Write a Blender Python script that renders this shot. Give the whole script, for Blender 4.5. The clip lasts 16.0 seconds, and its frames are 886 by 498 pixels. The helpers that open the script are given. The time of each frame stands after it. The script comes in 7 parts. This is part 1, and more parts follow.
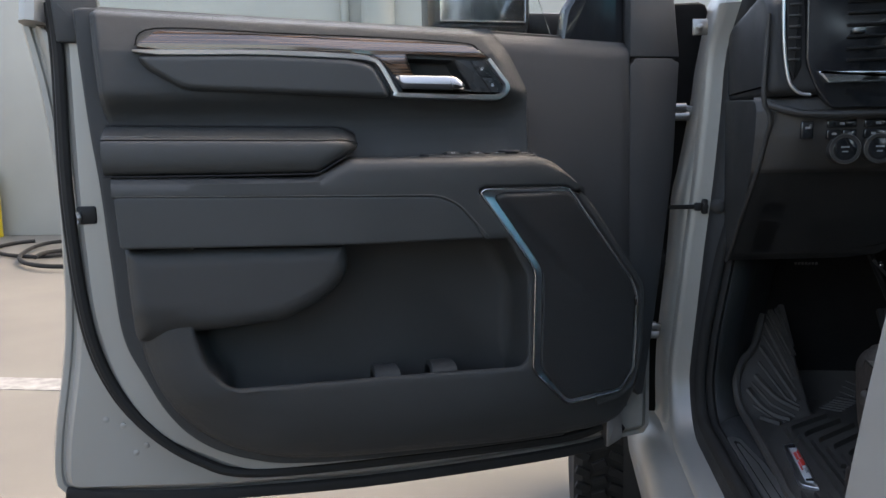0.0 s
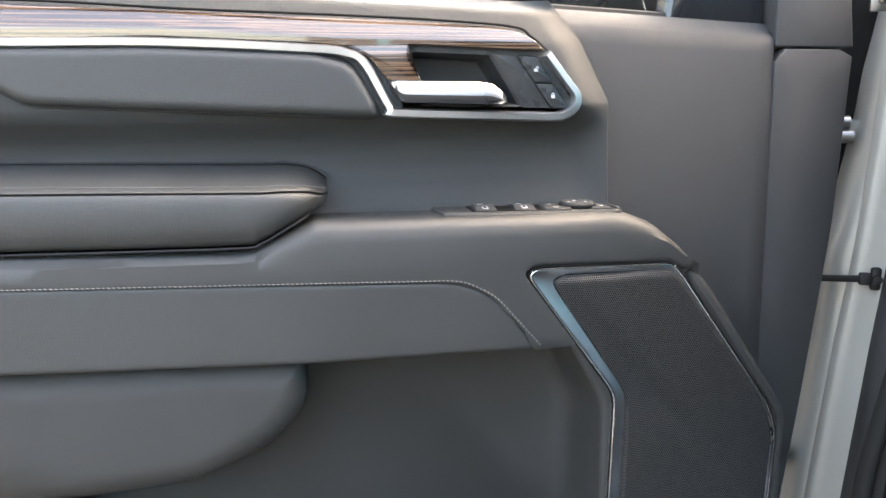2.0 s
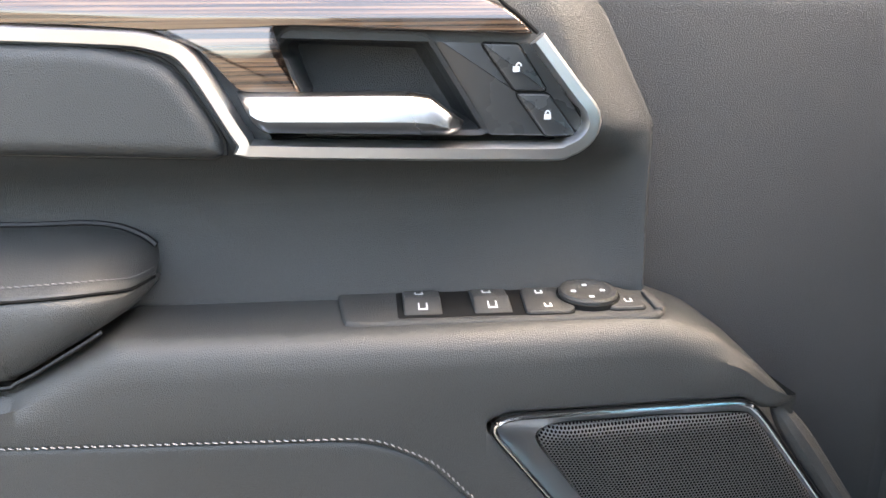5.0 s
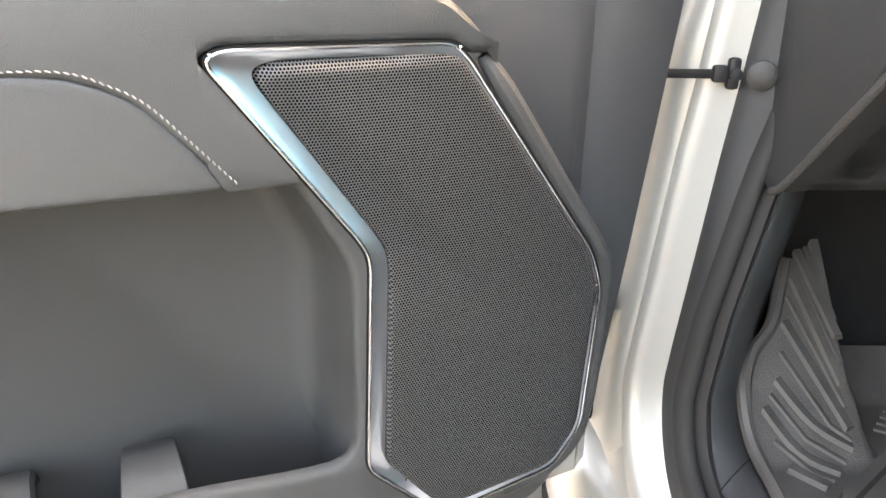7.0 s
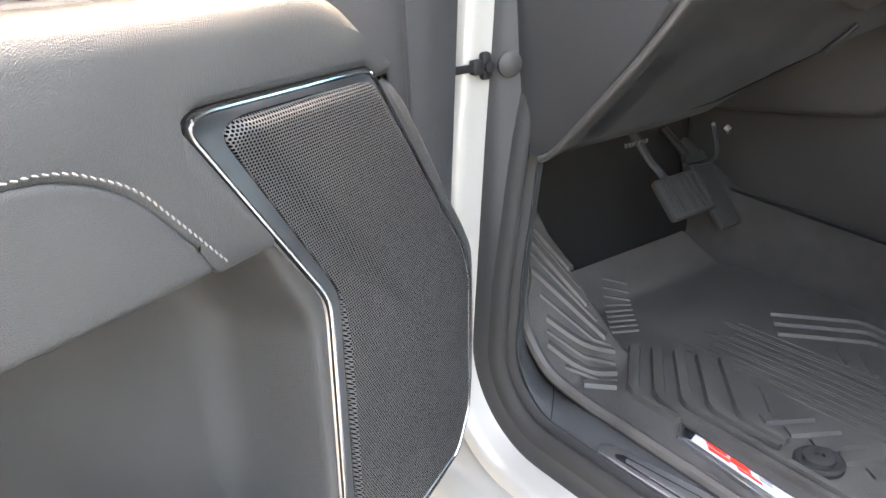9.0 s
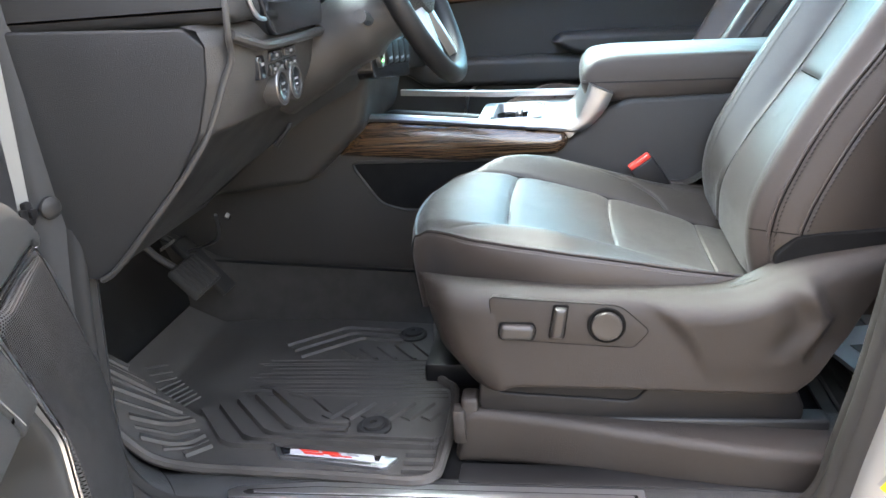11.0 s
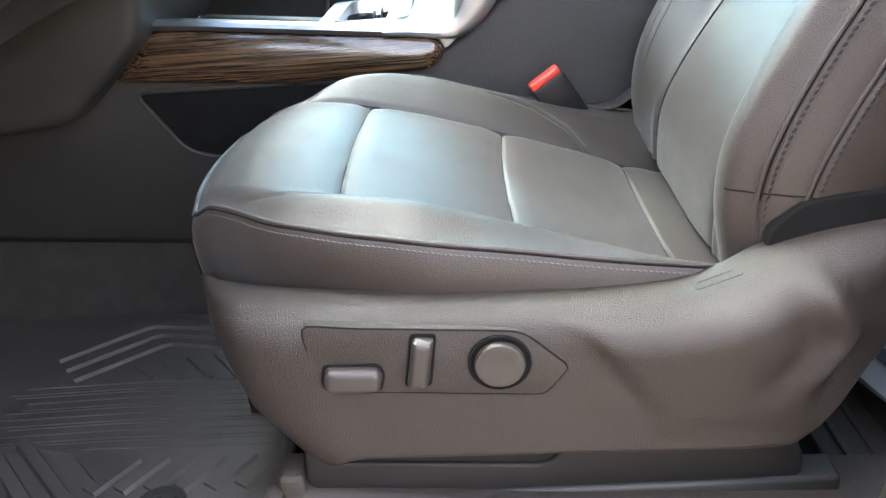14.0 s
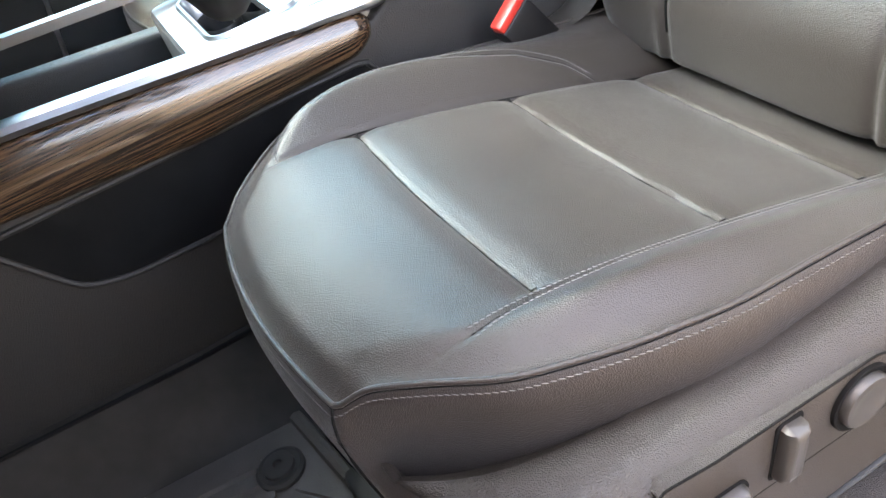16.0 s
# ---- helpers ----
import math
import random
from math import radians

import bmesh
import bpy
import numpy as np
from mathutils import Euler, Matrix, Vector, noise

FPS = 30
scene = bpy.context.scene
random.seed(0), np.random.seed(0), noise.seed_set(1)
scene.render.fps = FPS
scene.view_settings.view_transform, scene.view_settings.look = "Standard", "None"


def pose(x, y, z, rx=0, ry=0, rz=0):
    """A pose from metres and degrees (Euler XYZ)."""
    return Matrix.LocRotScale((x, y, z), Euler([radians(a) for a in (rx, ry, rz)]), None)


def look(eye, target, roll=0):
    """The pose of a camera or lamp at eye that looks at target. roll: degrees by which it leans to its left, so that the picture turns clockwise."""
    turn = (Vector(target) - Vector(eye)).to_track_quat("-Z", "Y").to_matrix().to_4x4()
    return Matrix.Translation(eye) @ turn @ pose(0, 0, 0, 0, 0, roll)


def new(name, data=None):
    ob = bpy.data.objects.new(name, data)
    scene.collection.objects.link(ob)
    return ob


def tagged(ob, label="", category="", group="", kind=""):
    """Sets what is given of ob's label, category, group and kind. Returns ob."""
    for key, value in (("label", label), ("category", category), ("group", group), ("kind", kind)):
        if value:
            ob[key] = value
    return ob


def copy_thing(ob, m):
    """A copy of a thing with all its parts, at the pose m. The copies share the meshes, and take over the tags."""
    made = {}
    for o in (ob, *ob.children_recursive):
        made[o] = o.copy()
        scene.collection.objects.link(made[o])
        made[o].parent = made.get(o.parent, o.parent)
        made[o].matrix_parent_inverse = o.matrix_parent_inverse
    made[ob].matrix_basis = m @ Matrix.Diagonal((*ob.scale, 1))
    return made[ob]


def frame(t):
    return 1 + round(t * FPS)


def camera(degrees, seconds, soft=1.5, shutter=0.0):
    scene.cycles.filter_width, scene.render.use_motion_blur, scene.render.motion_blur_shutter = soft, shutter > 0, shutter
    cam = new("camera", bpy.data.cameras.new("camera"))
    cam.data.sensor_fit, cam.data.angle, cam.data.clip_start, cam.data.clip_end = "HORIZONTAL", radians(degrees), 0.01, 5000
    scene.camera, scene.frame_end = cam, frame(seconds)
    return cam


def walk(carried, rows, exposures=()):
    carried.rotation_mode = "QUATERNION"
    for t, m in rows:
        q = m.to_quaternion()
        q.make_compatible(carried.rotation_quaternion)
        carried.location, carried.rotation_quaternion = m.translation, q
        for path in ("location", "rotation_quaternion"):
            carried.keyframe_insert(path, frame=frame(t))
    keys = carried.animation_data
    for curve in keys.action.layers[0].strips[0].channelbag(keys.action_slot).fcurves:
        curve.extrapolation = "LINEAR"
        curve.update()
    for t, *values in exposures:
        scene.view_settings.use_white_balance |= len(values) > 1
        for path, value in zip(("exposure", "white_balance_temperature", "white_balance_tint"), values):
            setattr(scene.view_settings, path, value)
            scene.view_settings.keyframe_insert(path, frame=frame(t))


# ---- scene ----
cam = camera(59.4, 16.0)
PATH = [
    (0, (-0.263, -1.035, 1.325), (-0.536, 0.929, 1.063), -1.4),
    (0.5, (-0.298, -0.905, 1.333), (-0.55, 1.06, 1.062), -1.0),
    (1, (-0.306, -0.749, 1.359), (-0.601, 1.205, 1.055), -0.6),
    (1.5, (-0.315, -0.587, 1.393), (-0.655, 1.358, 1.07), -0.6),
    (2, (-0.318, -0.437, 1.422), (-0.705, 1.495, 1.077), -0.7),
    (2.5, (-0.321, -0.272, 1.458), (-0.766, 1.639, 1.07), -0.8),
    (3, (-0.299, -0.112, 1.518), (-0.917, 1.719, 1.002), -1.3),
    (3.2, (-0.302, -0.068, 1.524), (-0.951, 1.746, 0.987), -1.3),
    (5.3, (-0.281, -0.005, 1.51), (-0.796, 1.821, 0.879), 0.3),
    (5.5, (-0.275, -0.015, 1.462), (-0.659, 1.862, 0.888), 0.7),
    (6, (-0.255, -0.04, 1.384), (-0.441, 1.85, 0.757), 0.8),
    (6.5, (-0.253, -0.059, 1.337), (-0.283, 1.801, 0.603), 1.1),
    (7, (-0.249, -0.07, 1.32), (-0.203, 1.775, 0.55), 0.9),
    (7.5, (-0.25, -0.066, 1.321), (-0.159, 1.763, 0.517), 1.0),
    (8, (-0.271, -0.04, 1.315), (-0.066, 1.77, 0.49), 0.6),
    (8.5, (-0.375, 0.005, 1.315), (0.187, 1.741, 0.497), -0.1),
    (9, (-0.525, 0.018, 1.334), (0.546, 1.525, 0.571), -2.1),
    (9.5, (-0.67, 0.011, 1.389), (0.819, 1.13, 0.66), -3.3),
    (10, (-0.788, 0.036, 1.439), (0.935, 0.766, 0.733), -3.9),
    (10.2, (-0.827, 0.05, 1.448), (0.944, 0.665, 0.75), -4.0),
    (12.3, (-0.738, 0.021, 1.423), (1.126, 0.208, 0.724), -5.2),
    (12.5, (-0.673, -0.005, 1.409), (1.182, 0.187, 0.688), -5.5),
    (13, (-0.514, -0.015, 1.371), (1.318, 0.142, 0.584), -5.5),
    (13.5, (-0.385, 0.002, 1.337), (1.419, 0.124, 0.482), -5.1),
    (14, (-0.352, 0.008, 1.336), (1.434, 0.112, 0.444), -4.9),
    (14.5, (-0.342, 0.015, 1.333), (1.431, 0.086, 0.41), -5.1),
    (15, (-0.268, 0.13, 1.344), (1.469, 0.062, 0.356), -7.4),
    (15.5, (-0.171, 0.271, 1.402), (1.471, 0.002, 0.292), -14.1),
    (16, (-0.015, 0.305, 1.42), (1.486, -0.153, 0.18), -19.7),
]
walk(cam, [(t, look(eye, target, roll)) for t, eye, target, roll in PATH], exposures=[(0, 2.6, 7800, 11), (0.25, 3.3, 7900, 11), (0.6, 3.9, 8000, 10), (1.2, 4.25, 8500, 11), (3.2, 4.33, 8800, 11), (5.3, 4.4, 8900, 12), (6.0, 4.85, 9300, 12), (6.6, 5.5, 10800, 15), (8, 5.6, 10300, 15), (9, 5.7, 9800, 15), (10, 5.38, 9600, 16), (12, 4.95, 9700, 16), (13.5, 4.98, 9900, 17), (16, 5.18, 10200, 21)])

# ---------- light ----------
world = bpy.data.worlds.new("sky")
scene.world = world
world.use_nodes = True
sky = world.node_tree.nodes.new("ShaderNodeTexSky")
sky.sky_type, sky.sun_disc = "NISHITA", False
sky.sun_elevation, sky.sun_rotation = radians(54), radians(52)
sky.air_density, sky.dust_density = 1.0, 3.0
world.node_tree.links.new(sky.outputs[0], world.node_tree.nodes["Background"].inputs[0])
world.node_tree.nodes["Background"].inputs[1].default_value = 0.15
sun = new("sun", bpy.data.lights.new("sun", "SUN"))
sun.data.energy, sun.data.angle, sun.data.color = 0.2, radians(45), (1.0, 0.965, 0.925)
sun.matrix_world = look((0, 0, 0), (-0.463, -0.362, -0.809))

# ---------- materials ----------
def material(name, colour, rough=0.5, metal=0.0, grain=0.0, size=900.0, vary=0.15, blotch=9.0, spec=0.5, coat=0.0, rough_vary=0.1, voronoi=False):
    """Colour varies in broad patches and in fine grain; the grain is relief as well."""
    m = bpy.data.materials.new(name)
    m.use_nodes = True
    n, l = m.node_tree.nodes, m.node_tree.links
    b = n["Principled BSDF"]
    b.inputs["Metallic"].default_value = metal
    b.inputs["Specular IOR Level"].default_value = spec
    b.inputs["Coat Weight"].default_value = coat
    b.inputs["Coat Roughness"].default_value = 0.08
    pos = n.new("ShaderNodeTexCoord").outputs["Object"]
    broad = n.new("ShaderNodeTexNoise")
    broad.inputs["Scale"].default_value, broad.inputs["Detail"].default_value = blotch, 5
    l.new(pos, broad.inputs["Vector"])
    fine = n.new("ShaderNodeTexVoronoi" if voronoi else "ShaderNodeTexNoise")
    fine.inputs["Scale"].default_value = size
    l.new(pos, fine.inputs["Vector"])
    ramp = n.new("ShaderNodeMapRange")
    ramp.inputs[1].default_value, ramp.inputs[2].default_value = 0.3, 0.7
    ramp.inputs[3].default_value, ramp.inputs[4].default_value = 1 - vary, 1 + vary
    l.new(broad.outputs["Fac"], ramp.inputs[0])
    mul = n.new("ShaderNodeVectorMath")
    mul.operation = "SCALE"
    mul.inputs[0].default_value = colour
    l.new(ramp.outputs[0], mul.inputs["Scale"])
    l.new(mul.outputs[0], b.inputs["Base Color"])
    rr = n.new("ShaderNodeMapRange")
    rr.inputs[1].default_value, rr.inputs[2].default_value = 0.3, 0.7
    rr.inputs[3].default_value, rr.inputs[4].default_value = max(rough - rough_vary, 0.02), min(rough + rough_vary, 1)
    l.new(broad.outputs["Fac"], rr.inputs[0])
    l.new(rr.outputs[0], b.inputs["Roughness"])
    if grain:
        bump = n.new("ShaderNodeBump")
        bump.inputs["Strength"].default_value, bump.inputs["Distance"].default_value = grain, 0.0006
        l.new(fine.outputs["Distance" if voronoi else "Fac"], bump.inputs["Height"])
        l.new(bump.outputs[0], b.inputs["Normal"])
    return m


def wood(name, axis, coat=1.0, tone=1.0):
    """Glossy dark brown veneer with straight grain along the given axis (0 x, 1 y)."""
    m = bpy.data.materials.new(name)
    m.use_nodes = True
    n, l = m.node_tree.nodes, m.node_tree.links
    b = n["Principled BSDF"]
    b.inputs["Roughness"].default_value = 0.22
    b.inputs["Coat Weight"].default_value, b.inputs["Coat Roughness"].default_value = coat, 0.05
    pos = n.new("ShaderNodeTexCoord").outputs["Object"]
    mp = n.new("ShaderNodeMapping")
    s = [560.0, 560.0, 560.0]
    s[axis] = 3.5
    mp.inputs["Scale"].default_value = s
    l.new(pos, mp.inputs["Vector"])
    warp = n.new("ShaderNodeTexNoise")
    warp.inputs["Scale"].default_value, warp.inputs["Detail"].default_value = 1.0, 6
    l.new(mp.outputs[0], warp.inputs["Vector"])
    ramp = n.new("ShaderNodeValToRGB")
    e = ramp.color_ramp.elements
    e[0].position, e[0].color = 0.40, (0.017 * tone, 0.0095 * tone, 0.0065 * tone, 1)
    e[1].position, e[1].color = 0.63, (0.125 * tone, 0.070 * tone, 0.039 * tone, 1)
    mid = e.new(0.5)
    mid.color = (0.060 * tone, 0.033 * tone, 0.0195 * tone, 1)
    l.new(warp.outputs["Fac"], ramp.inputs[0])
    l.new(ramp.outputs[0], b.inputs["Base Color"])
    bump = n.new("ShaderNodeBump")
    bump.inputs["Strength"].default_value, bump.inputs["Distance"].default_value = 0.15, 0.0004
    l.new(warp.outputs["Fac"], bump.inputs["Height"])
    l.new(bump.outputs[0], b.inputs["Normal"])
    return m


def perforated(name, pitch):
    """Black speaker cloth metal with rows of small round holes, staggered like a honeycomb."""
    m = material(name, (0.045, 0.045, 0.047), 0.52, 0.0, 0.0, spec=0.32)
    n, l = m.node_tree.nodes, m.node_tree.links
    b = n["Principled BSDF"]
    sep = n.new("ShaderNodeSeparateXYZ")
    l.new(n.new("ShaderNodeTexCoord").outputs["Object"], sep.inputs[0])

    def calc(op, a, c=None, d=None):
        q = n.new("ShaderNodeMath")
        q.operation = op
        for k, v in enumerate((a, c, d)):
            if v is None:
                continue
            if isinstance(v, (int, float)):
                q.inputs[k].default_value = v
            else:
                l.new(v, q.inputs[k])
        return q.outputs[0]

    x, z = calc("DIVIDE", sep.outputs[0], pitch), calc("DIVIDE", sep.outputs[2], pitch * 0.866)
    row = calc("FLOOR", z)
    shift = calc("MULTIPLY", calc("MODULO", calc("ADD", row, 4000.0), 2.0), 0.5)
    fx = calc("SUBTRACT", calc("FRACT", calc("ADD", calc("ADD", x, 4000.0), shift)), 0.5)
    fz = calc("MULTIPLY", calc("SUBTRACT", calc("FRACT", calc("ADD", z, 4000.0)), 0.5), 0.866)
    dist = calc("SQRT", calc("ADD", calc("MULTIPLY", fx, fx), calc("MULTIPLY", fz, fz)))
    hole = n.new("ShaderNodeMapRange")
    hole.inputs[1].default_value, hole.inputs[2].default_value = 0.30, 0.37
    l.new(dist, hole.inputs[0])
    mix = n.new("ShaderNodeMix")
    mix.data_type = "RGBA"
    mix.inputs[6].default_value, mix.inputs[7].default_value = (0.0008, 0.0008, 0.0008, 1), (0.034, 0.034, 0.035, 1)
    l.new(hole.outputs[0], mix.inputs[0])
    l.new(mix.outputs[2], b.inputs["Base Color"])
    gloss = n.new("ShaderNodeMath")
    gloss.operation = "MULTIPLY"
    gloss.inputs[1].default_value = 0.38
    l.new(hole.outputs[0], gloss.inputs[0])
    l.new(gloss.outputs[0], b.inputs["Specular IOR Level"])
    bump = n.new("ShaderNodeBump")
    bump.inputs["Strength"].default_value, bump.inputs["Distance"].default_value = 0.5, 0.0008
    l.new(hole.outputs[0], bump.inputs["Height"])
    l.new(bump.outputs[0], b.inputs["Normal"])
    return m


def see_through(name, tint=(0.9, 0.95, 0.95)):
    m = bpy.data.materials.new(name)
    m.use_nodes = True
    b = m.node_tree.nodes["Principled BSDF"]
    b.inputs["Base Color"].default_value = (*tint, 1)
    b.inputs["Transmission Weight"].default_value, b.inputs["Roughness"].default_value, b.inputs["IOR"].default_value = 1.0, 0.0, 1.1
    return m


def thin_pane(name, tint):
    """A thin tinted pane: light passes straight through, with a clear reflection."""
    m = bpy.data.materials.new(name)
    m.use_nodes = True
    n, l = m.node_tree.nodes, m.node_tree.links
    clear, shine, mix, edge_ = n.new("ShaderNodeBsdfTransparent"), n.new("ShaderNodeBsdfGlossy"), n.new("ShaderNodeMixShader"), n.new("ShaderNodeFresnel")
    clear.inputs[0].default_value = (*tint, 1)
    shine.inputs["Roughness"].default_value = 0.0
    edge_.inputs[0].default_value = 1.45
    l.new(edge_.outputs[0], mix.inputs[0])
    l.new(clear.outputs[0], mix.inputs[1])
    l.new(shine.outputs[0], mix.inputs[2])
    l.new(mix.outputs[0], n["Material Output"].inputs[0])
    return m


LEATHER = material("leather", (0.0252, 0.0268, 0.0272), 0.45, 0, 0.55, 1250, 0.10, 6, voronoi=True, spec=0.42)
SEAT = material("seat_leather", (0.0238, 0.0180, 0.0152), 0.38, 0, 0.6, 950, 0.12, 7, voronoi=True, spec=0.41)
SEAT.node_tree.nodes["Principled BSDF"].inputs["Sheen Weight"].default_value = 0.08
SEAT.node_tree.nodes["Principled BSDF"].inputs["Sheen Roughness"].default_value = 0.45
SOFT = material("soft_trim", (0.0262, 0.0283, 0.0290), 0.48, 0, 0.9, 1700, 0.10, 5, voronoi=True, spec=0.42)
PLASTIC = material("grained_plastic", (0.0254, 0.0264, 0.0267), 0.50, 0, 0.8, 1500, 0.12, 6, voronoi=True, spec=0.38)
DASH = material("dash_plastic", (0.029, 0.0275, 0.0262), 0.5, 0, 0.8, 700, 0.12, 6, voronoi=True)
FRONT = material("front_trim", (0.021, 0.0222, 0.0235), 0.5, 0, 0.85, 1500, 0.12, 4, voronoi=True)
SHIELD = material("seat_plastic", (0.0205, 0.0160, 0.0135), 0.45, 0, 0.95, 900, 0.10, 6, voronoi=True, spec=0.42)
DARK = material("dark_plastic", (0.007, 0.007, 0.0075), 0.5, 0, 0.2, 700, spec=0.25)
GLOSS = material("gloss_black", (0.012, 0.013, 0.015), 0.14, 0, 0, spec=0.6)
RUBBER = material("rubber", (0.013, 0.0125, 0.012), 0.78, 0, 0.2, 500, spec=0.28)
CONSOLE = material("console_plastic", (0.0185, 0.0175, 0.0168), 0.52, 0, 0.8, 700, 0.12, 6, voronoi=True, spec=0.35)
MAT = material("mat_rubber", (0.041, 0.0368, 0.0334), 0.60, 0, 1.1, 420, 0.26, 22, rough_vary=0.08, spec=0.36)
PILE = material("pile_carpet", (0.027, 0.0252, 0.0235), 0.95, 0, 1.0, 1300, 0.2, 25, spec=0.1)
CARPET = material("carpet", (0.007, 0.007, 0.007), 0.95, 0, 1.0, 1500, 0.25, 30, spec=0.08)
CHROME = material("chrome", (0.82, 0.83, 0.84), 0.14, 1.0, 0, rough_vary=0.03, vary=0.03)
SATIN = material("satin_silver", (0.52, 0.53, 0.54), 0.36, 1.0, 0.05, 300, 0.04, rough_vary=0.05)
SMOKE = material("smoked_chrome", (0.60, 0.625, 0.65), 0.30, 1.0, 0, rough_vary=0.03)
BRUSHED = material("console_silver", (0.36, 0.37, 0.38), 0.34, 1.0, 0.05, 300, 0.04, rough_vary=0.05)
LIP = material("lip_chrome", (0.50, 0.51, 0.53), 0.16, 1.0, 0, rough_vary=0.03)
STEEL = material("steel", (0.24, 0.235, 0.23), 0.35, 1.0, 0.1, 200)
PAINT = material("silver_paint", (0.262, 0.255, 0.238), 0.48, 0.30, 0.04, 1500, 0.05, 4, coat=0.22)
THREAD = material("grey_thread", (0.125, 0.125, 0.125), 0.8, 0, 0.2, 2000)
THREAD_SOFT = material("dim_thread", (0.12, 0.12, 0.12), 0.8, 0, 0.2, 2000, spec=0.2)
LEVER = material("lever_silver", (0.30, 0.305, 0.31), 0.30, 1.0, 0.05, 300, 0.04, rough_vary=0.05)
PRINT = material("print_white", (0.52, 0.53, 0.54), 0.5)
PLATE = material("satin_black", (0.024, 0.026, 0.0275), 0.30, 0, 0.05, 600, spec=0.5)
MARK = material("print_grey", (0.21, 0.215, 0.22), 0.5)
RED = material("red_plastic", (0.55, 0.03, 0.02), 0.35)
PALE = material("pale_badge", (0.42, 0.43, 0.44), 0.4)
WHITE = material("white_label", (0.19, 0.19, 0.20), 0.5)
YELLOW = material("yellow_label", (0.50, 0.36, 0.015), 0.5)
WOOD_X, WOOD_Y = wood("veneer_x", 0), wood("veneer_y", 1, 0.6, 0.72)
GRILLE = perforated("speaker_grille", 0.0026)
GLASS = see_through("clear_glass")
TINTED = thin_pane("tinted_glass", (0.27, 0.77, 1.0))
SCREEN = thin_pane("windscreen_glass", (0.44, 0.74, 1.0))
CONCRETE = material("concrete", (0.118, 0.109, 0.091), 0.85, 0, 0.5, 120, 0.2, 1.2)
WALL = material("painted_wall", (0.30, 0.288, 0.255), 0.7, 0, 0.3, 90, 0.08, 0.8)
LINER = material("headliner", (0.60, 0.58, 0.55), 0.95, 0, 0.5, 1500)
KNEE = material("knee_plastic", (0.018, 0.018, 0.0184), 0.55, 0, 0.6, 900, 0.12, 6, voronoi=True, spec=0.3)
BODY = material("body_dark", (0.007, 0.007, 0.007), 0.6)


# ---------- mesh helpers ----------
def finish(bm, sharp=35):
    bmesh.ops.remove_doubles(bm, verts=bm.verts, dist=1e-6)
    bmesh.ops.recalc_face_normals(bm, faces=bm.faces)
    for f in bm.faces:
        f.smooth = True
    limit = radians(sharp)
    for e in bm.edges:
        if len(e.link_faces) == 2 and e.calc_face_angle(0) > limit:
            e.smooth = False
    return bm


def part(name, bm, material_, parent=None, label="", sharp=35):
    me = bpy.data.meshes.new(name)
    finish(bm, sharp).to_mesh(me)
    bm.free()
    me.materials.append(material_)
    ob = new(name, me)
    ob.parent = parent
    if label:
        ob["label"] = label
    return ob


def holder(name, m, label, category, group="", kind=""):
    ob = new(name)
    ob.empty_display_size = 0.05
    ob.matrix_world = m
    return tagged(ob, label, category, group, kind)


def grid(rows, closed=False, caps=False):
    """Faces between rows of points; closed joins each row's ends; caps fills the first and last row."""
    bm = bmesh.new()
    v = [[bm.verts.new(p) for p in row] for row in rows]
    n = len(rows[0])
    for a, b in zip(v, v[1:]):
        for i in range(n if closed else n - 1):
            j = (i + 1) % n
            try:
                bm.faces.new((a[i], a[j], b[j], b[i]))
            except ValueError:
                pass
    if caps:
        for row in (v[0], v[-1]):
            try:
                bm.faces.new(row)
            except ValueError:
                pass
    return bm


def join(*parts_):
    out = bmesh.new()
    for b in parts_:
        me = bpy.data.meshes.new("joined")
        b.to_mesh(me)
        b.free()
        out.from_mesh(me)
        bpy.data.meshes.remove(me)
    return out


def smooth_path(pts, n=8, closed=False):
    """A curve through the points (Catmull-Rom)."""
    p = [Vector(q) for q in pts]
    out, k = [], len(p)
    for i in range(k if closed else k - 1):
        if closed:
            a, b, c, d = p[i - 1], p[i], p[(i + 1) % k], p[(i + 2) % k]
        else:
            a, b, c, d = p[max(i - 1, 0)], p[i], p[i + 1], p[min(i + 2, k - 1)]
        for s in range(n):
            t = s / n
            out.append(0.5 * (2 * b + (c - a) * t + (2 * a - 5 * b + 4 * c - d) * t * t + (3 * b - a - 3 * c + d) * t ** 3))
    if not closed:
        out.append(p[-1])
    return out


def rounded(poly, r, seg=5):
    """A 2D outline with its corners rounded; r is one radius or one for each corner."""
    out, n = [], len(poly)
    for i in range(n):
        p, a, b = Vector(poly[i]), Vector(poly[i - 1]), Vector(poly[(i + 1) % n])
        rad = r[i] if isinstance(r, (list, tuple)) else r
        da, db = a - p, b - p
        k = min(rad, da.length * 0.45, db.length * 0.45)
        s, e = p + da.normalized() * k, p + db.normalized() * k
        for j in range(seg + 1):
            t = j / seg
            out.append((1 - t) ** 2 * s + 2 * t * (1 - t) * p + t * t * e)
    return out


def spaced(poly, n, closed=True):
    """The outline as n points at even steps."""
    p = [Vector(q) for q in poly]
    if closed:
        p.append(p[0])
    run = [0.0]
    for a, b in zip(p, p[1:]):
        run.append(run[-1] + (b - a).length)
    out, k = [], 0
    for i in range(n):
        s = run[-1] * i / (n if closed else n - 1)
        while k < len(p) - 2 and run[k + 1] < s:
            k += 1
        t = (s - run[k]) / max(run[k + 1] - run[k], 1e-9)
        out.append(p[k].lerp(p[k + 1], min(max(t, 0), 1)))
    return out


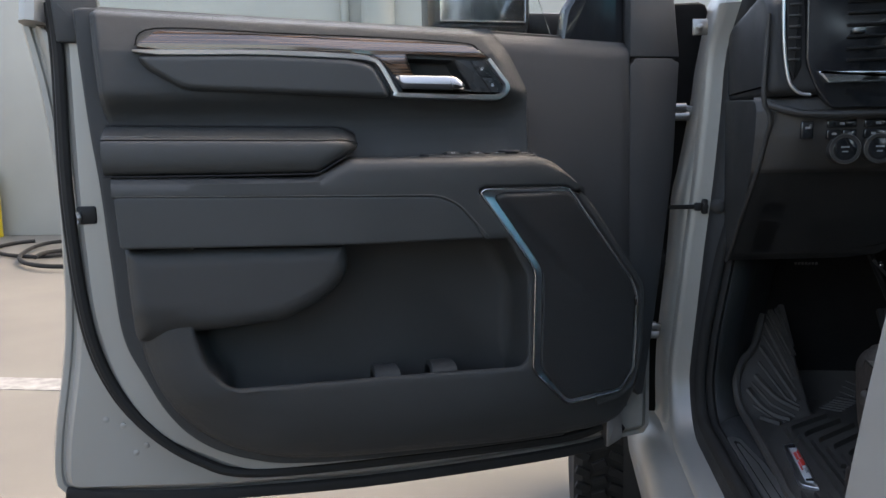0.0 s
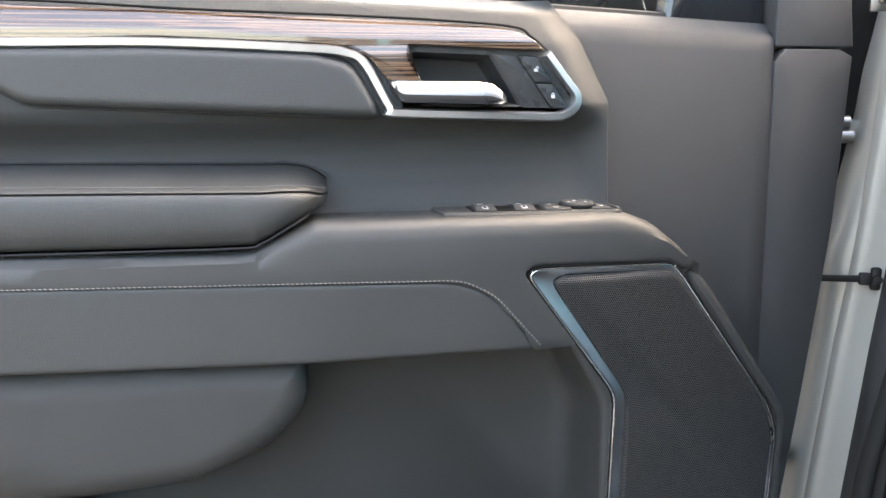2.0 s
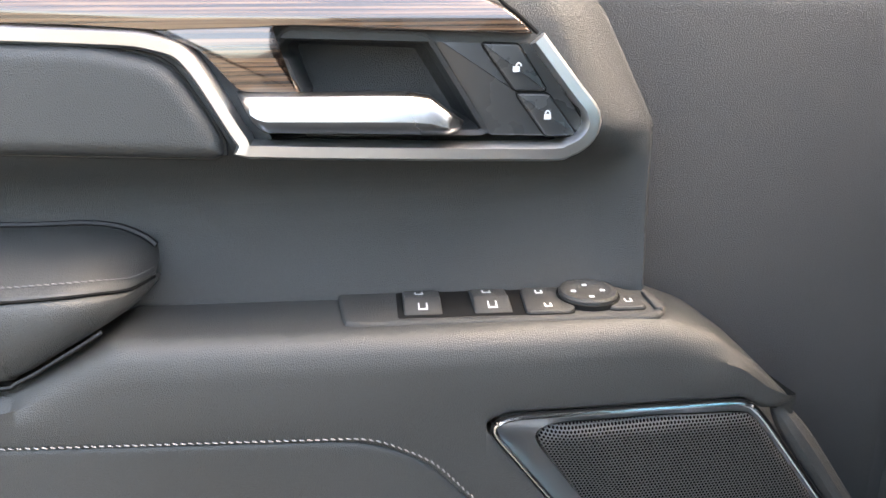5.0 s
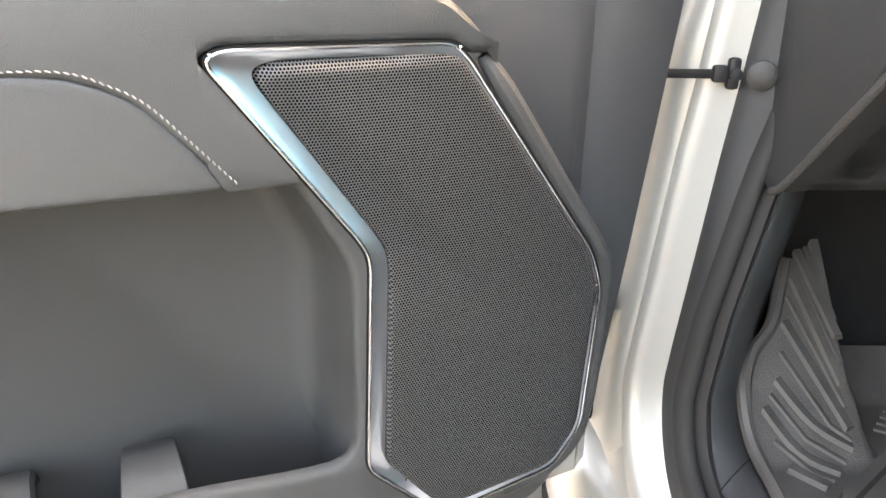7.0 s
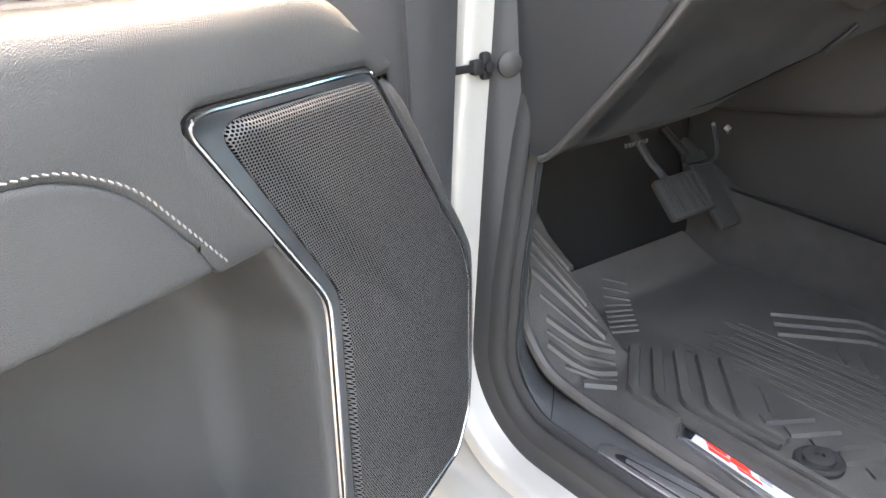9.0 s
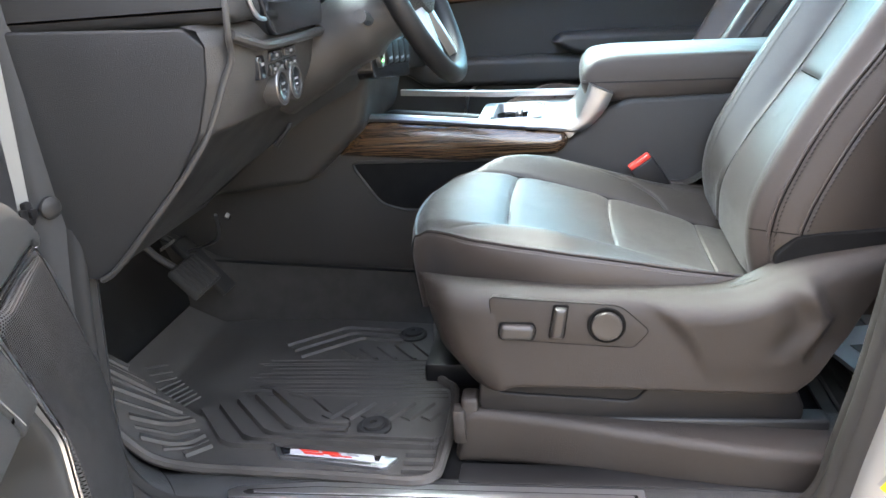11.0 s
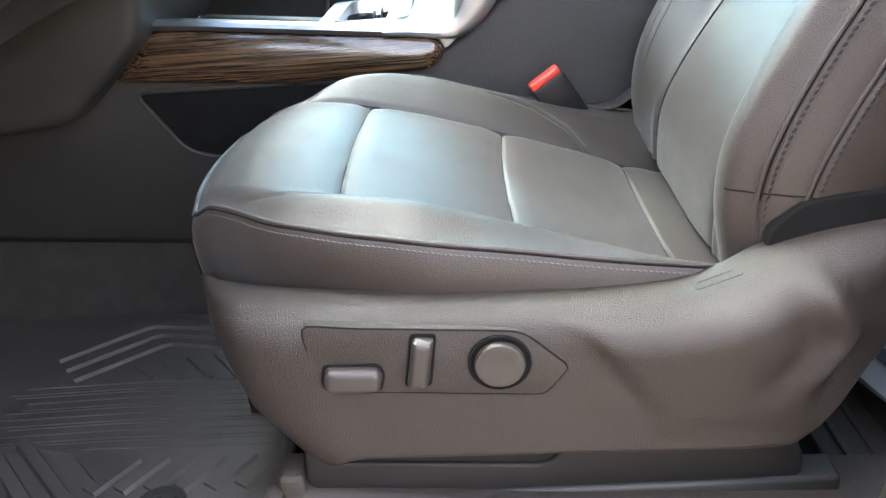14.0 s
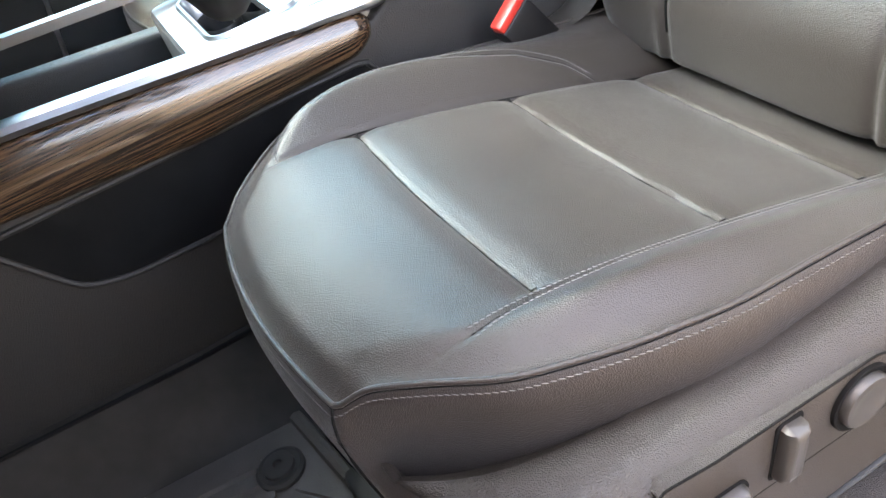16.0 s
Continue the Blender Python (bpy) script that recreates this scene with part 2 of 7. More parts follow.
def inset(poly, d):
    """The outline moved inwards by d."""
    n = len(poly)
    area = sum(poly[i - 1][0] * poly[i][1] - poly[i][0] * poly[i - 1][1] for i in range(n))
    s = 1 if area > 0 else -1
    out = []
    for i in range(n):
        a, p, b = Vector(poly[i - 1]), Vector(poly[i]), Vector(poly[(i + 1) % n])
        t = ((p - a).normalized() + (b - p).normalized())
        t = t.normalized() if t.length > 1e-6 else Vector((1, 0))
        c = max(t.dot((b - p).normalized()), 0.5) if (b - p).length > 1e-9 else 1
        out.append(p + Vector((-t.y, t.x)) * s * d / c)
    return out


def on_door(p, w):
    return (p[0], w, p[1])


def on_top(p, w):
    return (p[0], p[1], w)


def pillow(poly, profile, place=on_door, back=True):
    """A solid from an outline: rings at (inset, height), the last one filled."""
    rows = [[place(q, h) for q in (inset(poly, d) if d else poly)] for d, h in profile]
    bm = grid(rows, closed=True)
    bm.verts.ensure_lookup_table()
    n = len(poly)
    bm.faces.new(bm.verts[-n:])
    if back:
        bm.faces.new(bm.verts[:n])
    return bm


def edge(h0, h1, r, n=4):
    """Rings for pillow: straight up from h0 and rounded over by r to h1."""
    return [(0, h0)] + [(r * (1 - math.cos(a)), h1 - r + r * math.sin(a)) for a in [i * math.pi / 2 / n for i in range(n + 1)]]


def quilt(poly, height, place=on_door, nx=90, ny=26, base=None, axis=0):
    """A padded sheet over an outline: height is a function of the distance to the rim and of the place."""
    pts = [Vector(q) for q in poly]
    other = 1 - axis
    lo, hi = min(p[axis] for p in pts), max(p[axis] for p in pts)
    a = np.array([(p[0], p[1]) for p in pts])
    b = np.roll(a, -1, 0)
    e = b - a
    ee = (e * e).sum(1) + 1e-12

    def rim(q):
        t = np.clip(((q - a) * e).sum(1) / ee, 0, 1)
        return float(np.sqrt((((a + t[:, None] * e) - q) ** 2).sum(1).min()))

    rows = []
    for i in range(nx + 1):
        f = (1 - math.cos(math.pi * i / nx)) / 2 * 0.5 + 0.5 * i / nx
        u = lo + (hi - lo) * min(max(f, 0.0005), 0.9995)
        cuts = []
        for k in range(len(a)):
            if (a[k][axis] > u) != (b[k][axis] > u):
                cuts.append(a[k][other] + (u - a[k][axis]) / (b[k][axis] - a[k][axis]) * e[k][other])
        v0, v1 = min(cuts), max(cuts)
        row = []
        for j in range(ny + 1):
            g = (1 - math.cos(math.pi * j / ny)) / 2 * 0.6 + 0.4 * j / ny
            q = (u, v0 + (v1 - v0) * g) if axis == 0 else (v0 + (v1 - v0) * g, u)
            d = 0.0 if j in (0, ny) or i in (0, nx) else rim(np.array(q))
            row.append(place(q, height(d, q)))
        if base is not None:
            ends = [(u, v0), (u, v1)] if axis == 0 else [(v0, u), (v1, u)]
            row = [place(ends[0], base)] + row + [place(ends[1], base)]
        rows.append(row)
    return grid(rows, caps=base is not None)


def dome(r, low, high):
    """Height that rises from low to high over a rounded rim of width r."""
    def h(d, q):
        t = min(d / r, 1)
        return low + (high - low) * math.sqrt(max(1 - (1 - t) ** 2, 0))
    return h


def slab(poly, h0, h1, r=0.002, place=on_door, n=3):
    return pillow(poly, edge(h0, h1, r, n), place)


def box(x0, x1, y0, y1, z0, z1, r=0.004, seg=2):
    bm = bmesh.new()
    bmesh.ops.create_cube(bm, size=1, matrix=Matrix.LocRotScale(((x0 + x1) / 2, (y0 + y1) / 2, (z0 + z1) / 2), None, (x1 - x0, y1 - y0, z1 - z0)))
    if r:
        bmesh.ops.bevel(bm, geom=bm.edges[:], offset=r, segments=seg, profile=0.5, affect="EDGES")
    return bm


def tube(pts, r, seg=8, squash=1.0, up=(0, 0, 1), closed=False):
    """A round bar along a path; r is one radius or one for each point."""
    p = [Vector(q) for q in pts]
    rows, n = [], len(p)
    for i, q in enumerate(p):
        a, b = (p[i - 1], p[(i + 1) % n]) if closed else (p[max(i - 1, 0)], p[min(i + 1, n - 1)])
        t = (b - a).normalized()
        side = t.cross(Vector(up))
        side = side.normalized() if side.length > 1e-4 else t.orthogonal().normalized()
        top = side.cross(t)
        rad = r[i] if isinstance(r, (list, tuple)) else r
        rows.append([q + rad * (math.cos(k * 2 * math.pi / seg) * side + squash * math.sin(k * 2 * math.pi / seg) * top) for k in range(seg)])
    if closed:
        rows.append(rows[0])
    return grid(rows, closed=True, caps=not closed)


def disc(profile, n=32, m=None):
    """A turned shape: rings of (radius, height) about z, at the pose m."""
    rows = [[(r * math.cos(k * 2 * math.pi / n), r * math.sin(k * 2 * math.pi / n), h) for k in range(n)] for r, h in profile]
    bm = grid(rows, closed=True, caps=True)
    if m is not None:
        bmesh.ops.transform(bm, matrix=m, verts=bm.verts)
    return bm


def stitches(path, step, length, r, out):
    """A row of short threads along a path, raised towards out."""
    p = spaced(path, max(2, int(sum((b - a).length for a, b in zip(path, path[1:])) / step)), closed=False)
    o = Vector(out).normalized()
    verts, faces = [], []
    for a, b in zip(p, p[1:]):
        t = (b - a).normalized()
        c, s = (a + b) / 2, t.cross(o)
        lean = (t + 0.25 * s).normalized()
        for e, w in ((-0.5, 0.4), (-0.25, 1.0), (0.25, 1.0), (0.5, 0.4)):
            q = c + lean * e * length
            for k in range(4):
                g = k * math.pi / 2
                verts.append(q + r * w * (math.cos(g) * s + math.sin(g) * o))
        i = len(verts) - 16
        for j in range(3):
            for k in range(4):
                x = i + j * 4
                faces.append((x + k, x + (k + 1) % 4, x + 4 + (k + 1) % 4, x + 4 + k))
        faces += [(i, i + 3, i + 2, i + 1), (i + 12, i + 13, i + 14, i + 15)]
    bm = bmesh.new()
    vs = [bm.verts.new(v) for v in verts]
    for f in faces:
        bm.faces.new([vs[k] for k in f])
    return bm


def ramp_at(x, table):
    """Piecewise straight through (x, value) rows in rising x."""
    return float(np.interp(x, [a for a, _ in table], [b for _, b in table]))


def ease(x, a, b):
    t = min(max((x - a) / (b - a), 0), 1)
    return t * t * (3 - 2 * t)


def inside(p, poly):
    hit, n = False, len(poly)
    for i in range(n):
        (x0, y0), (x1, y1) = poly[i - 1][:2], poly[i][:2]
        if (y0 > p[1]) != (y1 > p[1]) and p[0] < (x1 - x0) * (p[1] - y0) / (y1 - y0) + x0:
            hit = not hit
    return hit


# ---------- the open front door: x runs from the hinges to the latch, y out of the trim, z up ----------
DOOR = Matrix(((-0.92339, 0.38387, 0, 0.05), (-0.38387, -0.92339, 0, 0.72), (0, 0, 1, 0), (0, 0, 0, 1)))
TRIM_LEFT = [(0.70, 1.03), (0.76, 1.05), (0.84, 1.105), (0.99, 1.155), (1.126, 1.166), (1.269, 1.174), (1.387, 1.185), (1.60, 1.197)]
BELT = [(0.03, 1.529), (0.174, 1.534), (0.47, 1.550), (0.765, 1.563), (1.013, 1.573), (1.194, 1.581)]
SPEAKER = [(0.5185, 1.236), (0.505, 1.244), (0.333, 1.240), (0.320, 1.230), (0.182, 1.043), (0.168, 1.004), (0.177, 0.848), (0.207, 0.808), (0.334, 0.793), (0.411, 0.874), (0.404, 1.074), (0.411, 1.090)]
GRILLE_LINE = [(0.487, 1.2255), (0.473, 1.2335), (0.332, 1.2315), (0.3215, 1.2235), (0.1875, 1.0435), (0.1745, 1.0035), (0.183, 0.851), (0.2110, 0.8135), (0.334, 0.8035), (0.3915, 0.8735), (0.386, 1.072), (0.3925, 1.089)]
POCKET = [(1.054, 1.005), (1.034, 0.931), (0.996, 0.890), (0.431, 0.880), (0.416, 0.897), (0.415, 1.065), (0.46, 1.147), (0.60, 1.165), (1.045, 1.165)]
BEZEL = [(0.66, 1.425), (0.47, 1.419), (0.452, 1.424), (0.447, 1.434), (0.484, 1.488), (0.64, 1.494), (0.647, 1.485), (0.632, 1.455)]


def trim_face(u):
    """How far the armrest and the speaker stand out: less towards the hinges."""
    return 0.0535 + 0.0625 * u


def arm_face(u):
    """The armrest's face, level towards the latch and bending smoothly back towards the hinges."""
    x = max(0.57 - u, 0.0)
    return 0.0865 - 0.0625 * (x * x / 0.24 if x < 0.12 else x - 0.06)


def build_door():
    door = holder("front_door", DOOR, "open silver truck door with dark grey leather and plastic trim", "car door")

    # painted shell: outer skin with a flanged rim, and the inner panel that carries the trim
    rim = rounded([(0.045, 0.635), (0.25, 0.622), (0.7, 0.608), (1.02, 0.622), (1.345, 0.655), (1.338, 0.77), (1.296, 0.99), (1.290, 1.27), (1.305, 1.45), (1.335, 1.60), (0.045, 1.53)], [0.02, 0.02, 0.02, 0.02, 0.05, 0.05, 0.1, 0.1, 0.1, 0.01, 0.01])
    rim = spaced(rim, 160)
    part("shell", pillow(rim, [(0, -0.150), (-0.002, -0.140), (0, -0.105), (0.004, -0.098), (0.013, -0.098), (0.016, -0.103), (0.022, -0.100), (0.030, -0.078), (0.036, -0.072)]), PAINT, door, "silver metallic painted sheet metal")
    inner = rounded([(0.16, 0.69), (0.45, 0.665), (0.97, 0.672), (1.15, 0.775), (1.215, 0.89), (1.246, 1.02), (1.254, 1.25), (1.250, 1.58), (0.16, 1.53)], 0.06)
    part("inner_panel", pillow(spaced(inner, 120), [(0, -0.075), (0.003, -0.050), (0.012, -0.042), (0.03, -0.040)]), PAINT, door)
    # pressed pocket and plugs in the lower rear corner
    for u, v in ((1.205, 0.80), (1.165, 0.755), (1.235, 0.815), (1.130, 0.742), (1.185, 0.742)):
        part("body_plug", disc([(0.006, 0), (0.006, 0.002), (0.003, 0.003)], 12, Matrix.Translation((u, -0.073, v)) @ pose(0, 0, 0, -90)), PAINT, door)
    part("corner_trim", slab(rounded([(1.185, 1.5225), (1.257, 1.5240), (1.262, 1.60), (1.185, 1.60)], 0.004), -0.06, -0.031, 0.003), PLASTIC, door, "dark plastic corner of the window line")
    part("latch", box(1.216, 1.250, -0.05, -0.036, 1.199, 1.232, 0.004), DARK, door, "black door latch opening")
    part("latch_claw", tube([(1.246, -0.034, 1.203), (1.244, -0.032, 1.212), (1.247, -0.034, 1.222)], 0.004), STEEL, door)

    # rubber seals round the shell
    line = [(1.262, 1.60), (1.258, 1.498), (1.263, 1.249), (1.249, 1.019), (1.211, 0.885), (1.147, 0.789), (1.068, 0.722), (0.963, 0.682), (0.676, 0.671), (0.30, 0.672), (0.20, 0.69)]
    path = smooth_path([(u, -0.045, v) for u, v in line], 8)
    part("seal", tube(path, 0.0105, 8, up=(0, 1, 0)), RUBBER, door, "black rubber weatherstrip")
    path = smooth_path([(u + 0.012, -0.062, v - 0.004) for u, v in line], 8)
    part("outer_seal", tube(path, 0.006, 6, up=(0, 1, 0)), RUBBER, door, "thin black rubber lip")
    part("lower_seal", tube(smooth_path([(1.318, -0.085, 0.672), (1.20, -0.07, 0.655), (1.02, -0.06, 0.640), (0.67, -0.055, 0.628), (0.23, -0.055, 0.640), (0.14, -0.06, 0.68)], 6), 0.013, 8, 0.7, up=(0, 1, 0)), RUBBER, door)
    part("corner_bracket", slab(rounded([(0.15, 0.66), (0.19, 0.64), (0.19, 0.70), (0.155, 0.73)], 0.006), -0.06, -0.035), STEEL, door, "bare metal corner bracket")

    # edge cover of black plastic behind the leather
    cover = [(0.30, 0.694), (0.50, 0.692), (0.68, 0.694), (0.80, 0.699), (0.90, 0.708), (0.97, 0.726), (1.03, 0.752), (1.08, 0.790), (1.118, 0.840), (1.152, 0.910)] + [(ramp_at(v, TRIM_LEFT) + 0.028, v) for v in (0.99, 1.126, 1.269, 1.387, 1.58)]
    cover = [(p.x, p.y) for p in smooth_path([(u, v, 0) for u, v in cover], 5)]
    cover += [(ramp_at(v, TRIM_LEFT) - 0.035, v) for v in (1.58, 1.2, 0.99)] + [(1.065, 0.87), (0.98, 0.80), (0.90, 0.765), (0.68, 0.75), (0.30, 0.75)]
    part("edge_cover", slab(spaced(rounded(cover, 0.01, 3), 260), -0.045, -0.004, 0.006), PLASTIC, door, "black plastic edge cover")

    # upper trim, pressed in behind the armrest
    def right(v):
        return ramp_at(v, [(1.15, 0.387), (1.303, 0.387), (1.431, 0.390), (1.507, 0.430), (1.56, 0.475)])

    def depth(u, v, top):
        k = top - v
        w = ramp_at(v, [(1.10, 0.018), (1.312, 0.018), (1.335, 0.010), (1.360, 0.005), (1.378, 0.006), (1.392, 0.012), (1.404, 0.022), (1.416, 0.035), (1.428, 0.043), (1.44, 0.045), (1.50, 0.044), (1.54, 0.036), (1.58, 0.026)])
        w += ease(k, 0.018, 0.0) * -0.035
        rim_ = u - right(v)
        shut = ease(rim_, 0.05, 0.0)
        w = w * (1 - shut) + shut * 0.026
        return w - 0.034 * ease(rim_, 0.008, 0.0) - 0.02 * ease(ramp_at(v, TRIM_LEFT) - u, 0.012, 0.0)

    rows = []
    hole = inset(spaced(BEZEL, 60), 0.004)
    for j in range(100):
        row = []
        for i in range(150):
            fi = i / 149
            fi = fi if fi > 0.2 else fi * fi / 0.4 + fi * 0.5
            v0 = 1.14 + 0.42 * j / 99
            u = right(v0) + (ramp_at(v0, TRIM_LEFT) - right(v0)) * fi
            top = ramp_at(u, BELT)
            v = 1.14 + (top - 1.14) * j / 99
            w = depth(u, v, top)
            if inside((u, v), hole):
                w = 0.004
            row.append((u, w, v))
        rows.append(row)
    part("upper_trim", grid(rows), SOFT, door, "soft dark grey upper trim", 60)

    # flat front section next to the hinges
    rows = []
    for j in range(40):
        row = []
        for i in range(24):
            u = 0.150 + 0.36 * i / 23
            top = ramp_at(u, BELT)
            v = 0.74 + (top - 0.74) * j / 39
            w = -0.012 - 0.02 * ease(top - v, 0.02, 0) - 0.005 * ease(u, 0.1525, 0.150) + 0.006 * math.sin((v - 0.74) * 4)
            w -= 0.06 * ease(u, 0.36, 0.40) * ease(v, 1.26, 1.22)
            row.append((u, w, v))
        rows.append(row)
    part("front_panel", grid(rows), FRONT, door, "smooth grained dark grey panel", 60)
    post = rounded([(0.034, 1.50), (0.150, 1.500), (0.150, 1.2), (0.152, 0.80), (0.115, 0.75), (0.080, 0.99), (0.046, 1.264)], 0.01)
    part("hinge_cover", slab(spaced(post, 60), -0.07, -0.0125, 0.003), FRONT, door, "dark grey hinge side cover")
    part("mirror_cover", slab(rounded([(0.034, 1.5015), (0.150, 1.5015), (0.152, 1.70), (0.06, 1.72)], 0.004), -0.07, -0.0125, 0.003), FRONT, door)
    part("sail_panel", slab(rounded([(0.153, 1.50), (0.30, 1.51), (0.285, 1.60), (0.17, 1.78), (0.153, 1.78)], 0.01), -0.07, -0.035, 0.008), GLOSS, door, "black corner panel of the window")

    # window frame, belt strip and pane
    part("window_frame", tube(smooth_path([(1.300, -0.07, 1.56), (1.285, -0.085, 1.70), (1.23, -0.12, 1.95), (1.14, -0.15, 2.06), (0.8, -0.16, 2.09), (0.45, -0.15, 2.05), (0.15, -0.1, 1.74)], 8), 0.024, 10, 1.3, up=(0, 1, 0)), PAINT, door, "silver painted window frame")
    part("window_channel", tube(smooth_path([(1.255, -0.05, 1.55), (1.235, -0.07, 1.70), (1.18, -0.10, 1.93), (1.10, -0.13, 2.02), (0.8, -0.14, 2.05), (0.47, -0.13, 2.01)], 8), 0.016, 8, up=(0, 1, 0)), RUBBER, door)
    part("belt_strip", tube([(0.17, -0.048, 1.533), (0.47, -0.048, 1.549), (1.2, -0.048, 1.580)], 0.009, 8), RUBBER, door)
    pane = part("window_pane", slab([(0.29, 1.54), (1.24, 1.57), (1.18, 1.93), (1.08, 2.03), (0.8, 2.05), (0.47, 2.01)], -0.094, -0.090, 0.001), GLASS, door, "clear side window glass")
    pane.visible_shadow = False
    part("frame_bolt", disc([(0.007, 0), (0.007, 0.004), (0.004, 0.006)], 12, Matrix.Translation((1.312, -0.068, 1.578)) @ pose(0, 0, 0, -90)), DARK, door)

    # wood, silver line, padded insert
    veneer = [(1.122, 1.506), (1.084, 1.537), (0.87, 1.531), (0.663, 1.525), (0.527, 1.517), (0.503, 1.506), (0.484, 1.490), (0.636, 1.497), (0.66, 1.4955), (0.712, 1.4945), (0.757, 1.498), (0.915, 1.504), (1.064, 1.500)]

    def lean(d, q):
        """The strip rolls back towards its upper edge."""
        f = min(max((q[1] - ramp_at(q[0], [(0.484, 1.490), (0.712, 1.4945), (0.915, 1.504), (1.122, 1.503)])) / 0.031, 0), 1)
        return 0.0515 - 0.011 * max(0.0, (f - 0.30) / 0.70) ** 1.25 - 0.004 * ease(d, 0.0012, 0.0)

    strip = part("wood_strip", quilt(spaced(rounded(veneer, 0.006), 190), lean, nx=120, ny=22, base=0.02), WOOD_X, door, "glossy brown open-grain wood strip")
    part("wood_tongue", slab(rounded([(0.716, 1.4975), (0.692, 1.486), (0.668, 1.458), (0.630, 1.456), (0.647, 1.484), (0.645, 1.4985)], [0.001, 0.006, 0.006, 0.006, 0.006, 0.001]), 0.02, 0.0508, 0.002), WOOD_X, strip)
    part("joint_line", tube(smooth_path([(1.12, 0.046, 1.509), (1.084, 0.0452, 1.5385), (0.87, 0.0452, 1.5325), (0.663, 0.0452, 1.5265), (0.53, 0.0452, 1.5187), (0.503, 0.046, 1.507), (0.484, 0.048, 1.491)], 6), 0.0014, 6), CARPET, strip)
    silver = [(1.124, 1.500), (1.064, 1.4975), (0.915, 1.4985), (0.757, 1.4925), (0.715, 1.488), (0.695, 1.476), (0.668, 1.428), (0.655, 1.4225), (0.486, 1.4165), (0.465, 1.4178), (0.4525, 1.4235), (0.4465, 1.4335), (0.4492, 1.4445), (0.4575, 1.4545), (0.484, 1.488)]
    n = 160
    mid = spaced(smooth_path([(u, v, 0) for u, v in silver], 5), n, closed=False)
    rows = []
    for i, p in enumerate(mid):
        t = (mid[min(i + 1, n - 1)] - mid[max(i - 1, 0)]).normalized()
        s = Vector((-t.y, t.x, 0))
        half = 0.0058 * min(1, 0.35 + i / 12) * (1 if i < n - 12 else 0.9)
        rows.append([(q.x, w, q.y) for q, w in ((p - s * half, 0.03), (p - s * half, 0.050), (p - s * half * 0.6, 0.0545), (p + s * half * 0.6, 0.0535), (p + s * half, 0.049), (p + s * half, 0.03))])
    part("silver_line", grid(rows, closed=True, caps=True), SATIN, door, "satin silver accent line round the handle", 50)
    pad = [(1.120, 1.493), (1.104, 1.470), (1.044, 1.434), (0.677, 1.4165), (0.687, 1.442), (0.709, 1.478), (0.75, 1.4885), (0.915, 1.4950)]
    pad = spaced(rounded(pad, 0.012), 120)
    part("padded_insert", quilt(pad, dome(0.011, 0.044, 0.0555), base=0.02), LEATHER, door, "padded dark leather insert", 60)
    lip = [(u, 0.044, v) for u, v in pad]
    part("insert_edge", tube(lip, 0.0016, 6, up=(0, 1, 0), closed=True), DARK, door)

    # handle bowl, lever and lock switches
    bowl = spaced(rounded([(0.648, 1.485), (0.640, 1.497), (0.552, 1.4925), (0.512, 1.428), (0.632, 1.430)], 0.006), 60)
    part("handle_bowl", pillow(bowl, [(0, 0.046), (0.003, 0.043), (0.006, 0.020), (0.012, 0.010)], back=False), FRONT, door, "dark handle recess")
    HI = [(0.530, 1.4375), (0.537, 1.4425), (0.552, 1.4545), (0.565, 1.4568), (0.671, 1.4580)]
    LO = [(0.530, 1.4355), (0.5335, 1.4312), (0.540, 1.4305), (0.652, 1.4342), (0.657, 1.4366), (0.661, 1.441), (0.671, 1.4572)]
    rows = []
    for u in (0.671, 0.6695, 0.667, 0.664, 0.661, 0.657, 0.652, 0.640, 0.62, 0.59, 0.57, 0.563, 0.556, 0.552, 0.547, 0.542, 0.538, 0.534, 0.5305):
        lo, hi = ramp_at(u, LO), ramp_at(u, HI)
        k = min(1.0, (hi - lo) / 0.016)
        rows.append([(u, w, lo + (hi - lo) * f) for w, f in ((0.044, 0.0), (0.044 + 0.012 * k, 0.0), (0.044 + 0.0155 * k, 0.05), (0.044 + 0.0215 * k, 0.30), (0.044 + 0.0225 * k, 0.36), (0.044 + 0.0205 * k, 0.86), (0.044 + 0.0190 * k, 0.95), (0.044 + 0.0150 * k, 1.0), (0.044, 1.0))])
    part("handle_lever", grid(rows, closed=True, caps=True), LEVER, door, "bright silver pull lever", 40)
    plate = rounded([(0.553, 1.4925), (0.488, 1.4895), (0.449, 1.432), (0.456, 1.4255), (0.513, 1.4275)], 0.003)
    part("switch_plate", slab(plate, 0.02, 0.044, 0.0015), PLATE, door, "satin dark switch plate")
    for k, poly in enumerate(([(0.519, 1.4855), (0.4955, 1.4845), (0.4765, 1.4555), (0.4975, 1.4560)], [(0.4965, 1.4540), (0.4755, 1.4535), (0.4555, 1.4265), (0.4765, 1.4265)])):
        part("button_gap", slab([(q.x, q.y) for q in inset([Vector(w) for w in rounded(poly, 0.003)], -0.0011)], 0.04, 0.0444, 0.0002), CARPET, door)
        b = part("lock_button", slab(rounded(poly, 0.003), 0.04, 0.0462, 0.0012), PLATE, door)
        c = sum((Vector(q) for q in poly), Vector((0, 0))) / 4
        shackle = [(c.x + 0.0015 * math.cos(a) - (0.0016 if k == 0 else 0), 0.048, c.y + 0.0008 + 0.0022 * math.sin(a)) for a in [i * math.pi / 8 for i in range(9)]]
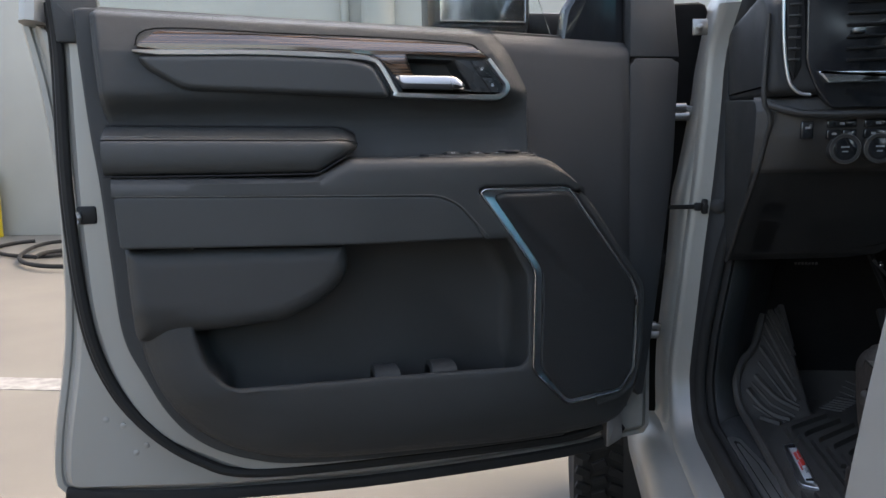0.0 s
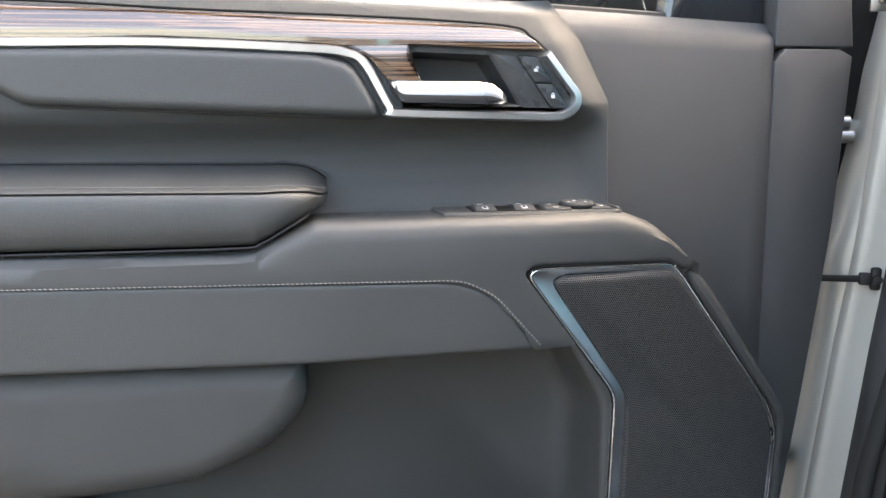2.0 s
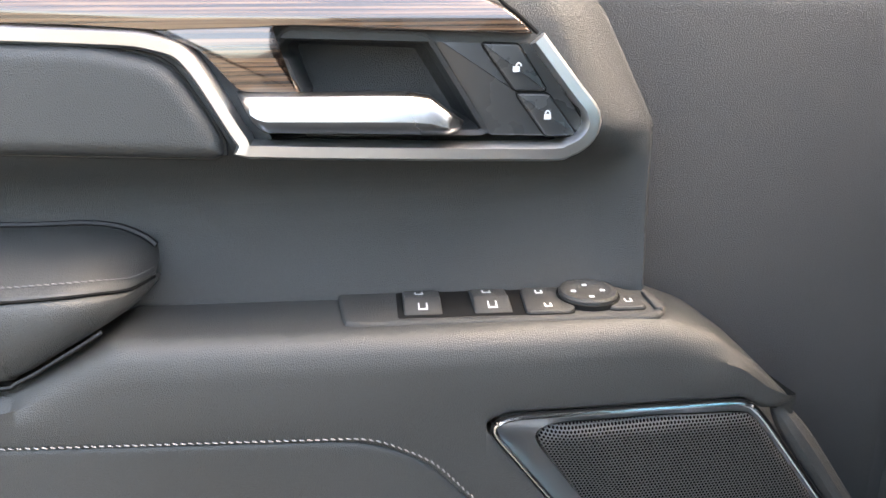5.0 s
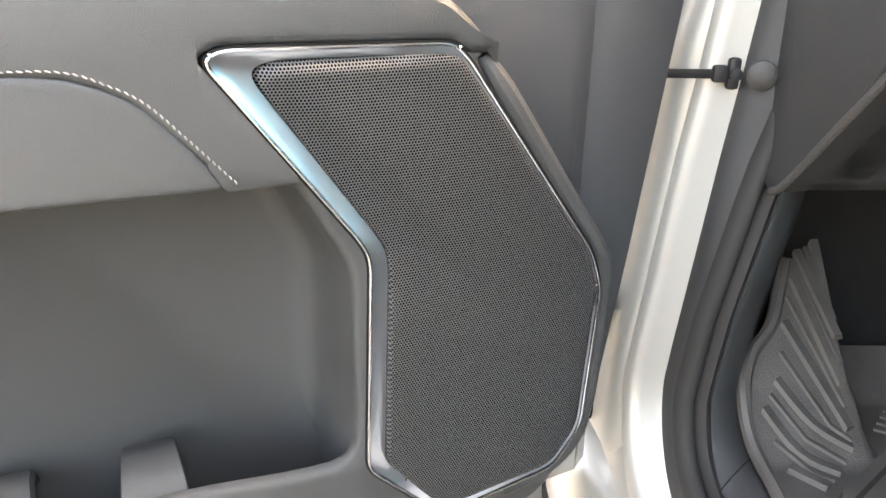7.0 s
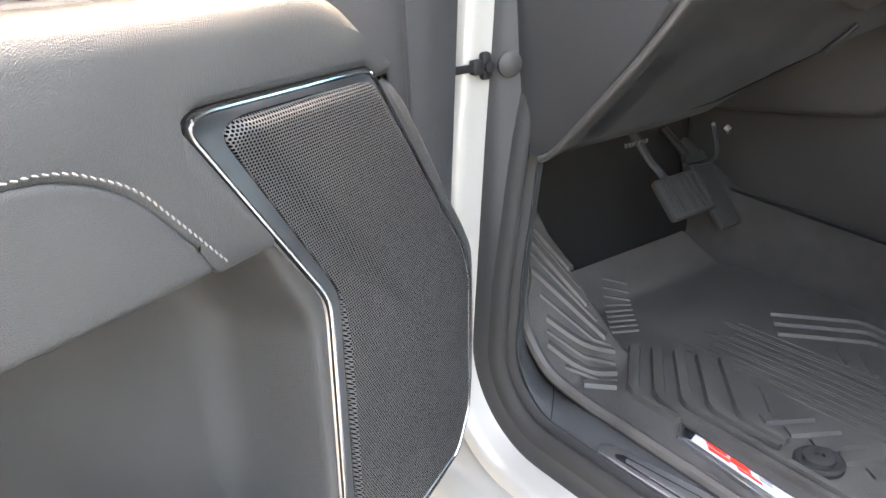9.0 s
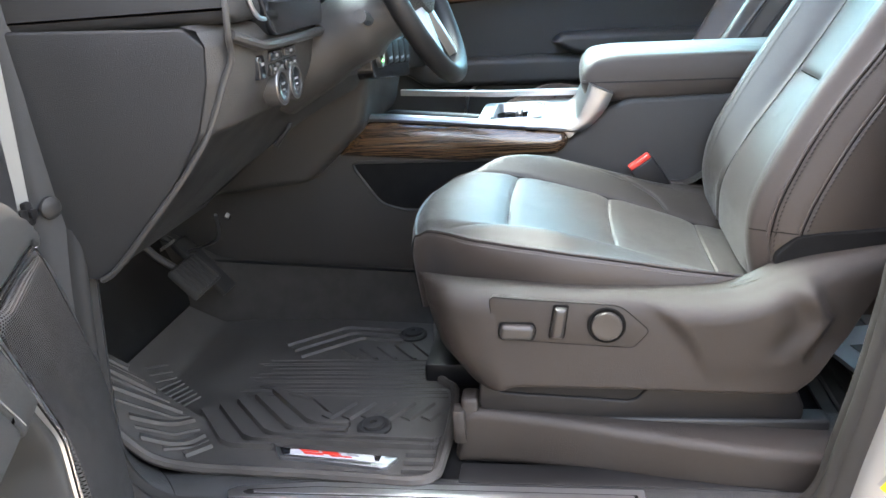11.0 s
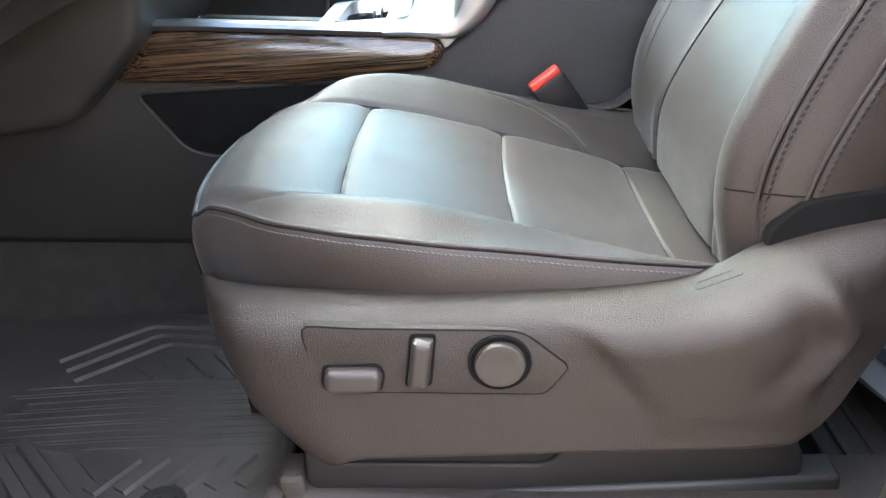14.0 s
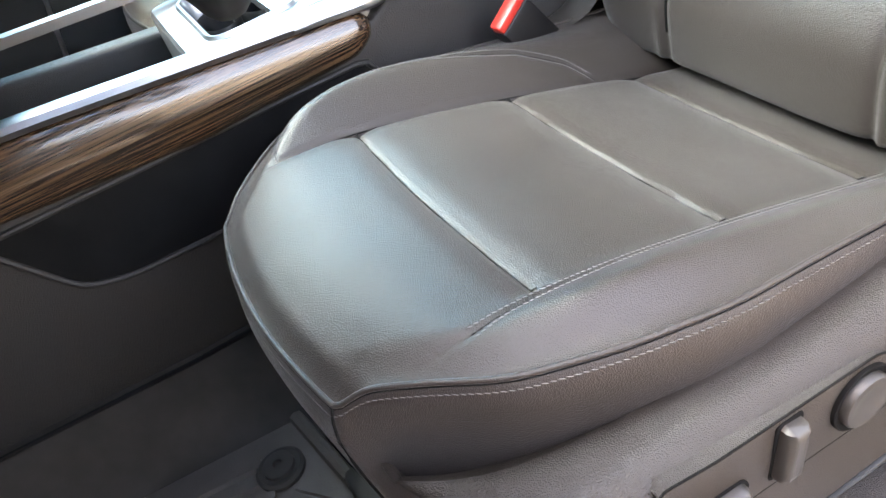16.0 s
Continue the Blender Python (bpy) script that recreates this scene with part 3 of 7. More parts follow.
        part("lock_mark", join(box(c.x - 0.0021, c.x + 0.0021, 0.0473, 0.0480, c.y - 0.0026, c.y + 0.0008, 0), tube(shackle, 0.0005, 5, up=(0, 1, 0))), PRINT, b, "pale printed padlock mark")

    # upper armrest pad: leather lid over a padded front
    secs = [(1.176, 1.288, 1.373, 1.0), (1.165, 1.288, 1.374, 1.0), (1.0, 1.285, 1.3705, 1.0), (0.84, 1.283, 1.3665, 1.0), (0.815, 1.287, 1.366, 1.0), (0.785, 1.303, 1.366, 0.97), (0.764, 1.314, 1.363, 0.86), (0.748, 1.322, 1.356, 0.64), (0.740, 1.328, 1.350, 0.3)]
    lid, front = [], []
    for u, lo, hi, k in secs:
        seam = hi - 0.024 * (0.5 + 0.5 * k)
        lid.append([(u, w * k, v) for w, v in ((-0.02, hi - 0.004), (0.0, hi), (0.014, hi - 0.0008), (0.034, hi - 0.0055), (0.058, hi - 0.0135), (0.076, seam + 0.0035), (0.0825, seam + 0.0005), (0.084, seam - 0.0018))])
        h = seam - lo
        front.append([(u, w * k, v) for w, v in ((0.078, seam - 0.0005), (0.086, seam - 0.003), (0.0895, seam - 0.25 * h), (0.0895, seam - 0.55 * h), (0.086, lo + 0.2 * h), (0.078, lo + 0.04 * h), (0.055, lo), (-0.02, lo))])

    def fine(rows_, n_=6):
        cols = [smooth_path(c, n_) for c in zip(*rows_)]
        return [smooth_path(r, 4) for r in zip(*cols)]

    arm = part("armrest_pad", grid(fine(front), caps=True), LEATHER, door, "padded dark leather armrest", 70)
    part("armrest_lid", grid(fine(lid), caps=True), LEATHER, arm, "stitched leather top of the armrest", 70)
    thread = [(u, 0.0745 * k, hi - 0.024 * (0.5 + 0.5 * k) + 0.0048) for u, lo, hi, k in secs]
    part("stitching", stitches(smooth_path(thread, 8), 0.0042, 0.0034, 0.00055, (0, 0.6, 0.8)), THREAD_SOFT, arm, "grey stitching")
    part("lid_seam", tube(smooth_path([(u, 0.0850 * k, hi - 0.024 * (0.5 + 0.5 * k) - 0.0012) for u, lo, hi, k in secs], 6), 0.0011, 6), CARPET, arm)

    part("joint_line", tube(smooth_path([(u, 0.0075 + 0.006 * (1 - k), hi + 0.0012) for u, lo, hi, k in secs], 5), 0.0022, 6), DARK, door)
    part("joint_line", tube(smooth_path([(u, 0.080 * k + 0.004 * (1 - k), lo - 0.0015) for u, lo, hi, k in secs[:-2]], 5), 0.0015, 6), DARK, door)

    # armrest body with the switch shelf on top
    def arm_top(u):
        return ramp_at(u, [(0.29, 1.2325), (0.301, 1.243), (0.32, 1.262), (0.355, 1.289), (0.385, 1.301), (0.41, 1.305), (0.70, 1.308), (0.757, 1.3085), (0.824, 1.279), (0.84, 1.277), (1.18, 1.288)])

    def arm_low(u):
        return ramp_at(u, [(0.28, 1.14), (0.505, 1.14), (0.52, 1.165), (0.54, 1.188), (0.559, 1.208), (0.58, 1.221), (0.603, 1.2285), (0.65, 1.231), (1.18, 1.2495)])

    def over_speaker(u):
        """The body's lower edge where it runs along the top of the speaker frame."""
        return ramp_at(u, [(0.288, 1.2285), (0.318, 1.2312), (0.333, 1.2410), (0.505, 1.2450), (0.514, 1.2415), (0.5195, 1.2368)])

    rows = []
    us = [0.290 + 0.004 * i for i in range(12)] + [0.34 + 0.01 * i for i in range(16)] + [0.5, 0.505, 0.51, 0.514, 0.517, 0.5194] + [0.525 + 0.005 * i for i in range(19)] + [0.62 + 0.01 * i for i in range(13)] + [0.75 + 0.005 * i for i in range(20)] + [0.85 + 0.02 * i for i in range(17)]
    def arm_row(u, b):
        t = arm_top(u)
        k = arm_face(u) / 0.0865 * (0.90 + 0.10 * ease(u, 0.288, 0.310))
        low_ = max(b + 0.009, min(1.2555, t - 0.02))
        return [(u, w * k, v) for w, v in ((-0.02, t - 0.004), (0.0, t), (0.04, t), (0.066, t - 0.0005), (0.074, t - 0.002), (0.080, t - 0.006), (0.0845, t - 0.013), (0.0865, t - 0.5 * (t - low_)), (0.0865, low_), (0.0865, b + 0.007), (0.0862, b + 0.005), (0.0835, b + 0.0012), (0.079, b - 0.0005), (0.03, b - 0.0005))]

    near_ = [arm_row(u, over_speaker(u)) for u in us if u < 0.5196]
    far_ = [arm_row(u, arm_low(u)) for u in us if u > 0.5191]
    wedge = []
    for i in range(21):
        u = 0.4575 + 0.0619 * i / 20
        lo_, hi_ = max(1.1455, arm_low(u)), max(1.236 - (0.5185 - u) * 1.358 - 0.0018, 1.1485)
        wedge.append([(u, w, v) for w, v in ((0.03, lo_), (arm_face(u) - 0.003, lo_), (arm_face(u) - 0.0006, lo_ + 0.0006), (arm_face(u), lo_ + 0.0016), (arm_face(u), lo_ + (hi_ - lo_) * 0.3 + 0.001), (arm_face(u), (lo_ + hi_) / 2), (arm_face(u), hi_ - (hi_ - lo_) * 0.3 - 0.0007), (arm_face(u), hi_ - 0.0012), (arm_face(u) - 0.0006, hi_ - 0.0004), (arm_face(u) - 0.003, hi_), (0.03, hi_))])
    part("armrest_body", join(grid([[(0.287, 0.0, 1.228)] * len(near_[0])] + near_), grid(far_), grid(wedge)), LEATHER, door, "dark leather armrest body", 60)
    seam = smooth_path([(u, arm_face(u) + 0.0005, v) for u, v in ((1.166, 1.2535), (0.9, 1.2445), (0.65, 1.2365), (0.600, 1.234), (0.574, 1.2240), (0.554, 1.2115), (0.533, 1.1885), (0.5005, 1.151))], 10)
    part("stitching", stitches(seam, 0.0050, 0.0036, 0.00075, (0, 1, 0)), THREAD, door, "pale grey decorative stitching")
    band = [(1.167, 1.2525), (0.62, 1.2325), (0.598, 1.2295), (0.572, 1.2195), (0.552, 1.2055), (0.531, 1.1805), (0.506, 1.148), (0.767, 1.149), (1.163, 1.163)]
    part("lower_insert", quilt(spaced(rounded(band, 0.004), 160), lambda d, q: dome(0.006, -0.0027, -0.0007)(d, q) + arm_face(q[0]), base=0.03), LEATHER, door, "smooth leather insert below the armrest", 60)

    # window switch pod: almost flush with the shelf, rockers in dark wells
    def pod(bm, lift=None):
        for v in bm.verts:
            if lift:
                v.co.z += lift(v.co.y)
            v.co.z += max(0.0, 0.07 - v.co.y) * 0.03 - (0.56 - v.co.x) * 0.016
        return bm

    def rocker(w):
        return ramp_at(w, [(0.019, 0.0010), (0.0215, 0.0032), (0.038, 0.0058), (0.0395, 0.0060), (0.041, 0.0057), (0.056, 0.0018), (0.060, -0.001)])

    def print_frame(u, w, du, dw, lift, parent):
        """A small printed outline, open towards the middle of the pod."""
        bars = [(u - du, u - du + 0.0011, w - dw, w + dw), (u + du - 0.0011, u + du, w - dw, w + dw), (u - du, u + du, w + dw - 0.0013, w + dw)]
        part("switch_mark", pod(join(*[box(a, b_, c_, d_, 1.3071, 1.3084, 0) for a, b_, c_, d_ in bars]), lift), PRINT, parent, "white printed mark")

    base_ = rounded([(0.618, 0.010), (0.606, 0.003), (0.392, 0.003), (0.386, 0.05), (0.396, 0.0665), (0.612, 0.0665)], 0.008)
    part("switch_pod", pod(slab(spaced(base_, 70), 1.290, 1.3085, 0.003, on_top)), PLASTIC, door, "dark grey switch pod on the armrest")
    well = rounded([(0.576, 0.0185), (0.474, 0.0185), (0.474, 0.0615), (0.576, 0.0615)], 0.003)
    sp = part("switch_panel", pod(slab(well, 1.300, 1.3089, 0.0003, on_top)), CARPET, door, "black window switch wells")
    for u in (0.5585, 0.5105):
        rows = [[(u + du, w, 1.308 + rocker(w) * k - (1 - k) * 0.003) for w in (0.060, 0.056, 0.050, 0.045, 0.041, 0.0395, 0.038, 0.03, 0.0215, 0.019)] for du, k in ((-0.0133, 0.0), (-0.0129, 0.85), (-0.012, 1.0), (0.012, 1.0), (0.0129, 0.85), (0.0133, 0.0))]
        s = part("window_switch", pod(grid(rows, caps=True)), PLASTIC, sp, "grey window rocker switch")
        print_frame(u, 0.0495, 0.0033, 0.0035, rocker, s)
        print_frame(u + 0.0015, 0.0290, 0.0030, 0.0030, rocker, s)
    for poly, marks in (([(0.486, 0.020), (0.458, 0.020), (0.450, 0.040), (0.456, 0.0615), (0.489, 0.0615)], ((0.474, 0.029), (0.472, 0.052))), ([(0.431, 0.022), (0.414, 0.022), (0.404, 0.038), (0.404, 0.0585), (0.430, 0.0585)], ((0.420, 0.030), (0.414, 0.048)))):
        gap = [(q.x, q.y) for q in inset([Vector(w) for w in rounded(poly, 0.005)], -0.0010)]
        part("button_gap", pod(slab(gap, 1.300, 1.3091, 0.0002, on_top)), CARPET, sp)
        b = part("mirror_button", pod(slab(rounded(poly, 0.005), 1.302, 1.3112, 0.0015, on_top)), PLASTIC, sp)
        for u, w in marks:
            print_frame(u, w, 0.0026, 0.0028, lambda q: 0.0031, b)
    part("knob_gap", pod(disc([(0.0225, -0.004), (0.0225, 0.0036), (0.018, 0.0036)], 36, Matrix.Translation((0.440, 0.037, 1.3085)))), CARPET, sp)
    knob = part("mirror_knob", pod(disc([(0.0205, 0), (0.0210, 0.0045), (0.0198, 0.0062), (0.0165, 0.0064), (0.0145, 0.0050), (0.004, 0.0046)], 40, Matrix.Translation((0.440, 0.037, 1.3095)))), PLASTIC, sp, "round grey mirror adjuster")
    for k in range(4):
        a = k * math.pi / 2
        x, y = 0.440 + 0.0105 * math.cos(a), 0.037 + 0.0105 * math.sin(a)
        part("mirror_mark", pod(box(x - 0.0016, x + 0.0016, y - 0.0014, y + 0.0014, 1.3135, 1.3149, 0)), PRINT, knob)
    part("child_lock_button", pod(slab(rounded([(0.3985, 0.030), (0.3935, 0.030), (0.3925, 0.060), (0.3985, 0.060)], 0.0015), 1.302, 1.3108, 0.001, on_top)), FRONT, door, "narrow dark side button")

    # lower trim with the map pocket
    outer = [(0.30, 1.225), (0.155, 1.04), (0.146, 0.9), (0.142, 0.80), (0.182, 0.731), (0.236, 0.712), (0.443, 0.705), (0.685, 0.712), (0.80, 0.716), (0.886, 0.726), (0.95, 0.741), (1.012, 0.767), (1.060, 0.801), (1.099, 0.845), (1.125, 0.890), (1.142, 0.94), (1.153, 0.99), (1.166, 1.17), (0.6, 1.18)]
    c = Vector((0.72, 0.98))

    def spokes(poly, n_):
        """The outline met by rays from c at even turns."""
        out = []
        for i in range(n_):
            d = Vector((math.cos(i * 2 * math.pi / n_), math.sin(i * 2 * math.pi / n_)))
            best = 0
            for a, b in zip(poly, poly[1:] + poly[:1]):
                a, e = Vector(a) - c, Vector(b) - Vector(a)
                den = d.x * e.y - d.y * e.x
                if abs(den) > 1e-9:
                    s = (a.x * e.y - a.y * e.x) / den
                    r = (a.x * d.y - a.y * d.x) / den
                    if s > 0 and -1e-6 <= r <= 1 + 1e-6:
                        best = max(best, s)
            out.append(c + d * best)
        return out

    def lift(p):
        """The trim swells towards the speaker frame."""
        return 0.0075 * ease(p.x, 0.20, 0.30) * ease(p.x, 0.56, 0.46)

    n = 240
    far, near = spokes(spaced(rounded(outer, 0.02), 300), n), spokes(spaced(rounded(POCKET, 0.02), 300), n)
    rows = []
    for f, w in ((0.0, -0.02), (0.0, 0.012), (0.04, 0.022), (0.12, 0.033), (0.3, 0.048), (0.55, 0.060), (0.75, 0.064), (0.9, 0.0655)):
        rows.append([(a.lerp(b, f).x, w + lift(a.lerp(b, f)) * ease(f, 0.1, 0.5), a.lerp(b, f).y) for a, b in zip(far, near)])
    nn = [Vector(q) for q in near]
    deep = ((-0.006, 0.066), (-0.002, 0.0645), (0.0, 0.061), (0.0, 0.055), (-0.016, 0.050), (-0.075, 0.040), (-0.11, 0.0), (-0.09, -0.035))
    for (d, w), (d2, w2) in zip(((-0.006, 0.066), (-0.002, 0.0645), (0.0, 0.061), (0.001, 0.056), (0.003, 0.03), (0.009, -0.005), (0.016, -0.026), (0.034, -0.035)), deep):
        row = []
        for q in nn:
            k, way = ease(q.y, 0.918, 0.887), (c - q).normalized()
            g = d * (1 - k)
            row.append((q.x + way.x * g, w * (1 - k) + w2 * k + lift(q) * ease(w, 0.0, 0.055), q.y + way.y * g + d2 * k))
        rows.append(row)
    bm = grid(rows, closed=True)
    bm.verts.ensure_lookup_table()
    bm.faces.new(bm.verts[-n:])
    part("lower_trim", bm, PLASTIC, door, "dark grained plastic lower trim with an empty map pocket", 50)
    bulge = [(1.160, 1.160), (0.775, 1.150), (0.768, 1.112), (0.782, 1.080), (0.815, 1.048), (0.892, 1.012), (1.05, 1.002), (1.155, 0.985)]
    part("pocket_flap", quilt(spaced(rounded(bulge, [0.004, 0.01, 0.02, 0.02, 0.02, 0.02, 0.02, 0.02]), 160), lambda dd, q: dome(0.035, 0.05, 0.078)(dd, q) - 0.017 * ease(q[0], 1.0, 1.12) * ease(q[1], 1.06, 0.995), base=0.0, ny=36), PLASTIC, door, "bulging grained panel over the pocket", 60)
    for u in (0.585, 0.700):
        rows = [[(u + k * (0.028 - 0.004 * f), w, v) for k in (-1.0, -0.93, -0.6, 0.0, 0.6, 0.93, 1.0)] for f, w, v in ((0, 0.058, 0.860), (0, 0.054, 0.876), (0.3, 0.046, 0.888), (0.6, 0.036, 0.894), (1, 0.014, 0.897), (1.2, -0.01, 0.892), (1.2, -0.034, 0.86))]
        for r in rows:
            for k in (0, 6):
                r[k] = (r[k][0], r[k][1] - 0.012, r[k][2] - 0.012)
        part("pocket_rib", grid(rows), PLASTIC, door, sharp=50)

    # loudspeaker: smoked chrome frame, bright lip, perforated grille
    a, b = [], []
    for k in range(12):
        for ring, out_ in ((SPEAKER, a), (GRILLE_LINE, b)):
            p0, p1, p2 = Vector(ring[k - 1]), Vector(ring[k]), Vector(ring[(k + 1) % 12])
            e0, e1 = p1.lerp(p0, 0.5), p1.lerp(p2, 0.5)
            r0, r1 = min(0.014, (e0 - p1).length), min(0.014, (e1 - p1).length)
            c0, c1 = p1 + (e0 - p1).normalized() * r0, p1 + (e1 - p1).normalized() * r1
            for j in range(5):
                out_.append(e0.lerp(c0, j / 5))
            for j in range(7):
                t = j / 6
                out_.append((1 - t) ** 2 * c0 + 2 * t * (1 - t) * p1 + t * t * c1)
            for j in range(1, 5):
                out_.append(c1.lerp(e1, j / 5))
    cc = Vector((0.33, 1.0))
    def ring(f, drop):
        return [(p.lerp(q, f).x, trim_face(p.lerp(q, f).x) - drop, p.lerp(q, f).y) for p, q in zip(a, b)]

    def wide(p, q):
        """1 where the band is broad, along the rear edge, and 0 where it is a thin line."""
        return ease((p - q).length, 0.009, 0.018)

    def sunk(f, drop):
        """The broad band slopes in towards the grille."""
        return [(p.lerp(q, f).x, trim_face(p.lerp(q, f).x) - drop * (0.25 + 0.75 * wide(p, q)), p.lerp(q, f).y) for p, q in zip(a, b)]

    rows = [ring(0.0, 0.05), ring(0.0, 0.0015), ring(0.06, 0.0), ring(0.12, 0.0004), sunk(0.2, 0.0014), sunk(0.55, 0.0030), sunk(0.97, 0.0046), ring(1.01, 0.03)]
    sf = part("speaker_frame", grid(rows, closed=True), SMOKE, door, "smoked chrome speaker frame", 40)
    part("bright_lip", tube([(p.x, trim_face(p.x) - 0.0003, p.y) for p in inset(a, 0.0014)], 0.0017, 8, up=(0, 1, 0), closed=True), LIP, sf, "thin bright chrome line")
    part("frame_gap", tube([(p.x, trim_face(p.x) - 0.0012, p.y) for p in inset(a, -0.0006)], 0.0010, 6, up=(0, 1, 0), closed=True), CARPET, sf, "dark gap round the frame")

    def crown(p):
        """Grille height: a broad front facet steps down to the rear edge along a fold that runs out below."""
        x, y = p
        off = ((x - 0.455) * (1.045 - 1.200) - (y - 1.200) * (0.318 - 0.455)) / 0.207
        step = 0.0065 * ease(off, 0.016, -0.012) * ease(y, 1.01, 1.10) + 0.0022 * math.exp(-(off / 0.009) ** 2) * ease(y, 1.0, 1.06) * ease(y, 1.22, 1.15)
        return trim_face(x) + 0.0035 - step

    rows = []
    for s in [1.0, 0.996, 0.990, 0.983, 0.975, 0.966, 0.955] + [0.94 - 0.94 * i / 34 for i in range(34)] + [0.001]:
        drop = 0.0080 * (max(0.0, (s - 0.955) / 0.045) ** 2.2)
        rows.append([(q.x, crown(q) - drop * (0.42 + 0.58 * wide(p0, p1)), q.y) for q, p0, p1 in [(cc.lerp(p, s), o, p) for o, p in zip(a, b)]])
    part("grille", grid(rows, closed=True), GRILLE, door, "black perforated speaker grille", 60)
    surround = smooth_path([(u, w, v) for u, v, w in ((0.300, 1.226, 0.058), (0.292, 1.214, 0.059), (0.262, 1.172, 0.058), (0.205, 1.090, 0.053), (0.172, 1.043, 0.051), (0.159, 1.004, 0.049), (0.166, 0.855, 0.048), (0.196, 0.802, 0.048), (0.26, 0.785, 0.05))], 6)
    part("speaker_surround", tube(surround, [0.005 + 0.0055 * ease(i, 0, 10) for i in range(len(surround))], 10, up=(0, 1, 0)), PLASTIC, door)
    return door


build_door()

# ---------- ground and surroundings ----------
def plane(name, corners, material_, label, category):
    bm = bmesh.new()
    bm.faces.new([bm.verts.new(p) for p in corners])
    return tagged(part(name, bm, material_), label, category, kind="structure")


plane("ground", [(-400, -400, 0), (400, -400, 0), (400, 400, 0), (-400, 400, 0)], CONCRETE, "worn beige concrete yard floor", "ground")
FADED = material("faded_marking", (0.20, 0.195, 0.18), 0.8, 0, 0.4, 60, 0.35, 14)
tagged(part("ground_stripe", box(-12, -1.2, 2.90, 3.12, 0.0, 0.004, 0), FADED), "faded white painted line on concrete", "floor marking", kind="structure")
# west, south and east walls are unseen additions; their heights shape the sky light
tagged(part("wall_west", box(-14.3, -14.0, -13, 11.3, 0, 4.6, 0.01), WALL), "unseen cream wall added to shape the light", "wall", kind="structure")
tagged(part("wall_south", box(-14.3, 10, -13.3, -13.0, 0, 2.6, 0.01), WALL), "unseen cream wall added to shape the light", "wall", kind="structure")
# taller north part added to block glare on the door's switch pod
tagged(part("wall_east", join(box(4.6, 4.9, -13, 2.2, 0, 2.2, 0.01), box(4.6, 4.9, 2.2, 11.3, 0, 3.7, 0.01)), WALL), "unseen cream wall added to shape the light", "wall", kind="structure")
tagged(part("wall_north", box(-40, 3, 11.0, 11.3, 0, 4.3, 0.01), WALL), "cream painted block wall", "wall", kind="structure")


# ---------- truck body: x into the cab, y forward, z up ----------
PILLAR = [(0.66, 0.0, 0.052), (0.74, -0.002, 0.052), (0.84, 0.000, 0.060), (0.95, 0.010, 0.071), (1.08, 0.022, 0.084), (1.20, 0.030, 0.099), (1.26, 0.043, 0.105), (1.40, 0.068, 0.117), (1.50, 0.081, 0.122), (1.62, 0.111, 0.147), (1.80, 0.20, 0.26), (1.95, 0.33, 0.41)]


def aperture():
    """The door opening's edge from the hinge pillar down, along the sill and up the rear pillar: y, z, the way into the opening, and x."""
    out = []
    for i in range(24):
        z = 1.90 - (1.90 - 0.80) * i / 23
        out.append((0.77 - 0.25 * ease(z, 1.5, 1.95), z, -1.0, 0.0, ramp_at(z, [(a, c) for a, b, c in PILLAR]), ramp_at(z, [(0.90, 0.15), (1.07, 0.45), (1.16, 0.75), (1.24, 0.95), (1.40, 1.15)])))
    for i in range(1, 12):
        g = i / 12 * math.pi / 2
        out.append((0.64 + 0.13 * math.cos(g), 0.80 - 0.128 * math.sin(g), -math.cos(g), math.sin(g), 0.056 - 0.002 * i / 12, 0.15))
    for i in range(16):
        out.append((0.64 - 0.82 * i / 15, 0.672, 0.0, 1.0, 0.054, 0.15 + 0.28 * ease(i, 11, 15)))
    for i in range(1, 12):
        g = i / 12 * math.pi / 2
        out.append((-0.18 - 0.116 * math.sin(g), 0.80 - 0.128 * math.cos(g), math.sin(g), math.cos(g), 0.054 + 0.004 * i / 12, 0.43))
    for z, y in ((0.83, -0.304), (0.90, -0.319), (0.957, -0.329), (1.04, -0.341), (1.235, -0.364), (1.336, -0.385), (1.6, -0.43), (1.9, -0.48)):
        out.append((y, z, 1.0, 0.0, 0.058 + 0.12 * ease(z, 1.0, 1.9), 0.43))
    return out


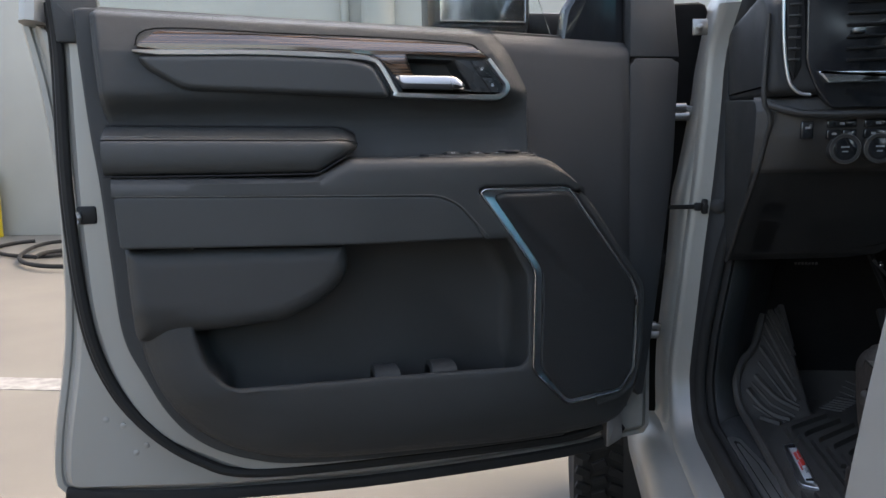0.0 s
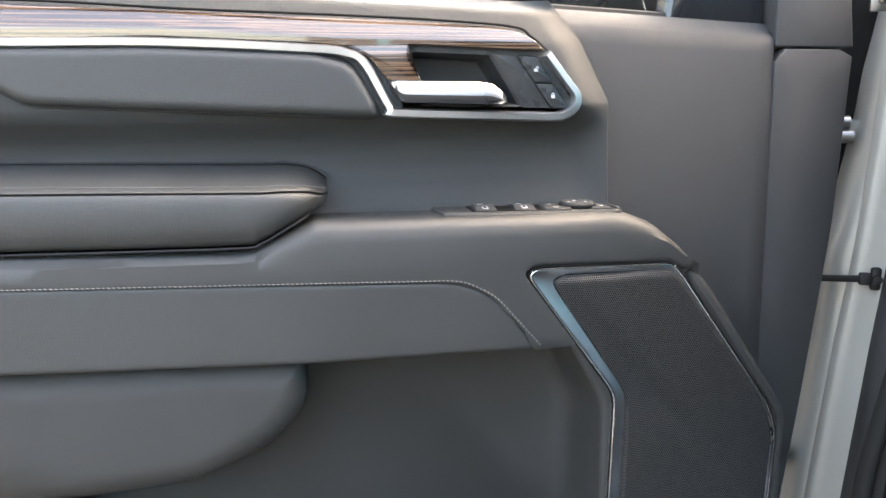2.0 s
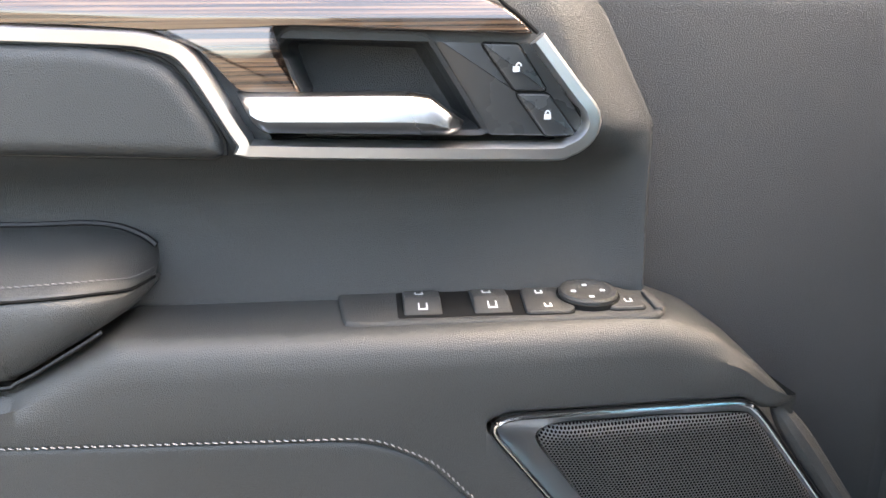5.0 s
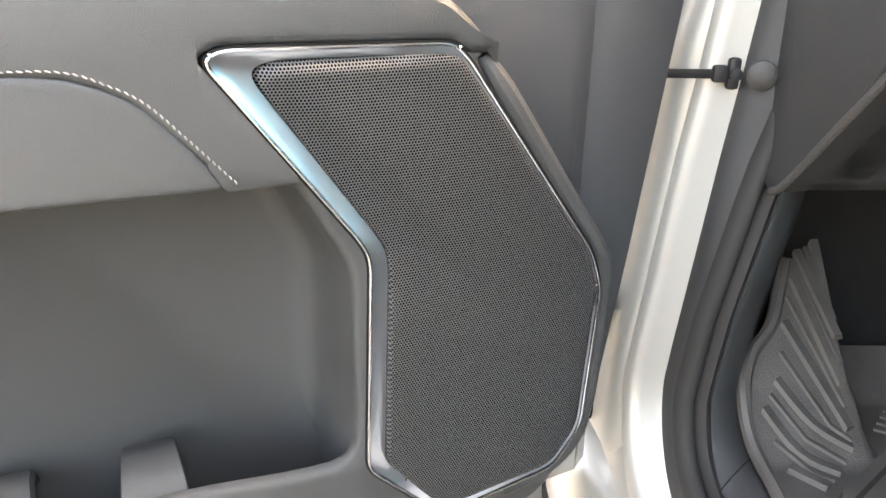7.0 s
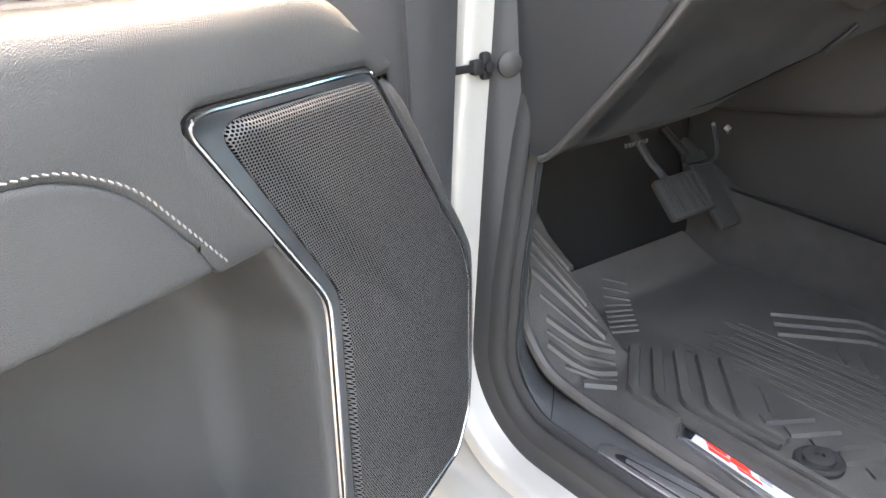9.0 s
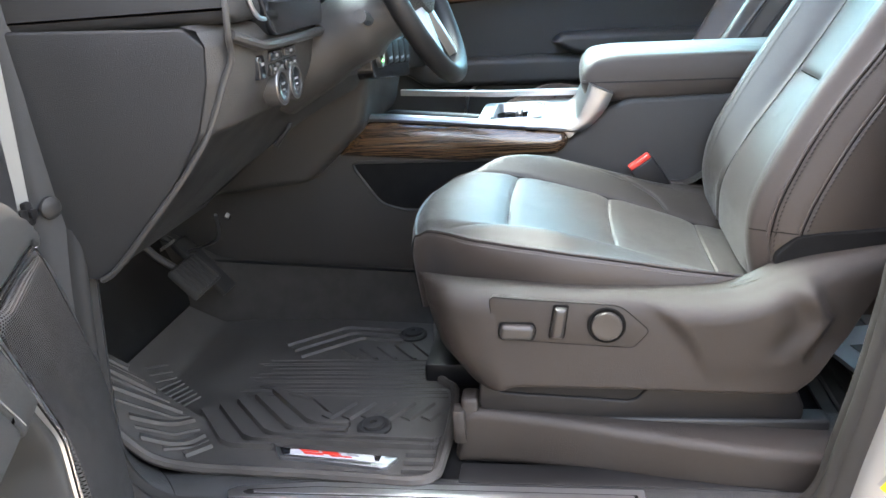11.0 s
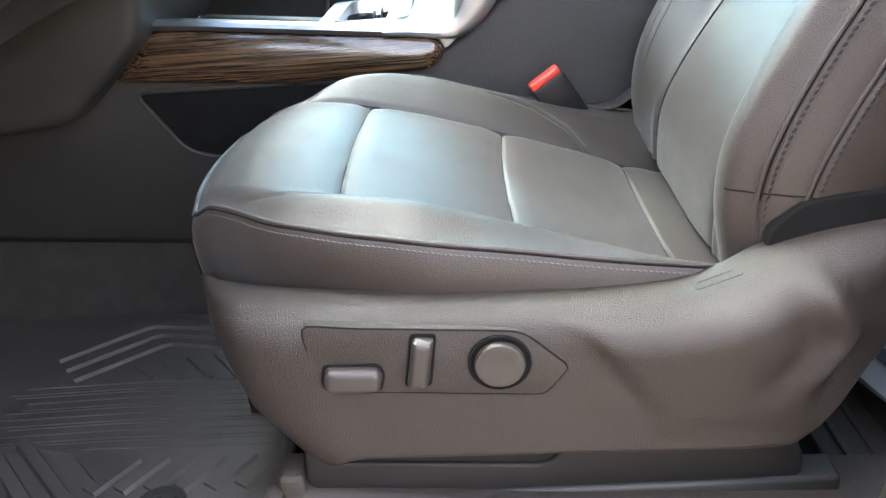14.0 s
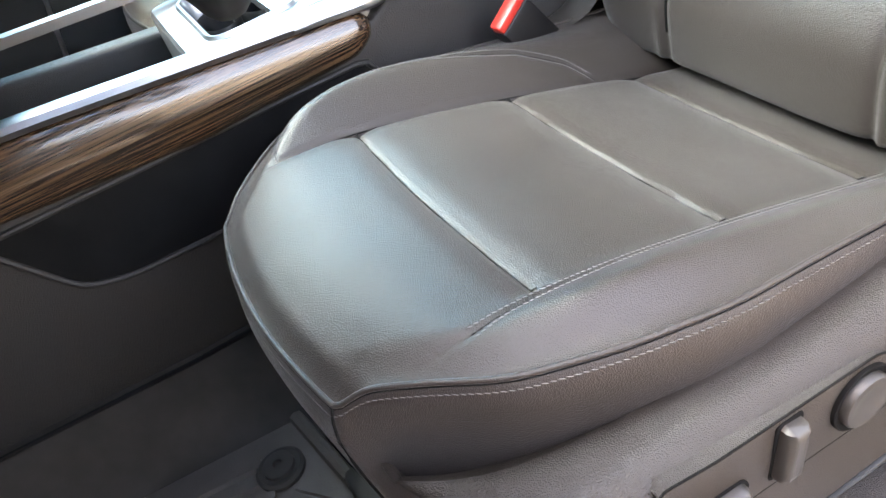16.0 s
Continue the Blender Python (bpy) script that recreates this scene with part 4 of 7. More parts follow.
def build_body():
    truck = holder("truck_body", Matrix.Identity(4), "silver pickup cab body with an open front doorway", "truck")
    rows = []
    for z, x0, x1 in PILLAR:
        rows.append([(x0 + 0.02, 0.98, z), (x0 - 0.012, 0.90, z), (x0 - 0.004, 0.825, z), (x0, 0.803, z), (x0 + 0.008, 0.793, z), (x0 + 0.25 * (x1 - x0), 0.789, z), (x0 + 0.5 * (x1 - x0), 0.786, z), (x1 - 0.012, 0.781, z), (x1 - 0.003, 0.777, z), (x1, 0.772, z), (x1 + 0.003, 0.79, z), (x1 + 0.01, 0.98, z)])
    cols = [smooth_path(c, 5) for c in zip(*rows)]
    part("hinge_pillar", grid([list(r) for r in zip(*cols)]), PAINT, truck, "silver painted hinge pillar", 50)
    # door gap: dark inner fender behind the door's front edge
    part("inner_fender", box(-0.055, 0.10, 0.86, 1.30, 0.66, 1.64, 0.02), CARPET, truck, "black inner fender in the door gap")
    part("fender_skin", box(-0.075, -0.045, 0.93, 1.30, 0.70, 1.48, 0.012), PAINT, truck)
    part("fender_bolt", join(box(0.052, 0.085, 0.79, 0.796, 1.555, 1.59, 0.002), disc([(0.008, 0), (0.008, 0.006), (0.004, 0.008)], 6, Matrix.Translation((0.068, 0.79, 1.572)) @ pose(0, 0, 0, 90))), STEEL, truck, "bolted metal bracket")
    # sill with a rolled step
    rows = []
    for y in (1.25, 1.0, 0.90, 0.83, 0.76, 0.68, 0.6, 0.3, 0.0, -0.2, -0.3, -0.4, -0.6, -1.2):
        d = 0.05 * ease(y, 0.70, 0.80) + 0.10 * ease(y, -0.18, -0.33)
        rows.append([(0.02, y, 0.40), (-0.045, y, 0.46), (-0.055, y, 0.56), (-0.05, y, 0.605), (-0.03, y, 0.628), (-0.01, y, 0.634), (0.004, y, 0.640), (0.012, y, 0.650 + 0.5 * d), (0.035, y, 0.658 + d), (0.055, y, 0.668 + d), (0.075, y, 0.672 + d)])
    part("sill", grid(rows), PAINT, truck, "silver painted door sill", 50)
    part("running_board", box(-0.22, -0.05, -1.2, 0.62, 0.37, 0.43, 0.015), RUBBER, truck, "black running board")
    part("board_strip", box(-0.19, -0.17, -1.1, 0.60, 0.428, 0.434, 0.002), SATIN, truck, "bright strip on the running board")
    # rear pillar skin
    rows = []
    for z, y0 in ((0.60, -0.29), (0.70, -0.275), (0.80, -0.299), (0.90, -0.320), (1.04, -0.342), (1.235, -0.365), (1.336, -0.386), (1.6, -0.431), (1.9, -0.481)):
        x = 0.05 + 0.13 * ease(z, 1.0, 1.9)
        rows.append([(x + 0.05, y0 + 0.012, z), (x + 0.036, y0 + 0.003, z), (x + 0.030, y0 - 0.004, z), (x + 0.004, y0 - 0.024, z), (x - 0.048, y0 - 0.064, z), (x - 0.088, y0 - 0.095, z), (x - 0.100, y0 - 0.110, z), (x - 0.104, y0 - (0.5 if z < 1.3 else 0.16), z)])
    cols = [smooth_path(c, 4) for c in zip(*rows)]
    part("rear_pillar", grid([list(r) for r in zip(*cols)]), PAINT, truck, "silver painted rear door pillar", 50)
    # roof, cowl, screens and far side close the cab
    part("roof", join(box(0.22, 1.65, -1.3, 0.08, 1.93, 1.99, 0.02), box(0.22, 0.30, -0.66, -0.45, 1.35, 1.95, 0.02), box(0.22, 0.30, -1.3, -1.18, 1.35, 1.95, 0.02), box(1.60, 1.68, -0.66, -0.45, 1.35, 1.95, 0.02), box(1.60, 1.68, -1.3, -1.18, 1.35, 1.95, 0.02)), LINER, truck, "grey cloth roof lining")
    part("rear_wall", join(box(0.15, 1.75, -1.36, -1.28, 0.6, 1.40, 0.02), box(0.15, 0.4, -1.36, -1.28, 1.4, 1.95, 0.02), box(1.5, 1.75, -1.36, -1.28, 1.4, 1.95, 0.02)), DARK, truck, "dark rear cab wall")
    part("left_rear_side", box(0.06, 0.12, -1.3, -0.45, 0.6, 1.38, 0.02), DARK, truck)
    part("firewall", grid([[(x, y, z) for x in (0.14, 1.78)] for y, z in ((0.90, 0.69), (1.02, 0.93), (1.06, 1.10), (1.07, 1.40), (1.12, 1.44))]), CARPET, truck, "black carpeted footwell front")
    part("screen_post", tube([(0.42, 0.05, 1.95), (0.28, 0.52, 1.73), (0.16, 0.95, 1.46)], 0.035, 10), LINER, truck)
    part("screen_post", tube([(1.45, 0.05, 1.95), (1.6, 0.52, 1.73), (1.72, 0.95, 1.46)], 0.035, 10), LINER, truck)
    pane = part("windscreen", grid([[(0.40, 0.06, 1.95), (1.47, 0.06, 1.95)], [(0.16, 1.0, 1.45), (1.74, 1.0, 1.45)]]), SCREEN, truck, "clear windscreen glass")
    for x in (0.26, 1.64):
        part("rear_window", grid([[(x, -0.66, 1.36), (x, -1.18, 1.36)], [(x, -0.66, 1.94), (x, -1.18, 1.94)]]), TINTED, truck, "tinted rear side window")
    part("hood", box(0.0, 1.9, 1.12, 2.4, 1.30, 1.42, 0.04), PAINT, truck, "silver painted hood")

    # weatherstrip: grey band, double bead
    line = aperture()

    def slim(y):
        """The seal is slimmer along the rear pillar."""
        return 1.0 - 0.5 * ease(y, -0.16, -0.30)

    def sweep(profile, line_=line):
        return grid([[(x + (dx * k if dx < 0.04 else dx - 0.042 + 0.042 * k), y + ny * e * slim(y), z + nz * e * slim(y)) for dx, e in profile] for y, z, ny, nz, x, k in line_])

    part("aperture_band", sweep([(-0.004, -0.004), (0.0, 0.004), (0.008, 0.012), (0.02, 0.018), (0.034, 0.023), (0.0399, 0.025)], [q for q in line if q[0] > -0.14]), KNEE, truck, "dark grey doorway edge band", 60)
    part("rear_band", sweep([(-0.004, -0.004), (0.0, 0.004), (0.008, 0.012), (0.02, 0.018), (0.034, 0.023), (0.0399, 0.025)], [q for q in line if q[0] < -0.10]), RUBBER, truck, "black rubber edge of the rear pillar", 60)
    def flange(y, z, ny, nz, x):
        return [(x + dx, y + ny * e, z + nz * e) for dx, e in ((0.0, -0.002), (-0.006, -0.003), (-0.026, -0.004), (-0.038, -0.005), (-0.044, -0.009), (-0.047, -0.022))]

    part("door_flange", grid([flange(y, z, ny, nz, x) for y, z, ny, nz, x, k in line if y > -0.18 and z < 1.64]), PAINT, truck, "silver painted flange round the doorway", 50)
    part("aperture_seal", sweep([(0.0405, 0.018), (0.042, 0.032), (0.048, 0.041), (0.056, 0.043), (0.063, 0.037), (0.066, 0.028), (0.070, 0.036), (0.077, 0.040), (0.084, 0.034), (0.088, 0.018)]), RUBBER, truck, "black rubber doorway seal", 60)
    for y, z, x in ((0.752, 1.178, 0.106), (0.752, 1.458, 0.176)):
        part("band_plug", disc([(0.016, 0), (0.0155, 0.005), (0.011, 0.008), (0.004, 0.009)], 24, Matrix.Translation((x, y, z)) @ pose(0, 0, 0, 90, 0, -18)), CONSOLE, truck, "round dark grey plug")

    # hinges, check strap, wiring boot
    for z, dx in ((1.391, 0.062), (0.878, 0.0)):
        part("hinge", join(tube([(dx - 0.045, 0.832, z - 0.0105), (dx - 0.008, 0.832, z - 0.0105)], 0.0105, 14), tube([(dx - 0.045, 0.832, z + 0.0105), (dx - 0.014, 0.832, z + 0.0105)], 0.0095, 14), box(dx - 0.05, dx + 0.01, 0.834, 0.848, z - 0.014, z + 0.014, 0.004)), STEEL, truck, "bare steel door hinge")
    part("check_strap", join(box(-0.05, 0.070, 0.762, 0.767, 1.172, 1.182, 0.002), box(0.058, 0.074, 0.760, 0.772, 1.168, 1.186, 0.003), box(0.074, 0.088, 0.762, 0.773, 1.160, 1.194, 0.004), disc([(0.007, 0), (0.007, 0.005), (0.003, 0.006)], 10, Matrix.Translation((0.081, 0.762, 1.177)) @ pose(0, 0, 0, 90))), DARK, truck, "black door check strap on its bracket")
    rows = [Vector((-0.02 + 0.01 * math.sin(i * 0.3), 0.80, 1.085 - 0.007 * i)) for i in range(15)]
    part("wiring_boot", tube(rows, [0.010 if i % 2 else 0.0135 for i in range(15)], 12, up=(1, 0, 0)), RUBBER, truck, "ribbed black wiring boot")
    return truck


build_body()


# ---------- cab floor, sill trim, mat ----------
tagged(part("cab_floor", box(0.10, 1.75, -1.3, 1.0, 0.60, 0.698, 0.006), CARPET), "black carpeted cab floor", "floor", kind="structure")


def build_tunnel():
    """Carpet that climbs from the floor to the foot of the console."""
    rows = []
    for i in range(40):
        y = -0.30 + 1.30 * i / 39
        top = 0.800 + 0.075 * max(0.0, y - 0.40)
        f = 0.5 * max(0.0, y - 0.86)
        rows.append([(x, y, z + f) for x, z in ((0.66, 0.7005), (0.70, 0.702), (0.722, 0.708), (0.740, 0.722), (0.757, 0.746), (0.772, 0.775), (0.783, top - 0.004), (0.790, top + 0.002), (0.80, top + 0.003))])
    tagged(part("tunnel_carpet", grid(rows), PILE, None, "", 60), "dark grey carpet on the side of the floor tunnel", "carpet", kind="structure")
    line = [(0.786, -0.30 + 1.25 * i / 30, 0.803 + 0.075 * max(0.0, -0.30 + 1.25 * i / 30 - 0.40)) for i in range(31)]
    tagged(part("tunnel_edge", tube(line, 0.003, 6), CARPET), "black joint between carpet and console", "trim", kind="structure")


def build_sill_trim():
    trim = holder("sill_trim", Matrix.Identity(4), "black plastic sill trim with a silver step plate", "sill trim")
    def strip(o, q, crown, way):
        """From the seal to the inner edge, crowned towards the opening."""
        o, q, way = Vector(o), Vector(q), Vector(way)
        return [o - way * 0.012, o] + [o.lerp(q, f) + way * crown * math.sin(math.pi * f) ** 0.7 for f in (0.08, 0.2, 0.4, 0.6, 0.8, 0.93)] + [q, q - way * 0.012]

    rows, wall = [], []
    for k in range(20):
        y = -0.40 + 1.03 * k / 19
        lean = 0.06 * ease(y, 0.30, 0.63)
        rows.append(strip((0.104, y, 0.703), (0.168, y + lean, 0.703), 0.008, (0, 0, 1)))
    cut = len(rows)
    for k in range(1, 13):
        g = k * math.pi / 24
        c_, s_ = math.cos(g), math.sin(g)
        q = (0.168, 0.70 + 0.10 * s_, 0.803 - 0.10 * c_)
        rows.append(strip((0.104, 0.64 + 0.092 * s_, 0.80 - 0.097 * c_), q, 0.009, (0, -s_, c_)))
        wall.append([Vector(q) + Vector((dx, dy, 0)) for dx, dy in ((0, 0), (0.016, 0.035), (0.05, 0.085), (0.09, 0.15), (0.11, 0.30))])
    for k in range(1, 16):
        z = 0.803 + 0.45 * k / 15
        dx = ramp_at(z, [(a, c) for a, b, c in PILLAR]) - 0.056 + 0.042 * (ramp_at(z, [(0.90, 0.15), (1.07, 0.45), (1.16, 0.75), (1.24, 0.95)]) - 0.15)
        q = (0.168 + dx, 0.80, z)
        rows.append(strip((0.104 + dx, 0.732, z), q, 0.009, (0, -1, 0)))
        wall.append([Vector(q) + Vector((ex, ey, 0)) for ex, ey in ((0, 0), (0.016, 0.035), (0.05, 0.085), (0.09, 0.15), (0.11, 0.30))])
    part("sill_cover", grid(rows), PLASTIC, trim, "black grained cover of the sill and kick panel", 60)
    part("kick_panel", grid(wall), PLASTIC, trim, "dark plastic kick panel", 60)
    part("cover_joint", tube([p + Vector((0, -0.0002, 0.0004)) for p in rows[cut + 1][1:-1]], 0.0007, 6), CARPET, trim)
    plate = rounded([(0.098, 0.572), (0.112, 0.580), (0.124, 0.566), (0.140, 0.44), (0.142, -0.05), (0.100, -0.05), (0.100, 0.3)], 0.004)
    sp = part("step_plate", slab(plate, 0.706, 0.7132, 0.001, on_top), SATIN, trim, "brushed silver step plate")
    part("plate_inlay", slab(rounded([(0.1055, 0.548), (0.110, 0.554), (0.1165, 0.546), (0.1275, 0.44), (0.1285, -0.04), (0.1075, -0.04), (0.1085, 0.3)], 0.003), 0.7128, 0.7139, 0.0004, on_top), DARK, sp)
    part("plate_field", slab(rounded([(0.108, 0.535), (0.114, 0.538), (0.125, 0.44), (0.126, -0.035), (0.109, -0.035), (0.110, 0.3)], 0.003), 0.7137, 0.7149, 0.0004, on_top), SATIN, sp)
    return trim


build_tunnel()
build_sill_trim()


def mat_z(y, x=0.0):
    """Flat in the middle; the foot rest beside the kick panel climbs from y = 0.70."""
    rest = 0.86 * max(0.0, y - 0.70) + 0.12 * (max(0.0, 0.03 - abs(y - 0.70)) ** 2) / 0.03
    return 0.712 + rest * ease(x, 0.322, 0.300) + 0.62 * max(0.0, y - 0.84) * ease(x, 0.300, 0.322)


def build_mat():
    mat = holder("floor_mat", Matrix.Identity(4), "black ribbed rubber floor mat with a chevron pattern", "floor mat")
    left = [(0.255, 0.150), (0.28, 0.142), (0.444, 0.152), (0.60, 0.160), (0.652, 0.162), (0.721, 0.157), (0.767, 0.159), (0.806, 0.178), (0.836, 0.211), (0.884, 0.237), (0.93, 0.26)]
    right_ = [(0.255, 0.40), (0.30, 0.47), (0.34, 0.70), (0.70, 0.74), (0.93, 0.70)]
    rows = []
    for j in range(60):
        y = 0.256 + 0.66 * j / 59
        a, b = ramp_at(y, left), ramp_at(y, right_)
        xs = [a + (0.298 - a) * i / 10 for i in range(11)] + [0.304, 0.309, 0.314, 0.319, 0.324] + [0.33 + (b - 0.33) * i / 24 for i in range(25)]
        rows.append([(x, y, mat_z(y, x)) for x in xs])
    part("sheet", grid(rows), MAT, mat, "black rubber sheet")
    lip = [(ramp_at(y, right_), y) for y in (0.34, 0.30, 0.262)] + [(0.30, 0.254), (0.20, 0.256), (0.158, 0.262)] + [(ramp_at(y, left), y) for y in (0.29, 0.36, 0.444, 0.52, 0.58, 0.652, 0.721, 0.767, 0.806, 0.836, 0.884, 0.91)]
    part("raised_rim", tube(smooth_path([(x, y, mat_z(y, x) + 0.004) for x, y in lip], 5), 0.009, 8), MAT, mat, "rounded raised rim")

    def rib(pts, wide=0.006, high=0.006):
        rows_ = []
        p = [Vector((x, y, mat_z(y, x))) for x, y in pts]
        for i, q in enumerate(p):
            t = (p[min(i + 1, len(p) - 1)] - p[max(i - 1, 0)]).normalized()
            s = t.cross(Vector((0, 0, 1))).normalized() * (wide[i] if isinstance(wide, (list, tuple)) else wide)
            up = Vector((0, 0, high))
            rows_.append([q - s, q - s * 0.72 + up, q + s * 0.72 + up, q + s])
        return part("rib", grid(rows_, closed=True, caps=True), MAT, mat, sharp=25)

    # broad ribs that turn to run along the sill
    for k in range(5):
        bx, by = 0.230 + 0.0168 * k, 0.628 - 0.033 * k
        stop = (0.548, 0.278, 0.275, 0.432, 0.432)[k]
        pts = [(0.334 + 0.0185 * k, 0.716 - 0.0275 * k), (bx + 0.012, by + 0.011), (bx + 0.002, by - 0.006), (bx - 0.001, by - 0.03), (bx - 0.012 * (by - stop) / 0.3, stop)]
        rib(pts, [0.0095, 0.0095, 0.0078, 0.0058, 0.0055], 0.0095)
    rib([(0.405, 0.605), (0.383, 0.524), (0.328, 0.470)], 0.004, 0.006)
    # raised plates with dark joints between them
    for k in range(6):
        rib([(0.318, 0.302 + 0.036 * k), (0.374, 0.2665 + 0.036 * k)], 0.0125, 0.0045)
    for k in range(3):
        d = 0.026 * k
        rib([(0.598 - d, 0.650 - 0.9 * d), (0.678 - d, 0.548 - 0.9 * d), (0.683 - d, 0.530 - 0.9 * d), (0.664 - d, 0.40)], 0.0075, 0.0055)
    for k in range(5):
        rib([(0.572 + 0.008 * k, 0.520 - 0.036 * k), (0.536 - 0.001 * k, 0.480 - 0.040 * k)], 0.0042, 0.005)
    # fine lines along the flat middle
    for k in range(13):
        x0 = 0.392 + 0.0115 * k + 0.003 * math.sin(k * 2.1)
        rib([(x0, 0.272 + 0.003 * k), (x0 + 0.004, 0.50), (x0, 0.66 + 0.02 * math.sin(k * 1.3))], 0.0016, 0.0016)
    for k in range(5):
        rib([(0.172 + 0.0215 * k, 0.268), (0.172 + 0.0215 * k, 0.316)], 0.0068, 0.007)
    # foot rest
    for pts in ([(0.298, 0.934), (0.307, 0.873)], [(0.271, 0.922), (0.299, 0.825)], [(0.255, 0.900), (0.290, 0.776)], [(0.232, 0.841), (0.286, 0.733)], [(0.206, 0.781), (0.241, 0.738), (0.283, 0.715)], [(0.183, 0.753), (0.215, 0.711), (0.256, 0.685)], [(0.196, 0.691), (0.229, 0.659)]):
        fine_ = [tuple(p)[:2] for p in smooth_path([(x, y, 0) for x, y in pts], 4)] if len(pts) > 2 else pts
        rib(fine_, 0.0085, 0.0065)
    for pts in ([(0.285, 0.928), (0.303, 0.850)], [(0.263, 0.911), (0.295, 0.800)], [(0.244, 0.870), (0.288, 0.755)], [(0.219, 0.810), (0.263, 0.737), (0.285, 0.723)], [(0.194, 0.767), (0.228, 0.724), (0.270, 0.700)], [(0.188, 0.722), (0.222, 0.685), (0.243, 0.672)]):
        rib(pts, 0.0045, 0.004)
    for k in range(9):
        rib([(0.345 + 0.012 * k, 0.775 + 0.014 * k), (0.385 + 0.012 * k, 0.752 + 0.014 * k)], 0.0030, 0.003)
    for x, y in ((0.289, 0.387), (0.640, 0.383)):
        part("mat_fastener", disc([(0.030, 0), (0.030, 0.005), (0.026, 0.008), (0.0235, 0.0065), (0.0195, 0.0065), (0.019, 0.012), (0.0155, 0.0135), (0.006, 0.0135), (0.0055, 0.009)], 32, Matrix.Translation((x, y, 0.713))), RUBBER, mat, "round black mat fastener")
    # badge: chrome frame, red and pale shapes
    frame_ = rounded([(0.222, 0.540), (0.200, 0.327), (0.176, 0.340), (0.172, 0.350), (0.196, 0.525)], 0.002)
    badge = part("badge", slab(frame_, 0.712, 0.7185, 0.0012, on_top), SATIN, mat, "chrome badge with red and silver shapes")
    def bit(pts, mats, label=""):
        part("badge_shape", slab(pts, 0.719, 0.7202, 0.0003, on_top), mats, badge, label)

    part("badge_field", slab([(0.2165, 0.520), (0.1985, 0.350), (0.185, 0.352), (0.202, 0.515)], 0.718, 0.7192, 0.0003, on_top), PALE, badge)
    bit([(0.2175, 0.531), (0.2155, 0.512), (0.2015, 0.508), (0.1985, 0.519)], GLOSS, "black wedge")
    bit([(0.2145, 0.496), (0.2105, 0.462), (0.2065, 0.459), (0.2095, 0.490)], RED, "red slanted shape")
    bit([(0.2075, 0.488), (0.2035, 0.452), (0.1985, 0.449), (0.2015, 0.482)], RED, "red slanted shape")
    bit([(0.2105, 0.457), (0.2075, 0.428), (0.1995, 0.420), (0.2025, 0.452)], RED, "red slanted shape")
    bit([(0.2000, 0.441), (0.1965, 0.405), (0.1930, 0.400), (0.1960, 0.436)], RED, "red slanted shape")
    bit([(0.2055, 0.415), (0.2035, 0.396), (0.1975, 0.390), (0.1995, 0.409)], MARK, "grey slanted shape")
    bit([(0.2005, 0.366), (0.1993, 0.354), (0.1860, 0.355), (0.1875, 0.362)], GLOSS, "black end piece")
    return mat


build_mat()

# ---------- driver's seat ----------
THREAD_TOP = material("top_thread", (0.13, 0.126, 0.122), 0.8, 0, 0.2, 2000, spec=0.2)
THREAD_MID = material("mid_thread", (0.10, 0.094, 0.088), 0.8, 0, 0.2, 2000, spec=0.2)
SEAT_X = 0.505
HALF = [(-0.27, 0.238), (-0.1, 0.248), (0.06, 0.255), (0.13, 0.243), (0.18, 0.226), (0.22, 0.210), (0.25, 0.195), (0.275, 0.176), (0.30, 0.152), (0.315, 0.132)]
CROWN = [(-0.28, 0.926), (-0.23, 0.938), (-0.18, 0.955), (-0.1, 0.983), (-0.02, 1.010), (0.07, 1.038), (0.15, 1.058), (0.20, 1.066), (0.24, 1.066), (0.27, 1.060), (0.30, 1.050), (0.31, 1.045)]
PIPE = [(-0.27, 0.985), (-0.19, 0.997), (-0.1, 1.012), (-0.02, 1.028), (0.078, 1.045), (0.172, 1.053), (0.245, 1.054), (0.28, 1.047), (0.31, 1.042)]
SEAMS = [(0.145, -0.012), (-0.026, -0.012), (-0.186, -0.006)]


def soft_at(y, table):
    """The table's value at y, with its corners rounded off."""
    return sum(ramp_at(y + k * 0.008, table) for k in range(-3, 4)) / 7


def groove(d, w=0.0035):
    return math.exp(-(d / w) ** 2)


def side_seam(y0, s):
    """Distance of the sewn bolster seam from the middle, on the outer (-1) or inner (1) side."""
    if s < 0:
        return ramp_at(y0, [(-0.25, 0.167), (-0.18, 0.169), (0.0, 0.173), (0.15, 0.176), (0.20, 0.178), (0.28, 0.170)])
    return ramp_at(y0, [(-0.25, 0.150), (-0.14, 0.154), (-0.118, 0.176), (-0.07, 0.196), (0.02, 0.210), (0.11, 0.214), (0.195, 0.205), (0.222, 0.184), (0.236, 0.154)])


